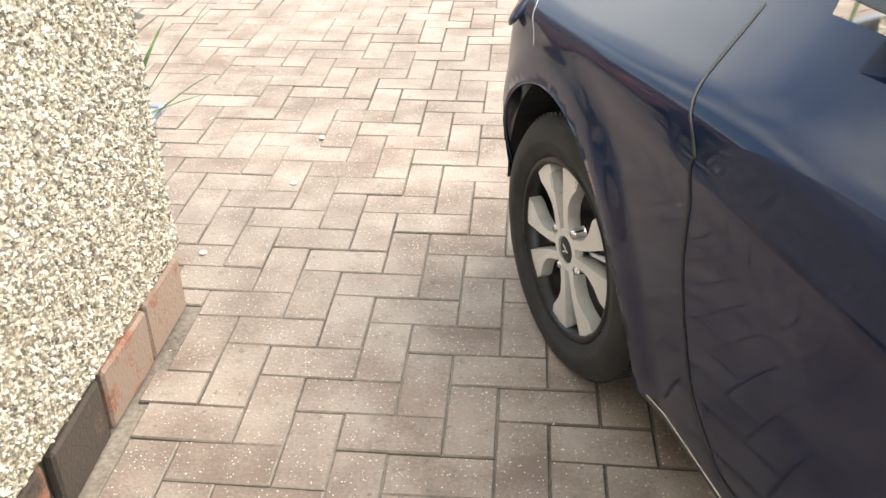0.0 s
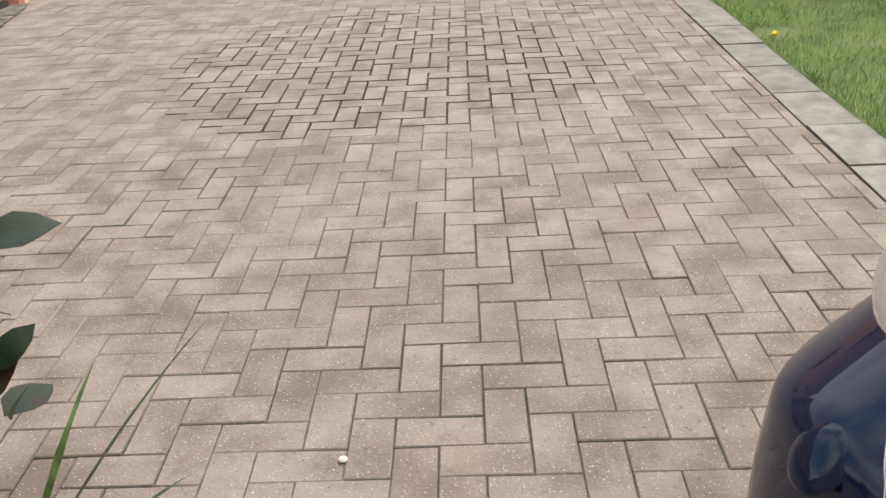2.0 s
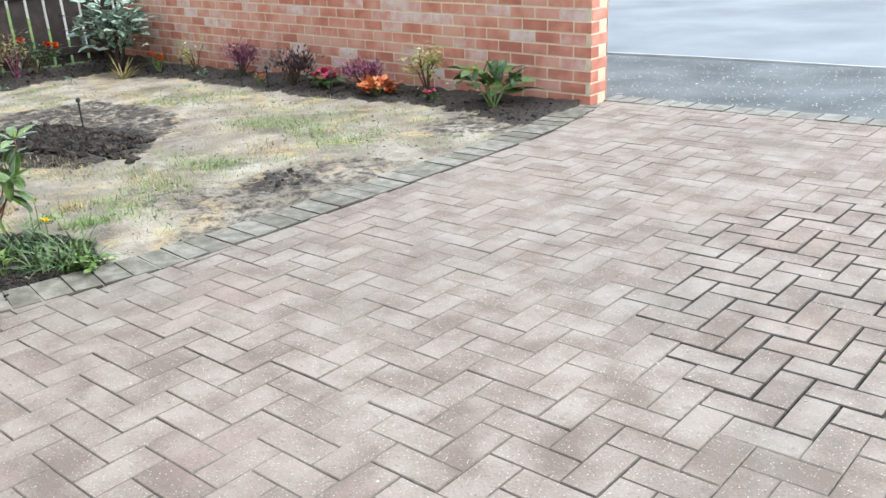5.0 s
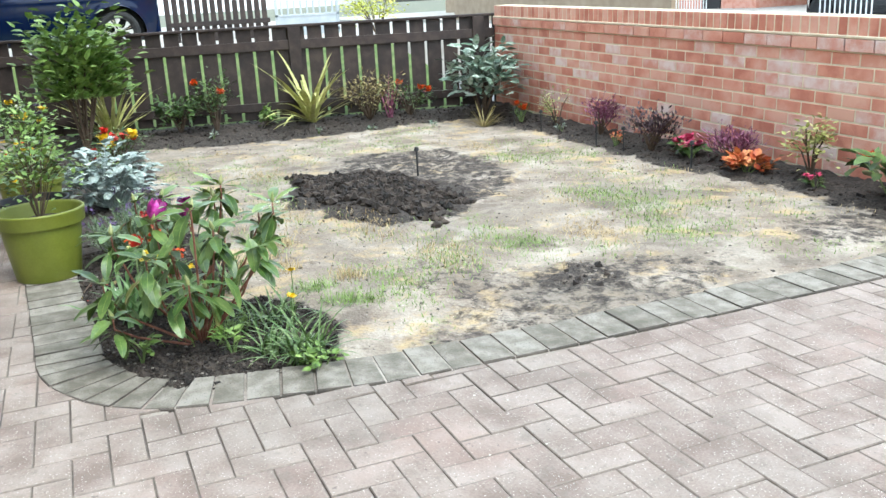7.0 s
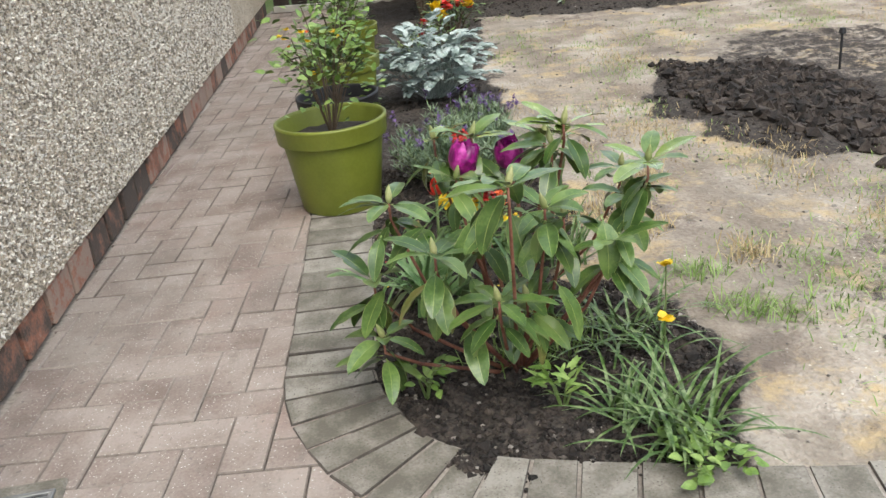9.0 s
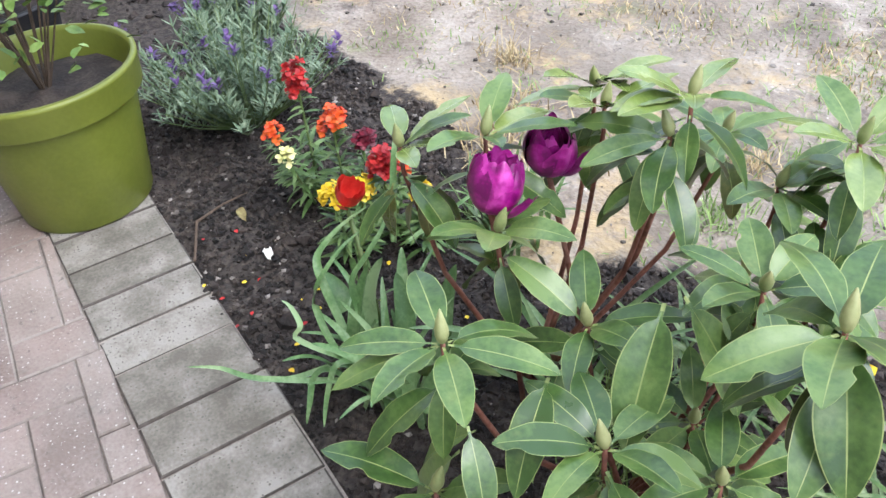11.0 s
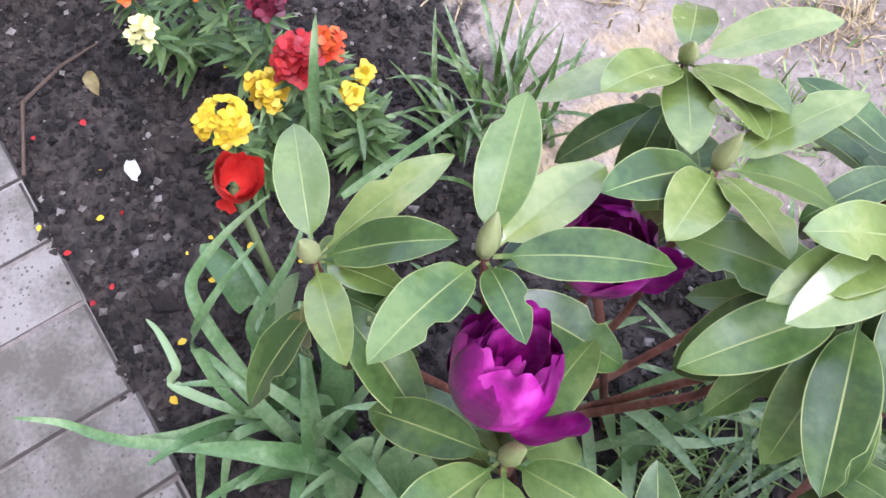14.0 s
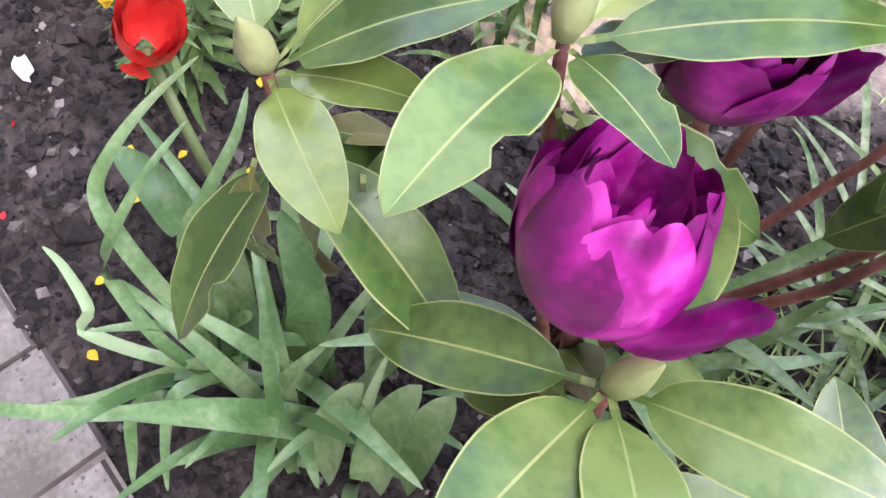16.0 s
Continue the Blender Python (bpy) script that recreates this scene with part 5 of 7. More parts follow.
def tulip_leaves():
    t = tagged(empty("tulip_leaves", -3.5, 4.74, 0), "clump of blue-green tulip leaves bent over the edging", "leaves")
    tinv = t.matrix_world.inverted()
    rng = random.Random(4)

    def blade(pts, width):
        P = [Vector(p) for p in pts]
        out = []
        for i in range(len(P) - 1):
            p0, p1, p2, p3 = (P[max(0, min(len(P) - 1, i + k))] for k in (-1, 0, 1, 2))
            for k in range(6):
                q = k / 6
                out.append(0.5 * ((2 * p1) + (p2 - p0) * q + (2 * p0 - 5 * p1 + 4 * p2 - p3) * q * q + (3 * p1 - p0 - 3 * p2 + p3) * q ** 3))
        out.append(P[-1])
        n = len(out) - 1
        ws = [width * max(0.05, math.sin(math.pi * min(1, 0.22 + 0.78 * i / n)) ** 0.6) for i in range(n + 1)]
        mm = Mesh()
        mm.add(*strip(out, ws, 0.5))
        o = mm.put("leaf", STRAP, t)
        o.matrix_parent_inverse = tinv

    def strap(*pts):
        blade(pts, rng.uniform(0.012, 0.016))

    def broad(*pts):
        blade(pts, rng.uniform(0.034, 0.042))

    # the heart of the clump
    for k in range(34):
        a = rng.uniform(0, math.tau)
        b = Vector((-3.52 + rng.gauss(0, 0.05), 4.755 + rng.gauss(0, 0.04), 0.0))
        pts = arc(b, a, rng.uniform(0.14, 0.26), rng.uniform(0.9, 1.45), rng.uniform(0.5, 1.6), 4)
        blade(pts, rng.choice((0.014, 0.018, 0.032)))
    for k in range(14):
        a = rng.uniform(0, math.tau)
        b = Vector((-3.36 + rng.gauss(0, 0.05), 5.02 + rng.gauss(0, 0.06), 0.0))
        blade(arc(b, a, rng.uniform(0.16, 0.3), rng.uniform(0.7, 1.4), rng.uniform(0.5, 1.6), 4), rng.choice((0.014, 0.02)))

    strap((-3.538, 4.724, 0.020), (-3.588, 4.690, 0.090), (-3.635, 4.685, 0.150), (-3.635, 4.697, 0.200), (-3.650, 4.750, 0.240), (-3.669, 4.799, 0.250))
    strap((-3.554, 4.718, 0.030), (-3.593, 4.716, 0.100), (-3.638, 4.709, 0.180), (-3.668, 4.713, 0.220), (-3.681, 4.737, 0.240), (-3.690, 4.779, 0.260), (-3.700, 4.831, 0.270))
    strap((-3.559, 4.725, 0.050), (-3.583, 4.744, 0.120), (-3.605, 4.749, 0.200), (-3.609, 4.782, 0.240), (-3.621, 4.820, 0.270), (-3.639, 4.844, 0.290))
    strap((-3.465, 4.761, 0.010), (-3.522, 4.708, 0.050), (-3.584, 4.610, 0.060), (-3.634, 4.545, 0.060), (-3.678, 4.503, 0.070), (-3.715, 4.454, 0.070))
    strap((-3.533, 4.742, 0.050), (-3.575, 4.691, 0.060), (-3.601, 4.613, 0.050), (-3.631, 4.554, 0.050))
    strap((-3.549, 4.722, 0.060), (-3.548, 4.693, 0.090), (-3.546, 4.671, 0.090), (-3.530, 4.643, 0.050), (-3.508, 4.620, 0.010))
    strap((-3.538, 4.693, 0.050), (-3.559, 4.661, 0.080), (-3.562, 4.635, 0.070), (-3.542, 4.614, 0.040), (-3.530, 4.597, 0.010))
    strap((-3.552, 4.736, 0.050), (-3.583, 4.685, 0.080), (-3.637, 4.640, 0.100), (-3.645, 4.653, 0.120), (-3.688, 4.653, 0.130), (-3.716, 4.646, 0.130))
    strap((-3.360, 5.060, 0.100), (-3.339, 5.124, 0.150), (-3.319, 5.182, 0.200), (-3.299, 5.260, 0.250))
    strap((-3.333, 5.014, 0.080), (-3.310, 5.051, 0.120), (-3.275, 5.099, 0.120), (-3.254, 5.157, 0.100))
    strap((-3.298, 5.002, 0.050), (-3.303, 5.068, 0.120), (-3.291, 5.124, 0.200))
    strap((-3.809, 4.912, 0.080), (-3.835, 4.942, 0.220), (-3.871, 4.976, 0.300))
    strap((-3.747, 4.919, 0.120), (-3.740, 4.990, 0.150), (-3.731, 5.105, 0.200))
    strap((-3.576, 4.732, 0.080), (-3.553, 4.755, 0.140), (-3.550, 4.764, 0.150))
    strap((-3.562, 4.728, 0.060), (-3.546, 4.756, 0.090), (-3.536, 4.779, 0.090), (-3.527, 4.800, 0.060))
    broad((-3.573, 4.742, 0.030), (-3.627, 4.778, 0.120), (-3.639, 4.821, 0.200))
    broad((-3.438, 4.741, 0.040), (-3.450, 4.772, 0.090), (-3.456, 4.807, 0.130))
    broad((-3.404, 4.771, 0.050), (-3.420, 4.806, 0.100), (-3.425, 4.843, 0.140))
    broad((-3.389, 4.793, 0.060), (-3.397, 4.829, 0.110), (-3.402, 4.859, 0.140))
    broad((-3.529, 4.777, 0.050), (-3.539, 4.807, 0.120), (-3.590, 4.824, 0.200))
    broad((-3.480, 4.833, 0.050), (-3.529, 4.881, 0.130), (-3.550, 4.919, 0.200))
    broad((-3.710, 4.756, 0.050), (-3.740, 4.753, 0.080), (-3.792, 4.739, 0.100))


tulip_leaves()


# ---- pots and planter ----
def pot(name, x, y, R, r, H, material, label, z=0.004):
    p = tagged(empty(name, x, y, z), label, "plant pot", "pots along the path")
    vs, fs = lathe([(0.0, 0.0), (r, 0.0), (r + 0.004, 0.006), (R - 0.024, H * 0.79), (R - 0.0238, H * 0.797), (R - 0.0235, H * 0.80), (R - 0.006, H * 0.801), (R - 0.0055, H * 0.805), (R - 0.001, H * 0.97), (R, H * 0.975), (R, H), (R - 0.012, H + 0.002),
                    (R - 0.016, H * 0.97), (R - 0.03, H * 0.80), (r * 0.9, 0.05), (0, 0.05)], 56)
    obj("wall", vs, fs, material, p, "", True)
    vs, fs = lathe([(R - 0.03, H * 0.80), (R * 0.55, H * 0.84), (R * 0.2, H * 0.83), (0.0, H * 0.86)], 30)
    soil = obj("compost", [(x_, y_, z_ + 0.012 * noise.noise((x_ * 30, y_ * 30, x))) for x_, y_, z_ in vs], fs, CLOD, p, "dark compost", True)
    return p


pot("plant_pot", -4.49, 4.41, 0.215, 0.150, 0.345, LIME, "large lime-green plastic pot on the grey edging")
pot("plant_pot", -5.20, 4.36, 0.19, 0.14, 0.27, DARK, "black plastic pot behind the lime-green one")
pot("plant_pot", -5.78, 4.33, 0.205, 0.145, 0.33, LIME, "lime-green plastic pot with leafy plants")
pot("plant_pot", -6.75, 4.27, 0.205, 0.145, 0.33, LIME, "lime-green plastic pot near the gate")
shrub("potted_plant", -4.49, 4.41, 0.285, 0.19, 0.19, 0.56, 330, (0.036, 0.022), BRIGHT, "straggly leafy plant with yellow flower buds in a pot", "plant", 2, flowers=((P_YELLOW, 5, 0.03, 6), (P_ORANGE, 2, 0.02, 5)), stems=20, stem_mat=TWIG, girth=0.32)
shrub("potted_plant", -5.20, 4.36, 0.22, 0.16, 0.16, 0.36, 260, (0.05, 0.025), MIDGREEN, "leafy green plant in a black pot", "plant", 3, flowers=((P_YELLOW, 3, 0.04, 6),), stems=12, girth=0.35)
shrub("potted_plant", -5.78, 4.33, 0.27, 0.17, 0.17, 0.55, 380, (0.045, 0.022), BRIGHT, "tall leafy plant with pansies in a pot", "plant", 4, flowers=((P_YELLOW, 3, 0.06, 8), (P_LAV, 2, 0.05, 8)), stems=16, girth=0.35)
shrub("potted_plant", -6.75, 4.27, 0.27, 0.17, 0.17, 0.5, 300, (0.045, 0.022), MIDGREEN, "leafy plant with white pansies in a pot", "plant", 5, flowers=((P_WHITE, 4, 0.055, 8), (P_YELLOW, 3, 0.07, 9)), stems=14, girth=0.35)


def planter():
    p = tagged(empty("planter", 0.03, 2.90, 0.0), "grey-blue rectangular plastic planter beside the house corner", "planter")
    def wall(x0, x1, y0, y1):
        bm = box_bm(x0, x1, y0, y1, 0.0, 0.33, 0.004)
        for v in bm.verts:
            k = 0.86 + 0.14 * v.co.z / 0.33
            v.co.x, v.co.y = v.co.x * k, v.co.y * k
        part("side", bm, GREYPLANTER, p)
    for a in ((-0.34, 0.26, -0.15, -0.135), (-0.34, 0.26, 0.135, 0.15), (-0.34, -0.325, -0.134, 0.134), (0.245, 0.26, -0.134, 0.134)):
        wall(*a)
    for x0, x1, y0, y1 in ((-0.36, 0.28, -0.17, -0.13), (-0.36, 0.28, 0.13, 0.17), (-0.36, -0.32, -0.13, 0.13), (0.24, 0.28, -0.13, 0.13)):
        box("rim", x0, x1, y0, y1, 0.315, 0.345, GREYPLANTER, p, 0.006)
    box("compost", -0.315, 0.235, -0.125, 0.125, 0.2, 0.27, CLOD, p)
planter()
tuft("spiky_plant", 0.16, 2.95, 0.27, 18, 0.5, 0.016, MIDGREEN, "narrow spiky grass leaves in the grey planter", "plant", (0.35, 1.2), (0.1, 0.5), 0.07, 6)
shrub("camellia", 0.2, 2.98, 0.26, 0.13, 0.12, 0.78, 70, (0.085, 0.055), DARKGLOSS, "dark glossy leafed plant with red flowers in the planter", "plant", 13, flowers=((P_TULIP, 4, 0.06, 9),), stems=5)

# ---- flowers of the near bed ----
wallflower(-3.90, 4.85, 0.0, [(0.02, -0.02, 0.19, 0.027, 0.034, P_YELLOW, 34), (-0.03, 0.055, 0.15, 0.021, 0.03, P_YELLOW, 22)], "yellow wallflower with leafy stems in the bed", 1)
wallflower(-3.93, 4.95, 0.0, [(0.02, 0.0, 0.2, 0.026, 0.055, P_RED, 34), (-0.01, 0.05, 0.16, 0.02, 0.035, P_ORANGE, 14)], "red and orange wallflower in the bed", 2)
wallflower(-4.06, 4.91, 0.0, [(0.0, 0.0, 0.235, 0.025, 0.05, P_ORANGE, 26), (0.04, 0.05, 0.2, 0.022, 0.03, P_DARKRED, 16)], "orange and crimson wallflower in the bed", 3)
wallflower(-4.19, 4.89, 0.0, [(0.0, 0.0, 0.28, 0.022, 0.08, P_RED, 34), (0.05, -0.09, 0.21, 0.02, 0.03, P_ORANGE, 10), (0.12, -0.09, 0.19, 0.015, 0.02, P_PALE, 8)], "tall red wallflower beside the lavender", 4)
wallflower(-3.80, 4.98, 0.0, [(-0.1, 0.03, 0.10, 0.012, 0.02, P_YELLOW, 7), (-0.13, 0.06, 0.09, 0.012, 0.02, P_YELLOW, 6)], "small yellow flowers on low leafy stems", 5)


def lavender(x, y, r, h, seed):
    t = tagged(empty("lavender", x, y, -0.01), "grey-green lavender bush with purple flower spikes", "shrub")
    rng = random.Random(seed)
    vs, fs = leaf_shape(0.034, 0.005, 0.1, 0.1, 3)
    m, sp = Mesh(), Mesh()
    bm = bmesh.new()
    for k in range(120):
        a, q = rng.uniform(0, math.tau), rng.random() ** 0.5
        e = Vector((r * q * math.cos(a), r * q * math.sin(a), h * rng.uniform(0.55, 1.0) * (1.05 - 0.45 * q)))
        tube_bm([(e.x * 0.15, e.y * 0.15, 0), (e.x * 0.6, e.y * 0.6, e.z * 0.45), e], [0.003, 0.002, 0.0012], 4, bm, False)
        for j in range(34):
            f = rng.uniform(0.3, 1)
            p = Vector((e.x * (0.15 + 0.85 * f), e.y * (0.15 + 0.85 * f), e.z * f))
            b = rng.uniform(0, math.tau)
            m.add(vs, fs, aim(p, (math.cos(b), math.sin(b), rng.uniform(0.3, 1.6))))
        if rng.random() < 0.2:
            top = e + Vector((e.x * 0.15, e.y * 0.15, 0.05))
            tube_bm([e, top], [0.0012, 0.001], 4, bm, False)
            for j in range(14):
                b = rng.uniform(0, math.tau)
                sp.add(vs, fs, aim(top + Vector((0, 0, rng.uniform(-0.01, 0.02))), (math.cos(b), math.sin(b), rng.uniform(0.2, 1.2))) @ Matrix.Scale(0.5, 4) @ Matrix.Diagonal((1, 3, 1, 1)))
    tagged(part("stalk", bm, STEM, t), kind="stuff")
    m.put("foliage", LAV, t, stuff=True)
    sp.put("flower_spike", P_LAV, t, stuff=True)
lavender(-4.60, 4.86, 0.27, 0.36, 3)
lavender(-4.98, 4.98, 0.16, 0.3, 4)


def silver_plant(x, y):
    t = tagged(empty("dusty_miller", x, y, 0), "silvery white lobed dusty miller plant", "plant")
    rng = random.Random(8)
    m = Mesh()
    bm = bmesh.new()
    lob = leaf_shape(0.05, 0.03, 0.15, 0.2, 4, 2.0, 0.04)
    for k in range(150):
        a, q = rng.uniform(0, math.tau), rng.random() ** 0.5
        e = Vector((0.25 * q * math.cos(a), 0.25 * q * math.sin(a), rng.uniform(0.12, 0.40) * (1.1 - 0.45 * q)))
        b = a + rng.gauss(0, 0.6)
        el = rng.uniform(0.1, 1.25)
        d = Vector((math.cos(b) * math.cos(el), math.sin(b) * math.cos(el), math.sin(el)))
        tube_bm([(e.x * 0.3, e.y * 0.3, 0), e], [0.003, 0.002], 4, bm, False)
        size = rng.uniform(0.75, 1.15)
        for j in range(5):
            f = j / 4
            p = e + (d * (0.10 * f) + Vector((0, 0, -0.03 * f * f))) * size
            dd = (d + Vector((0, 0, -0.6 * f))).normalized()
            side = dd.cross(Vector((0, 0, 1))).normalized()
            for sgn in (-1, 1):
                m.add(*lob, aim(p, dd * (0.5 + 0.9 * f) + side * sgn * (1.0 - 0.5 * f), rng.uniform(-0.5, 0.5)) @ Matrix.Scale(size * (0.75 + 0.35 * math.sin(f * 2.6)), 4))
    tagged(part("stalk", bm, SILVER, t), kind="stuff")
    m.put("foliage", SILVER, t, stuff=True)
silver_plant(-6.1, 4.80)

tuft("lilyturf", -2.80, 5.30, -0.01, 58, 0.27, 0.010, LILY, "clump of arching striped grass-like leaves in dark soil", "plant", (0.5, 1.35), (0.7, 1.9), 0.07, 31)
tuft("lilyturf", -2.88, 5.22, -0.01, 50, 0.24, 0.009, LILY, "arching grass-like leaves beside the edging", "plant", (0.4, 1.3), (0.8, 2.0), 0.06, 32)
tuft("lilyturf", -3.25, 5.28, -0.01, 58, 0.26, 0.009, LILY, "dark green grassy clump behind the rhododendron", "plant", (0.4, 1.3), (0.7, 1.9), 0.09, 33)
tuft("grape_hyacinth", -3.80, 5.18, -0.01, 55, 0.19, 0.010, LILY, "upright grassy leaves behind the tulips", "plant", (0.8, 1.45), (0.3, 1.6), 0.08, 34)
shrub("seedling", -2.95, 5.06, 0, 0.05, 0.05, 0.12, 40, (0.05, 0.014), BRIGHT, "small bright green seedling in dark soil", "plant", 41, stems=4, stem_mat=STEM)
shrub("seedling", -2.66, 5.33, 0, 0.12, 0.07, 0.07, 90, (0.03, 0.02), BRIGHT, "low spreading weed beside the edging blocks", "plant", 42, stems=5, stem_mat=STEM)
shrub("seedling", -3.06, 4.74, 0, 0.06, 0.06, 0.12, 30, (0.035, 0.018), BRIGHT, "young shoot with small pale leaves under the shrub", "plant", 43, stems=4, stem_mat=STEM)
shrub("weed", -2.64, 3.72, 0, 0.07, 0.05, 0.08, 60, (0.035, 0.024), BRIGHT, "green weed growing at the drain", "plant", 44, stems=4, stem_mat=STEM)


def pansy(x, y, h, seed):
    t = tagged(empty("pansy", x, y, 0), "bright yellow pansy on a thin stem", "flower", "pansies")
    part("stem", tube_bm([(0, 0, -0.01), (0.005, 0, h)], 0.0018, 5), STEM, t)
    blossom(t, (0.005, 0, h), 0.05, P_YELLOW, 6, seed)
pansy(-3.24, 5.37, 0.20, 1)
pansy(-3.05, 5.32, 0.15, 2)

# ---- border plants by the wall and the fence ----
def at(x, y):
    """A place in a border, kept clear of the fence along the line to the drive."""
    for _ in range(4):
        k = min(1.0, (0.235 - fence_x(y) - 0.33) / (0.235 - x))
        x, y = 0.235 + (x - 0.235) * k, 4.64 + (y - 4.64) * k
    return x, y, garden_height(x, y) - 0.005


shrub("pink_primula", *at(-5.08, 8.84), 0.14, 0.1, 0.16, 70, (0.08, 0.04), MIDGREEN, "low plant with bright pink flowers by the brick wall", "flower", 51, flowers=((P_PINK, 16, 0.09, 9),), stem_mat=STEM)
shrub("heather", *at(-6.42, 8.9), 0.26, 0.15, 0.33, 700, (0.042, 0.012), HEATHER, "purple flowering heather by the brick wall", "shrub", 52, group="heathers", up=1.0, stems=16)
shrub("heather", *at(-4.68, 8.88), 0.22, 0.14, 0.26, 650, (0.042, 0.012), HEATHER, "purple flowering heather by the brick wall", "shrub", 53, group="heathers", up=1.0, stems=16)
shrub("dark_hebe", *at(-5.55, 8.82), 0.28, 0.16, 0.36, 600, (0.042, 0.016), DARKLEAF, "dark purple-leaved upright bush by the brick wall", "shrub", 54, up=1.2, stems=18)
shrub("heuchera", *at(-4.42, 8.78), 0.15, 0.11, 0.13, 170, (0.065, 0.045), REDLEAF, "low orange-red leaved plant by the brick wall", "plant", 55, stem_mat=STEM)
shrub("euonymus", *at(-4.02, 8.95), 0.17, 0.12, 0.42, 260, (0.045, 0.022), YELLOWLEAF, "thin variegated shrub with pale leaves by the wall", "shrub", 56)
shrub("red_primula", *at(-3.85, 8.82), 0.07, 0.06, 0.1, 30, (0.05, 0.025), MIDGREEN, "small plant with a crimson flower by the wall", "flower", 57, flowers=((P_PINK, 4, 0.05, 9),), stem_mat=STEM)
shrub("bergenia", *at(-3.22, 8.78), 0.27, 0.2, 0.33, 60, (0.15, 0.08), MIDGREEN, "large glossy-leaved plant with an orange flower", "plant", 58, flowers=((P_ORANGE, 2, 0.07, 8),), stems=9, stem_mat=STEM)
shrub("euonymus", *at(-7.2, 8.92), 0.17, 0.12, 0.36, 260, (0.03, 0.015), YELLOWLEAF, "small variegated bush by the brick wall", "shrub", 59)
shrub("heather", *at(-5.95, 8.75), 0.09, 0.08, 0.14, 60, (0.03, 0.012), REDLEAF, "low reddish plant by the brick wall", "shrub", 60, stem_mat=STEM)
shrub("marigold", *at(-7.72, 8.8), 0.12, 0.09, 0.22, 90, (0.05, 0.012), MIDGREEN, "orange-flowered plant in the corner bed", "flower", 61, flowers=((P_ORANGE, 4, 0.08, 12),), stem_mat=STEM)
shrub("viburnum", *at(-8.35, 8.68), 0.5, 0.34, 0.74, 420, (0.14, 0.06), GREYLEAF, "pale-edged leafy evergreen shrub in the fence corner", "shrub", 62, low=0.25, stems=10)
tuft("cordyline", *at(-7.85, 8.45), 34, 0.34, 0.014, TANLEAF, "small bronze spiky plant before the evergreen shrub", "plant", (0.2, 1.2), (0.0, 0.3), 0.02, 63)
tuft("cordyline", *at(-9.72, 8.1), 16, 0.5, 0.014, HEATHER, "dusky pink spiky plant beside the fence", "plant", (0.9, 1.45), (0.0, 0.3), 0.02, 64)
tuft("yucca", *at(-9.5, 7.1), 46, 0.82, 0.045, YELLOWLEAF, "spiky green and yellow striped yucca by the fence", "plant", (0.25, 1.3), (0.3, 1.5), 0.03, 65, group="yuccas")
tuft("yucca", *at(-9.4, 4.98), 58, 0.72, 0.03, YELLOWLEAF, "spiky yellow striped yucca near the gate", "plant", (0.35, 1.4), (0.0, 0.6), 0.03, 66, group="yuccas")
shrub("bronze_shrub", *at(-9.4, 7.75), 0.5, 0.32, 0.5, 800, (0.045, 0.016), TANLEAF, "bronze-green twiggy shrub by the fence", "shrub", 67, stems=16)
shrub("green_shrub", *at(-9.45, 8.25), 0.3, 0.22, 0.38, 300, (0.05, 0.018), MIDGREEN, "dark green shrub with an orange wallflower by the fence", "shrub", 68, flowers=((P_ORANGE, 3, 0.1, 14),), stems=10)
shrub("green_shrub", *at(-9.5, 6.05), 0.3, 0.22, 0.62, 420, (0.06, 0.02), MIDGREEN, "tall green shrub against the fence", "shrub", 69, stems=12, flowers=((P_ORANGE, 2, 0.1, 14),))
shrub("green_shrub", *at(-9.3, 5.65), 0.26, 0.2, 0.38, 240, (0.085, 0.035), MIDGREEN, "dark glossy shrub against the fence", "shrub", 70, stems=9)
shrub("green_shrub", *at(-9.65, 6.6), 0.15, 0.12, 0.24, 90, (0.07, 0.03), BRIGHT, "bright green seedling against the fence", "shrub", 71, stems=6)
shrub("euonymus_tall", *at(-8.9, 4.72), 0.46, 0.4, 1.3, 1700, (0.1, 0.058), BRIGHT, "tall leafy shrub with bare lower stems near the gate", "shrub", 72, low=0.42, stems=15, up=0.5)
shrub("wallflower_bush", *at(-7.55, 4.95), 0.34, 0.25, 0.36, 460, (0.06, 0.012), MIDGREEN, "dark green bush with yellow and red wallflowers", "shrub", 73, flowers=((P_YELLOW, 3, 0.11, 16), (P_TULIP, 4, 0.09, 14)), stems=16)
shrub("wallflower_bush", *at(-7.1, 4.75), 0.28, 0.22, 0.26, 300, (0.05, 0.01), BRIGHT, "low green wallflower bush near the pots", "shrub", 74, stems=12, flowers=((P_RED, 2, 0.06, 12),))
for i, (x, y) in enumerate(((-8.8, 5.9), (-8.5, 6.9), (-8.3, 7.4), (-8.1, 8.0), (-6.9, 8.8))):
    shrub("bedding_plant", *at(x, y), 0.05, 0.05, 0.08, 26, (0.03, 0.014), GREYLEAF, "tiny pale bedding plant in the dark border", "plant", 80 + i, group="bedding plants", stems=3, stem_mat=STEM)


def light_stake(x, y, h, name="garden_light"):
    t = tagged(empty(name, x, y, garden_height(x, y)), "thin black garden light stake pushed into the soil", "garden light", "garden light stakes")
    part("stake", tube_bm([(0, 0, -0.03), (0, 0, h * 0.85)], 0.007, 8), DARK, t)
    part("head", tube_bm([(0, 0, h * 0.85), (0, 0, h * 0.88), (0, 0, h)], [0.008, 0.02, 0.014], 10), DARK, t)
light_stake(-5.84, 6.94, 0.22)
for x in (-7.6, -7.05, -6.1, -5.7, -4.85):
    light_stake(x, 8.66, 0.2)

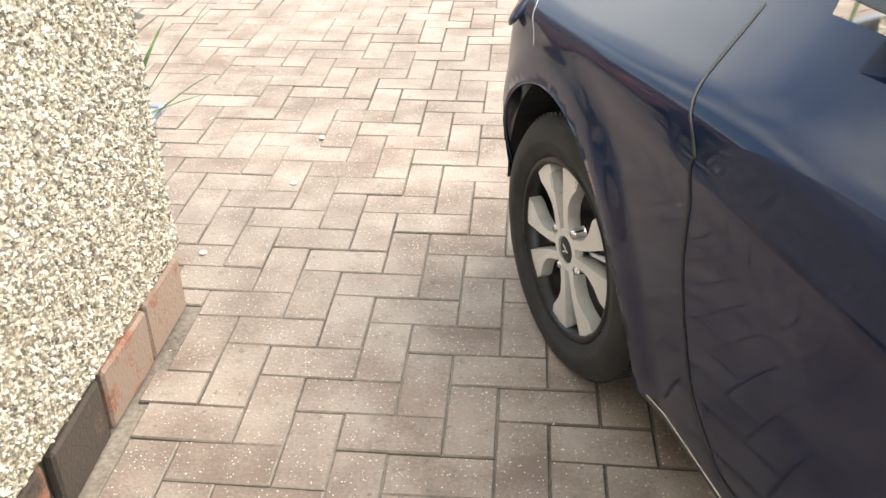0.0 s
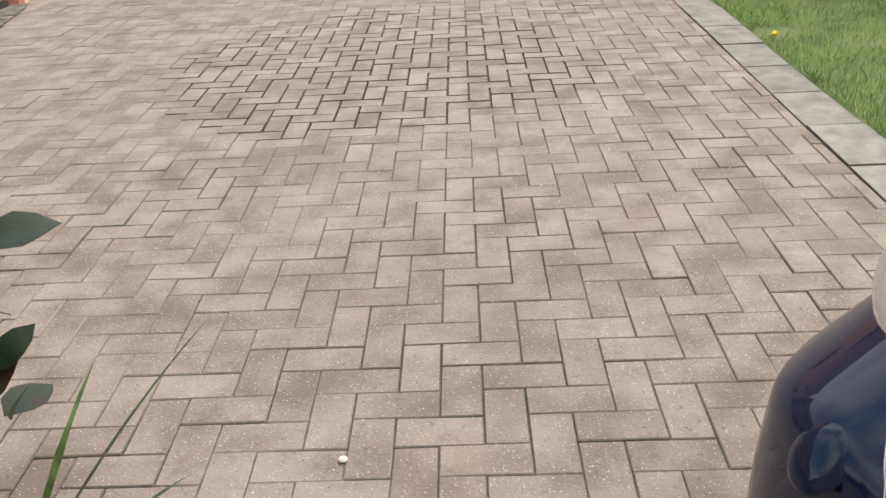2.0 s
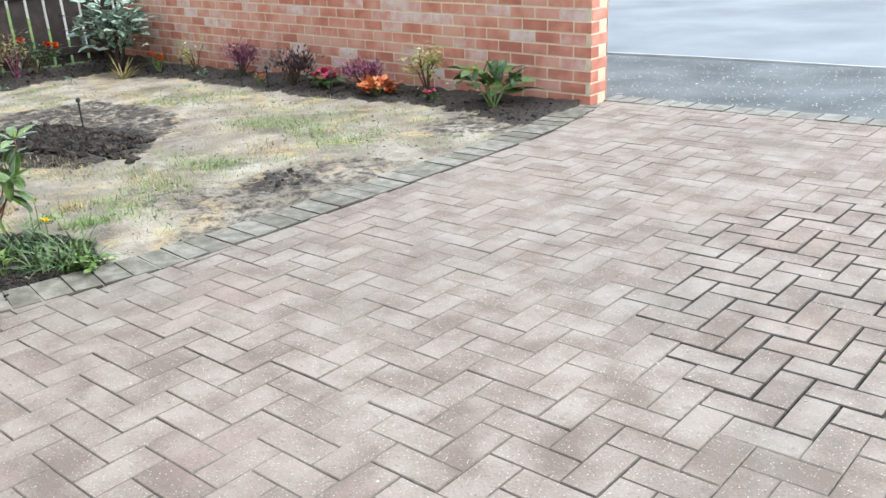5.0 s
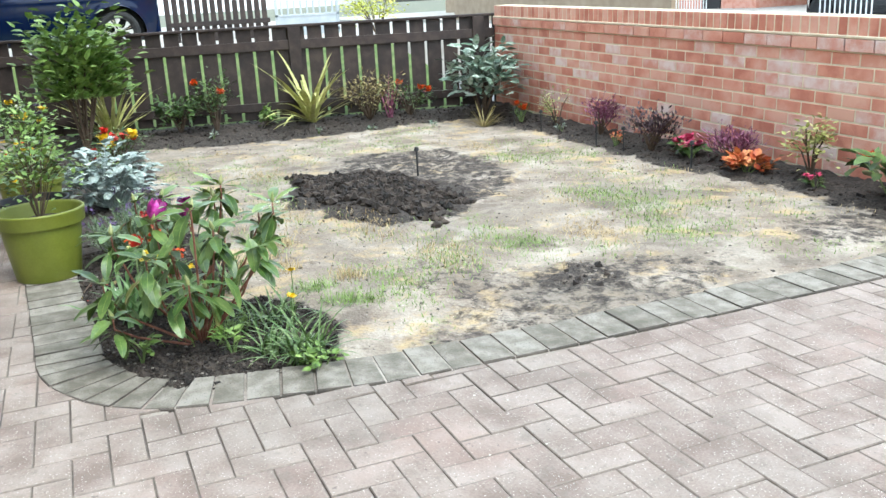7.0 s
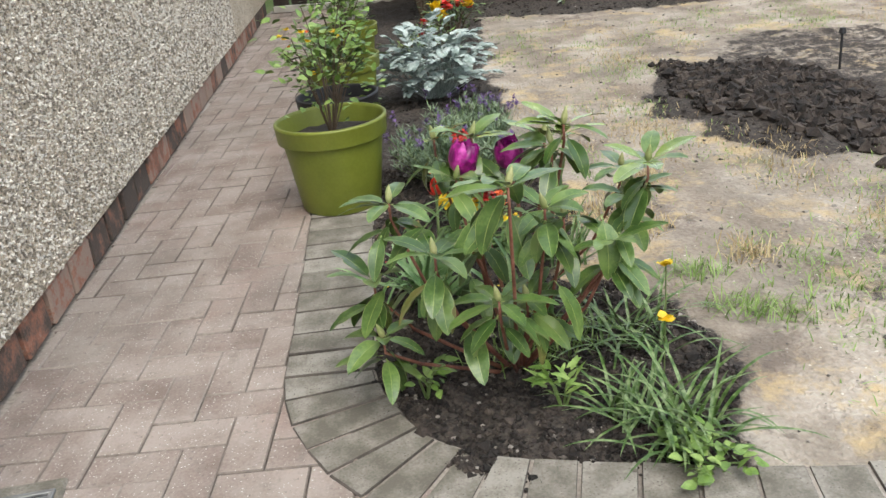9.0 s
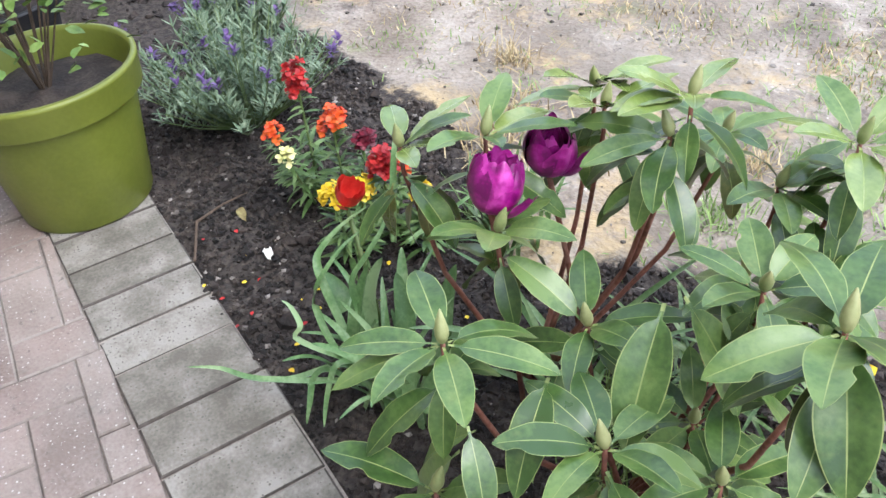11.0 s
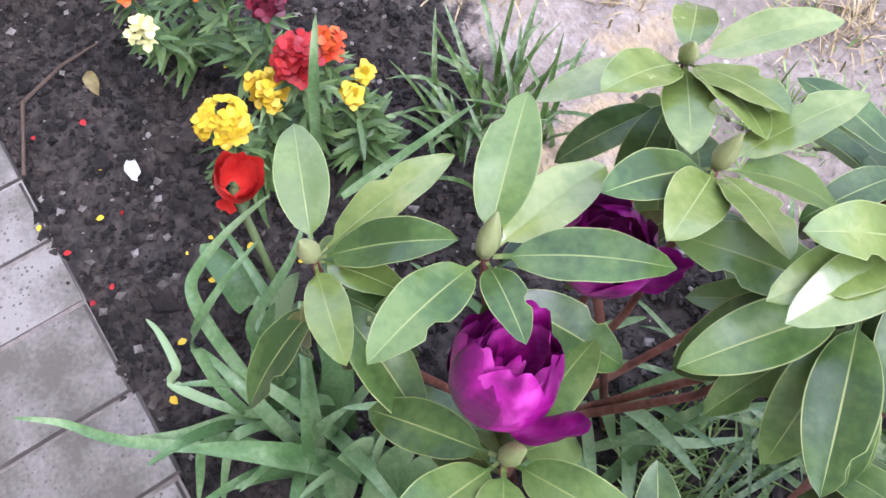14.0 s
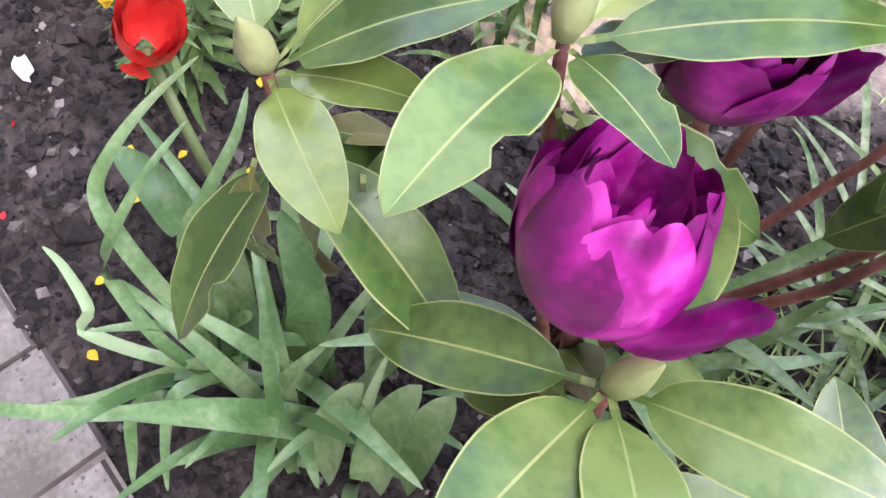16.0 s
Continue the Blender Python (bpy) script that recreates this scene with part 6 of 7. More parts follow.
# ---- loose soil, stones, litter and grass ----
def soil_bits():
    rng = random.Random(2)
    def in_soil(r, x0, x1, y0, y1):
        for _ in range(60):
            x, y = r.uniform(x0, x1), r.uniform(y0, y1)
            if garden_mask(x, y) > 0.73 and not covered(x, y):
                return (x, y, garden_height(x, y) + 0.002)
        return (x0, y1, -0.1)
    vs, fs = lumps(26000, lambda r: in_soil(r, -4.9, -2.55, 4.4, 5.7), lambda r: 0.002 + 0.011 * r.random() ** 3, 0.85, 3)
    tagged(obj("soil_crumbs", vs, fs, CLOD), "dark crumbly soil of the flower bed", "soil", kind="stuff")
    vs, fs = lumps(5000, lambda r: in_soil(r, -10, -2.7, 4.6, 9.0), lambda r: 0.006 + 0.02 * r.random() ** 3, 0.75, 4)
    tagged(obj("soil_crumbs", vs, fs, CLOD), "dark crumbly soil of the borders", "soil", kind="stuff")
    def heap(r):
        a, q = r.uniform(0, math.tau), r.random() ** 0.5
        q *= 1 + 0.45 * noise.noise((math.cos(a) * 2.2, math.sin(a) * 2.2, 3)) + 0.25 * noise.noise((math.cos(a) * 7, math.sin(a) * 7, 5))
        x, y = -5.45 + 0.8 * q * math.cos(a) + 0.3 * q * math.sin(a), 6.42 + 0.42 * q * math.sin(a)
        return (x, y, garden_height(x, y) + 0.01)
    vs, fs = lumps(4200, heap, lambda r: 0.006 + 0.036 * r.random() ** 3, 0.9, 5)
    tagged(obj("dug_clods", vs, fs, CLOD), "rough dark clods of freshly dug soil", "soil", kind="stuff")
    vs, fs = lumps(1100, lambda r: (lambda p: (p[0], p[1], p[2] + 0.005))(in_soil(r, -4.9, -2.6, 4.4, 5.7)), lambda r: 0.002 + 0.009 * r.random() ** 3, 0.6, 6)
    tagged(obj("bed_pebbles", vs, fs, STONE), "small pale stones lying on the soil", "stones", kind="stuff")
    def anywhere(r):
        x, y = r.uniform(-8.8, -2.7), r.uniform(5.0, 8.6)
        return (x, y, garden_height(x, y) + 0.002)
    vs, fs = lumps(2200, anywhere, lambda r: 0.003 + 0.011 * r.random() ** 4, 0.6, 7)
    tagged(obj("lawn_pebbles", vs, fs, STONE), "pale grit and stones on the bare lawn", "stones", kind="stuff")
STONE = mat("pale_stone", [(0.06, 0.05, 0.042), (0.13, 0.11, 0.092), (0.28, 0.25, 0.215)], 0.85, 20, 0.2, 150, rnd=0.9, island=True)
soil_bits()


def clod(x, y, r, seed):
    bm = bmesh.new()
    bmesh.ops.create_icosphere(bm, subdivisions=3, radius=r)
    for v in bm.verts:
        v.co *= 1 + 0.35 * noise.noise(v.co * (2.2 / r) * 0.5 + Vector((seed, 0, 0)))
        v.co.z *= 0.7
    o = part("clod", bm, SOIL, None)
    o.location = (x, y, garden_height(x, y) + r * 0.4)
    tagged(o, "single lump of dark soil on the lawn", "clod")
clod(-4.34, 6.47, 0.035, 1)


def grass_patches():
    rng = random.Random(12)
    g, s = Mesh(), Mesh()
    def blade(m, x, y, ln):
        a = rng.uniform(0, math.tau)
        pts = arc((x, y, garden_height(x, y) - 0.003), a, ln, rng.uniform(0.3, 1.4), rng.uniform(0.2, 1.4), 3)
        w = rng.uniform(0.0022, 0.0042)
        m.add(*strip(pts, [w, w, w * 0.8, 0.0004], 0.1))
    for k in range(620):
        x, y = rng.uniform(-8.6, -2.75), rng.uniform(5.1, 8.5)
        if garden_mask(x, y) > 0.5 or noise.noise((x * 0.9 + 5, y * 0.9, 0)) < -0.12:
            continue
        for j in range(rng.randint(14, 60)):
            blade(g, x + rng.gauss(0, 0.07), y + rng.gauss(0, 0.07), rng.uniform(0.012, 0.036))
    for k in range(260):
        x, y = rng.uniform(-8.8, -2.75), rng.uniform(5.0, 8.6)
        if garden_mask(x, y) > 0.5 or noise.noise((x * 0.8, y * 0.8 + 9, 4)) < -0.1:
            continue
        for j in range(rng.randint(10, 40)):
            blade(s, x + rng.gauss(0, 0.07), y + rng.gauss(0, 0.07), rng.uniform(0.012, 0.04))
    for x, y in ((-4.12, 5.32), (-4.25, 5.45), (-3.98, 5.5), (-4.5, 5.6), (-3.7, 5.75)):
        for j in range(150):
            blade(s, x + rng.gauss(0, 0.05), y + rng.gauss(0, 0.04), rng.uniform(0.03, 0.08))
    for x, y in ((-4.36, 7.74), (-4.13, 7.79), (-3.88, 6.7), (-3.51, 5.91), (-3.65, 6.27), (-3.53, 7.47), (-6.03, 7.82), (-3.9, 7.6), (-4.6, 7.6)):
        for j in range(420):
            blade(g, x + rng.gauss(0, 0.16), y + rng.gauss(0, 0.1), rng.uniform(0.015, 0.045))
    for x, y in ((-4.52, 6.14), (-3.82, 7.16), (-3.79, 6.29), (-6.57, 5.9), (-6.79, 7.85), (-5.1, 5.75)):
        for j in range(420):
            blade(s, x + rng.gauss(0, 0.17), y + rng.gauss(0, 0.1), rng.uniform(0.015, 0.045))
    for x, y in ((-3.6, 5.55), (-3.3, 5.7), (-3.25, 5.05), (-3.2, 4.97), (-3.28, 5.12), (-3.35, 5.6)):
        for j in range(130):
            blade(g, x + rng.gauss(0, 0.04), y + rng.gauss(0, 0.05), rng.uniform(0.03, 0.08))
    tagged(g.put("lawn_grass", GRASS), "thin tufts of green grass on the worn lawn", "grass", kind="stuff")
    tagged(s.put("dry_grass", STRAW), "dead straw-coloured grass on the worn lawn", "grass", kind="stuff")
grass_patches()


def lawn_east():
    step = 0.06
    xs = [2.57 + i * step for i in range(70)]
    ys = [1.5 + i * step for i in range(131)]
    vs = [(x, y, -0.005 + 0.015 * noise.noise((x * 3, y * 3, 2)) + 0.02 * min(1, max(0, x - 2.6))) for x in xs for y in ys]
    n = len(ys)
    fs = [(i * n + j, (i + 1) * n + j, (i + 1) * n + j + 1, i * n + j + 1) for i in range(len(xs) - 1) for j in range(n - 1)]
    tagged(obj("lawn", vs, fs, TURF, smooth=True), "green lawn beside the drive, worn to soil near the wall", "lawn", kind="structure")
    rng = random.Random(14)
    g = Mesh()
    for k in range(15000):
        x, y = 2.59 + 1.7 * rng.random() ** 1.6, rng.uniform(4.2, 9.25)
        if noise.noise((x * 1.4, y * 1.4, 7)) < -0.05 and y > 7:
            continue
        pts = arc((x, y, 0.0), rng.uniform(0, math.tau), rng.uniform(0.03, 0.075), rng.uniform(0.5, 1.5), rng.uniform(0.2, 1.2), 3)
        w = rng.uniform(0.002, 0.004)
        g.add(*strip(pts, [w, w, w * 0.8, 0.0005], 0.1))
    tagged(g.put("lawn_grass", GRASS), "short green grass beside the drive", "grass", kind="stuff")
    for i, (x, y) in enumerate(((2.82, 8.35), (2.88, 8.3), (2.75, 8.6), (2.62, 6.95))):
        d = tagged(empty("dandelion", x, y, 0), "yellow dandelion in the grass", "flower", "dandelions")
        part("stem", tube_bm([(0, 0, 0), (0, 0, 0.05)], 0.002, 5), STEM, d)
        blossom(d, (0, 0, 0.05), 0.04, P_YELLOW, 14, i)
lawn_east()


def litter():
    """Petals, chips and grit lying about."""
    rng = random.Random(17)
    m = Mesh()
    vs, fs = leaf_shape(0.016, 0.012, 0.2, 0.3, 3, 1.6)
    vs_p, fs_p = vs, fs
    for k in range(26):
        x, y = rng.uniform(-4.15, -3.6), rng.uniform(4.55, 5.0)
        if not covered(x, y):
            m.add(vs, fs, aim((x, y, garden_height(x, y) + 0.008), (rng.uniform(-1, 1), rng.uniform(-1, 1), 0.1)) @ Matrix.Scale(rng.uniform(0.4, 0.9), 4))
    tagged(m.put("fallen_petals", P_YELLOW), "fallen orange-yellow petals on the soil", "petals", kind="stuff")
    vs, fs = lumps(420, lambda r: (r.uniform(-2.2, 2.3), 1.5 + 10 * r.random(), 0.002), lambda r: 0.002 + 0.0035 * r.random() ** 2, 0.35, 9)
    tagged(obj("pale_grit", vs, fs, LITTER), "pale petals and grit scattered on the paving", "litter", kind="stuff")
    vs, fs = lumps(500, lambda r: (r.uniform(-4, 4.5), r.uniform(9.55, 11.3), -0.008), lambda r: 0.004 + 0.008 * r.random() ** 2, 0.3, 10)
    tagged(obj("pale_grit", vs, fs, LITTER), "pale petals scattered on the footway", "litter", kind="stuff")
    for x, y in ((0.43, 2.86), (0.58, 3.27), (0.60, 3.6)):
        bm = bmesh.new()
        bmesh.ops.create_icosphere(bm, subdivisions=2, radius=0.011)
        for v in bm.verts:
            v.co.z *= 0.5
        o = part("pebble", bm, LITTER)
        o.location = (x, y, 0.004)
        tagged(o, "small white pebble on the paving", "pebble", "pebbles on the drive")
    cv, cf = leaf_shape(0.036, 0.02, 0.1, 0.6, 7, 2.2, 0.16, 5)
    o = obj("paper_scrap", cv, cf, LITTER, smooth=True)
    o.location = (-4.03, 4.70, garden_height(-4.0, 4.7) + 0.012)
    tagged(o, "crumpled white scrap on the dark soil", "litter")
    tagged(part("twig", tube_bm([(x, y, garden_height(x, y) + 0.012) for x, y in [(-4.097, 4.559), (-4.213, 4.601), (-4.263, 4.675), (-4.279, 4.74)]], [0.003, 0.0035, 0.003, 0.0015], 6), TWIG), "thin dry bent twig lying on the soil", "twig")
    dv, df = leaf_shape(0.05, 0.022, 0.15, 0.5, 6, 1.0, 0.05)
    o = obj("dead_leaf", dv, df, TANLEAF, smooth=True)
    o.location = (-4.239, 4.703, garden_height(-4.239, 4.703) + 0.014)
    tagged(o, "curled dry brown leaf on the soil", "leaf")
    m = Mesh()
    for k in range(7):
        x, y = rng.uniform(-4.15, -3.75), rng.uniform(4.5, 4.85)
        if not covered(x, y):
            m.add(vs_p, fs_p, aim((x, y, garden_height(x, y) + 0.009), (rng.uniform(-1, 1), rng.uniform(-1, 1), 0.1)) @ Matrix.Scale(rng.uniform(0.4, 0.8), 4))
    tagged(m.put("fallen_petals", P_RED), "fallen dark red petals on the soil", "petals", kind="stuff")
LITTER = mat("pale_litter", [(0.55, 0.52, 0.42), (0.75, 0.72, 0.64)], 0.8, 40, 0.1, 100, rnd=0.5, island=True)
litter()


# ---- beyond the fence and across the road ----
def neighbour():
    vs = [(fence_x(2) - 0.1, 2, -0.02), (fence_x(9) - 0.1, 9, -0.02), (-10.7, 9, 0.42), (-11.6, 2, 0.42), (-12.4, 9, 0.74), (-12.4, 2, 0.74)]
    tagged(obj("bank", vs, [(0, 3, 2, 1), (3, 5, 4, 2)], TURF), "green grass bank beyond the picket fence", "lawn", kind="structure")
    tagged(box("drive_next_door", -34, -12.4, -5, 12, -0.1, 0.745, CONCRETE), "pale concrete drive next door", "driveway", kind="structure")
    f = tagged(empty("fence", -15.6, 6.3, 0.745), "brown slatted fence next door", "fence")
    for k in range(14):
        box("slat", -0.01, 0.01, k * 0.125, k * 0.125 + 0.09, 0.0, 1.0, FENCE, f, 0.003)
    for z in (0.25, 0.75):
        box("rail", 0.011, 0.04, 0, 1.75, z, z + 0.08, FENCE, f, 0.003)
    g = tagged(empty("gate", -15.6, 8.15, 0.745), "pale grey painted metal gate next door", "gate")
    for y0, y1, z0, z1 in ((0, 1.15, 0.0, 0.1), (0, 1.15, 0.32, 0.36), (0, 1.15, 0.9, 0.95), (0, 0.05, 0.05, 1.0), (1.1, 1.15, 0.05, 1.0)):
        box("gate_frame", 0.0, 0.04, y0, y1, z0, z1, GATEGREY, g, 0.004)
    box("panel", 0.01, 0.03, 0.05, 1.1, 0.1, 0.32, GATEGREY, g)
    for k in range(9):
        box("bar", 0.01, 0.03, 0.1 + k * 0.115, 0.13 + k * 0.115, 0.36, 0.9, GATEGREY, g, 0.003)
    shrub("golden_shrub", -13.2, 9.2, 0.742, 0.55, 0.5, 0.75, 700, (0.06, 0.03), GOLD, "bright yellow-green shrub next door", "shrub", 91, stems=12)
    h = tagged(empty("house", -22, 0, 0.745), "cream rendered house next door with a white corner", "house")
    box("wall", -8, 5.2, -4, 3.2, -0.3, 5.2, CREAM, h)
    box("corner_board", 5.2, 5.26, 3.1, 3.22, 0, 5.2, WHITE, h)
    box("roof", -8.3, 5.6, -4.3, 3.6, 5.2, 5.5, ROOF, h)


GATEGREY = mat("gate_grey", [(0.34, 0.38, 0.41), (0.45, 0.49, 0.52)], 0.5, 6, 0.1, 80)
GOLD = green("golden_leaf", (0.4, 0.42, 0.02), (0.55, 0.58, 0.05), (0.68, 0.7, 0.14), 0.5, 0.7)
neighbour()


def street_far():
    tagged(box("forecourts", -60, 60, 19.6, 40, -0.1, 0.34, CONCRETE), "pale concrete forecourts across the road", "forecourt", kind="structure")
    for i, x in enumerate((-46, -31, -16, -1, 14, 29)):
        h = tagged(empty("house", x, 27, 0.34), "brick and tan rendered house across the road", "house", "houses across the road")
        box("wall", -6.2, 6.2, 0, 8, -0.3, 5.2, TAN if i % 2 == 0 else BRICK_J, h)
        bm = bmesh.new()
        a = [bm.verts.new(p) for p in ((-6.6, -0.4, 5.2), (6.6, -0.4, 5.2), (6.6, 8.4, 5.2), (-6.6, 8.4, 5.2), (-6.6, 4, 8.4), (6.6, 4, 8.4))]
        for q in ((0, 1, 5, 4), (2, 3, 4, 5), (0, 4, 3), (1, 2, 5), (0, 3, 2, 1)):
            bm.faces.new([a[k] for k in q])
        part("roof", bm, ROOF, h)
        for wx, wz in ((-4, 0.9), (0.5, 0.9), (-4, 3.3), (0.5, 3.3), (4, 3.3)):
            w = box("window", wx - 0.75, wx + 0.75, -0.04, 0.02, wz, wz + 1.2, WHITE, h, 0.01)
            box("pane", wx - 0.66, wx + 0.66, -0.055, -0.042, wz + 0.09, wz + 1.11, CARGLASS, w)
        box("door", 3.4, 4.4, -0.05, 0.02, 0.0, 2.05, DARK, h, 0.01)
    tw = tagged(box("boundary_wall", -34, -19.7, 19.62, 19.85, 0.3, 1.55, TAN), "tan rendered boundary wall across the road", "wall")
    for x0, n in ((-19.6, 12), (-11.9, 11)):
        r = tagged(empty("railing", x0, 19.7 if n == 12 else 16.9, 0.3 if n == 12 else -0.03), "white painted metal railing across the road", "railing", "white railings")
        for k in range(n):
            part("bar", tube_bm([(k * 0.11, 0, 0), (k * 0.11, 0, 1.0)], 0.012, 6), WHITE, r)
        for z in (0.1, 0.9):
            box("rail", -0.03, n * 0.11 - 0.05, -0.012, 0.012, z, z + 0.03, WHITE, r)


street_far()

# ---- paving ----
UY = 0.105
BX, BY = 0.921, 4.377


def lat_x(u):
    """The courses run a little wider towards the garden."""
    return BX + u * 0.105 if u > -12 else BX - 12 * 0.105 + (u + 12) * 0.1125


drive = tagged(empty("driveway", 0, 4), "driveway of red-brown block paving in herringbone bond", "driveway", kind="structure")


def bedding():
    step = 0.11
    xs = [-10.2 + i * step for i in range(int(12.8 / step) + 1)]
    ys = [-6 + i * step for i in range(int(15.45 / step) + 1)]
    n = len(ys)
    def depth(x, y):
        washed = max(0.0, 1 - math.hypot((x - 0.35) / 1.5, (y - 6.9) / 1.7)) + 0.35 * noise.noise((x * 0.9, y * 0.9, 4))
        return -0.0072 - 0.010 * max(0.0, min(1.0, washed * 1.6))
    pts = [(x, y, depth(x, y)) for x in xs for y in ys]
    fs = []
    for i in range(len(xs) - 1):
        for j in range(n - 1):
            x, y = xs[i] + step / 2, ys[j] + step / 2
            if x > -2.55 or (y < path_line(x) + 0.1 or math.hypot(x + 3.2, y - 5.2) > 0.75 and -3.2 < x and y < 5.2):
                a = i * n + j
                fs.append((a, a + n, a + n + 1, a + 1))
    o = obj("jointing_sand", pts, fs, BEDDING, drive, "sandy mortar joints")
    o.matrix_parent_inverse = drive.matrix_world.inverted()
bedding()


def edge_x(y):
    """The drive side of the garden edging."""
    if y < 4.82:
        return -2.55
    line = ((4.82, -2.555), (5.12, -2.485), (5.5, -2.415), (6.2, -2.38), (7.6, -2.37), (8.4, -2.395), (9.4, -2.56))
    for (y0, x0), (y1, x1) in zip(line, line[1:]):
        if y <= y1:
            return x0 + (x1 - x0) * (y - y0) / (y1 - y0)
    return -2.56


def in_paving(x, y):
    if x > HX and -8 < y < 9.33:
        return x < 2.335
    if x > FX:
        return HY < y < 9.33 and x > edge_x(y)
    if x > -3.2 and y > 4.3:
        return y < 5.6 and math.hypot(x + 3.2, y - 5.2) > 0.78 and (x > -2.7 or y < 4.75)
    return front_y(x) < y < path_line(x) and x > -10.15


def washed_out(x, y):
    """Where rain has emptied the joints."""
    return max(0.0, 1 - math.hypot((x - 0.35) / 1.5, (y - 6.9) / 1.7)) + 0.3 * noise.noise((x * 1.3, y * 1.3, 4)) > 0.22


def paver_verts(x0, x1, y0, y1, z, tilt, g=0.0016):
    c = 0.0031
    vs = []
    for k, zz in ((g, -0.05), (g, -c), (g + c, 0.0)):
        for x, y in ((x0 + k, y0 + k), (x1 - k, y0 + k), (x1 - k, y1 - k), (x0 + k, y1 - k)):
            vs.append((x, y, z + zz + (tilt[0] * (x - x0 - 0.1) + tilt[1] * (y - y0 - 0.1)) * (zz > -0.04)))
    return vs


PFACES = [(0, 1, 5, 4), (1, 2, 6, 5), (2, 3, 7, 6), (3, 0, 4, 7), (4, 5, 9, 8), (5, 6, 10, 9), (6, 7, 11, 10), (7, 4, 8, 11), (8, 9, 10, 11)]


def lay():
    rng = random.Random(11)
    rest_v, rest_f, rest_m, singles = [], [], [], []
    for v in range(-60, 50):
        s = (-1 - v) % 4
        for u0 in range(-112 + s - 4, 16, 4):
            for (ua, ub, va, vb) in ((u0, u0 + 2, v, v + 1), (u0 + 2, u0 + 3, v, v + 2)):
                x0, x1 = lat_x(ua), lat_x(ub)
                y0, y1 = BY + va * UY, BY + vb * UY
                corners = [in_paving(x, y) for x in (x0 + 0.01, x1 - 0.01) for y in (y0 + 0.01, y1 - 0.01)]
                if not any(corners):
                    continue
                if not all(corners):
                    cx = (x0 + x1) / 2
                    if cx > HX:
                        x0, x1, y1 = max(x0, HX + 0.005), min(x1, 2.335), min(y1, 9.33)
                    elif cx > FX:
                        x0, y0, y1 = max(x0, edge_x((y0 + y1) / 2) + 0.003), max(y0, HY + 0.005), min(y1, 9.33)
                    elif y1 < path_line(cx) or cx < -3.2:
                        y0, y1 = max(y0, front_y(cx) - 0.005), min(y1, path_line(cx))
                    if x1 - x0 < 0.025 or y1 - y0 < 0.02:
                        continue
                z = rng.uniform(-0.002, 0.002)
                tilt = (rng.uniform(-0.012, 0.012), rng.uniform(-0.012, 0.012))
                cx, cy = (x0 + x1) / 2, (y0 + y1) / 2
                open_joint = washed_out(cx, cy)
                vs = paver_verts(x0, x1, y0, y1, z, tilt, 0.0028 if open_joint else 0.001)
                if 0.4 < cx < 1.35 and 1.9 < cy < 5.0 and len(singles) < 230 or -3.6 < cx < -2.3 and cy < 5.4 and len(singles) < 310:
                    singles.append((vs, cx, cy))
                else:
                    o = len(rest_v)
                    rest_v += vs
                    rest_f += [tuple(o + i for i in f) for f in PFACES]
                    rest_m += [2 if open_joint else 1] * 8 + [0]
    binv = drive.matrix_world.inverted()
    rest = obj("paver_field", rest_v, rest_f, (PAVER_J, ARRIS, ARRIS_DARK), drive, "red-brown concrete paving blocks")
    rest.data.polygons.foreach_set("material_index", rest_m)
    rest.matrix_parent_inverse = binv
    tagged(rest, kind="stuff")
    for vs, cx, cy in singles:
        b = obj("paver", [(x - cx, y - cy, z) for x, y, z in vs], PFACES, (PAVER, ARRIS), drive)
        b.data.polygons.foreach_set("material_index", [1] * 8 + [0])
        b.location = (cx, cy, 0)
        b.matrix_parent_inverse = binv


lay()


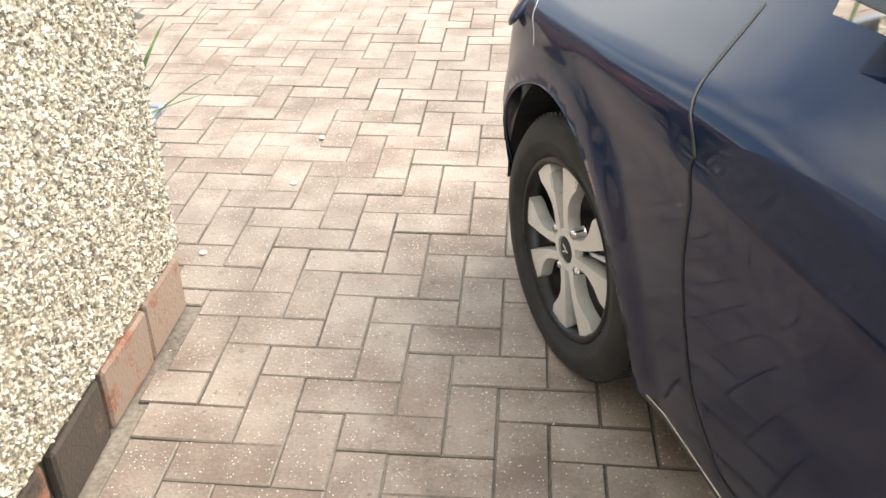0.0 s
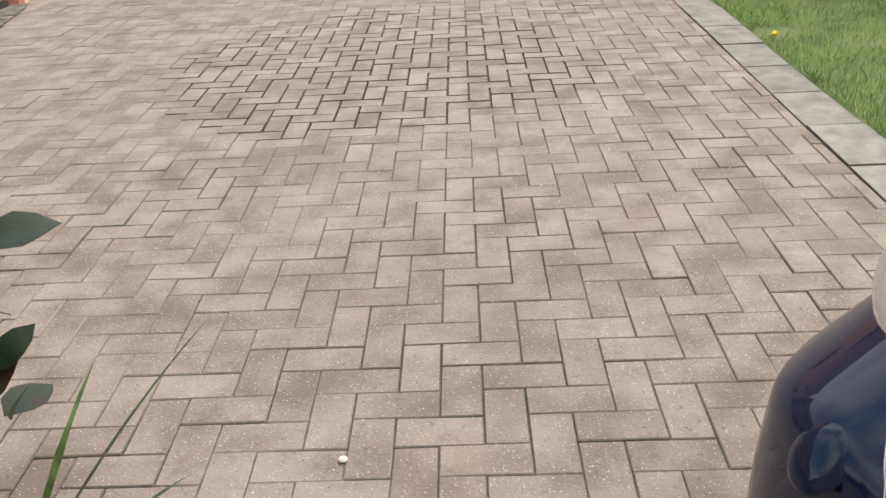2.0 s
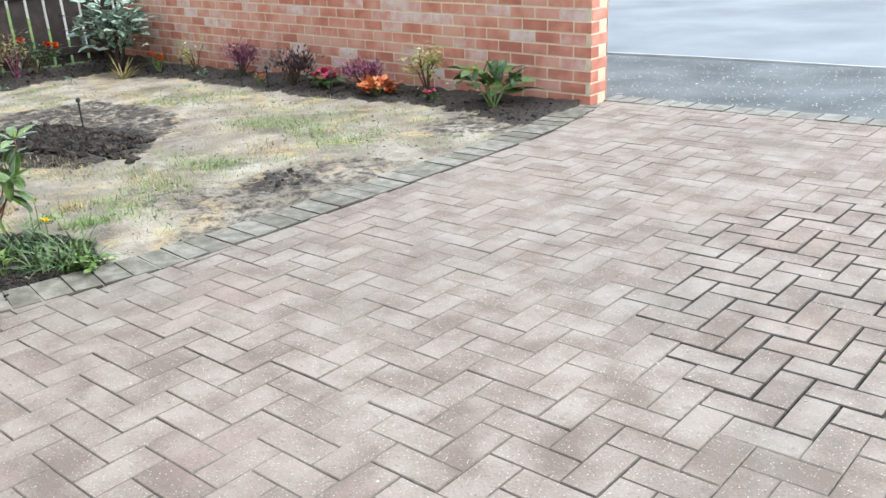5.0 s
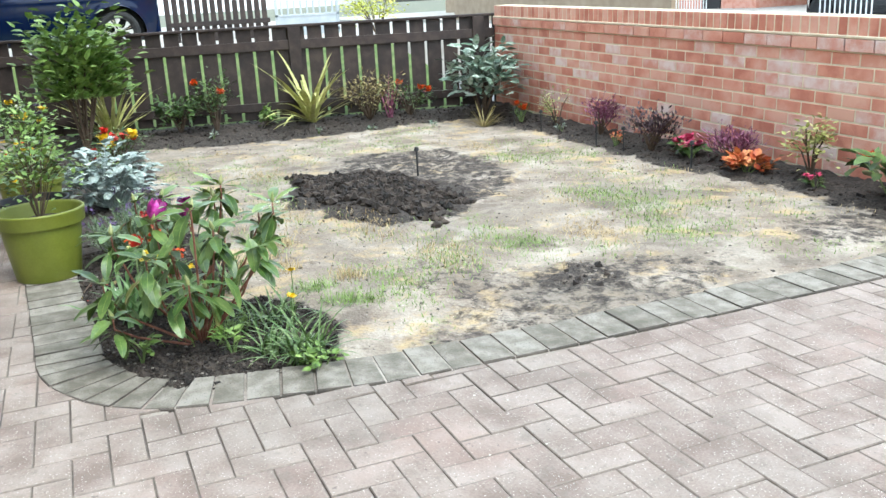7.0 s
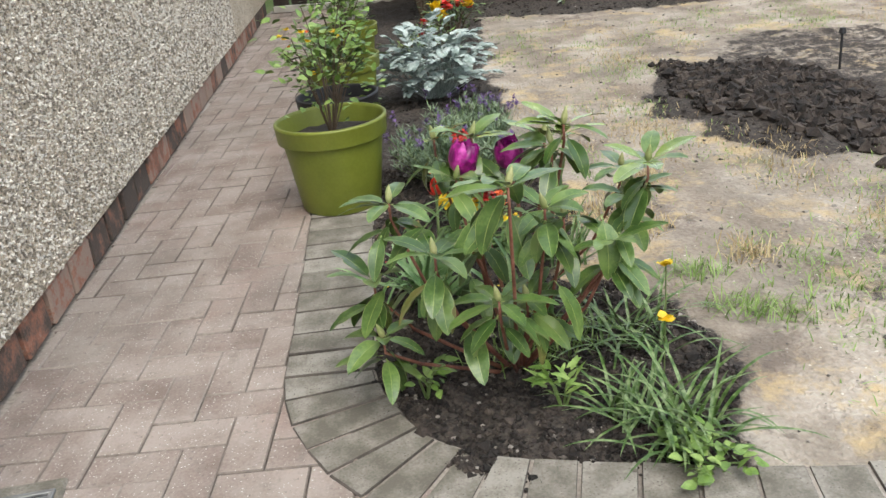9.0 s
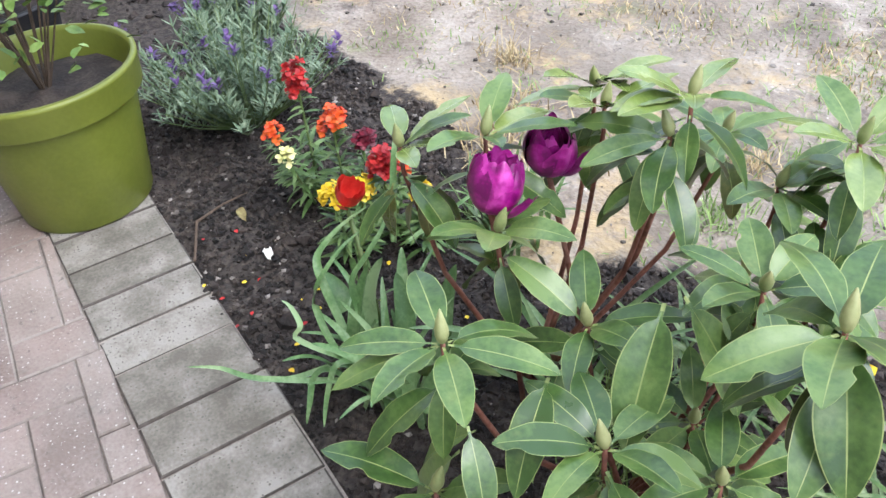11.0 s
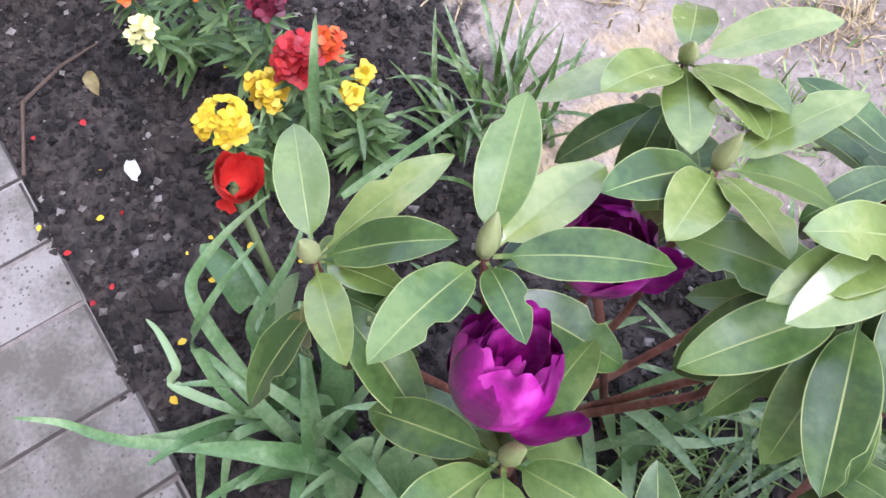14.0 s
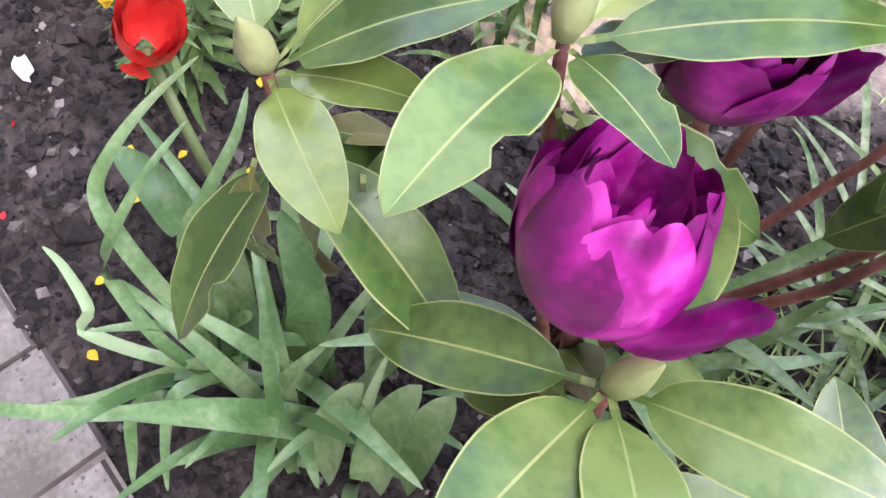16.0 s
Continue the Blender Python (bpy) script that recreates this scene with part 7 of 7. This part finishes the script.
def edging(name, pts, length, pitch, label, z=0.004, side=1, stone=KERB):
    """Grey blocks laid side by side along a line, each reaching to one side of it."""
    e = tagged(empty(name, pts[0][0], pts[0][1]), label, "edging", kind="structure")
    einv = e.matrix_world.inverted()
    dense = []
    n = len(pts)
    for i in range(n - 1):
        p0, p1, p2, p3 = (Vector(pts[max(0, min(n - 1, i + k))]) for k in (-1, 0, 1, 2))
        for k in range(40):
            t = k / 40
            dense.append(0.5 * ((2 * p1) + (p2 - p0) * t + (2 * p0 - 5 * p1 + 4 * p2 - p3) * t * t + (3 * p1 - p0 - 3 * p2 + p3) * t ** 3))
    dense.append(Vector(pts[-1]))
    rng = random.Random(len(name))
    cut, acc = [0], 0.0
    for i in range(1, len(dense)):
        acc += (dense[i] - dense[i - 1]).length
        if acc >= pitch:
            cut.append(i)
            acc = 0.0
    def nrm(i):
        d = (dense[min(i + 1, len(dense) - 1)] - dense[max(i - 1, 0)]).normalized()
        return Vector((-d.y, d.x)) * side
    bed_v, bed_f = [], []
    for a, b in zip(cut, cut[1:]):
        g = 0.0028 + rng.uniform(0, 0.002)
        o0, o1, n0, n1 = dense[a], dense[b], nrm(a), nrm(b)
        d = (o1 - o0).normalized()
        ln = length + rng.uniform(-0.006, 0.006)
        quad = [o0 + d * g, o1 - d * g, o1 - d * g + n1 * ln, o0 + d * g + n0 * ln]
        c = sum(quad, Vector((0, 0))) / 4
        zz = z + rng.uniform(-0.003, 0.003)
        vs = []
        for k, h in ((0.0, -0.06), (0.0, -0.004), (0.0042, 0.0)):
            for q in quad:
                w = q + (c - q).normalized() * k
                vs.append((w.x - c.x, w.y - c.y, zz + h + rng.uniform(-0.0015, 0.0015)))
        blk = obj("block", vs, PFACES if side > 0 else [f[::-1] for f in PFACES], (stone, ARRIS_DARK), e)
        # sides and chamfers take the darker tone, the top keeps the stone
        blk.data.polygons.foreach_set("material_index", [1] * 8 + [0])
        blk.location = (c.x, c.y, 0)
        blk.matrix_parent_inverse = einv
        o = len(bed_v)
        bed_v += [(q.x, q.y, -0.0015) for q in (o0, o1, o1 + n1 * length, o0 + n0 * length)]
        bed_f.append((o, o + 1, o + 2, o + 3))
    bed = obj("mortar_bed", bed_v, bed_f, BEDDING, e, "dark sandy joints")
    bed.matrix_parent_inverse = einv


edging("edging_garden", [(-10.1, path_line(-10.1)), (-6.5, path_line(-6.5)), (-3.6, path_line(-3.6)), (-3.13, 4.375), (-2.88, 4.46), (-2.69, 4.60), (-2.56, 4.82),
                         (-2.49, 5.12), (-2.42, 5.5), (-2.385, 6.2), (-2.375, 7.6), (-2.40, 8.4), (-2.55, 9.25)], 0.24, 0.112,
       "curved edging of weathered grey blocks round the flower bed", side=1)
edging("edging_lawn", [(2.34, -2), (2.34, 4), (2.335, 9.2)], 0.24, 0.42, "flat pale grey block edging beside the grass", side=-1, stone=KERB_PALE)
edging("edging_road", [(-2.62, 9.31), (0, 9.29), (2.42, 9.31)], 0.19, 0.112, "row of pale grey blocks between drive and footway", side=1, stone=KERB_PALE)
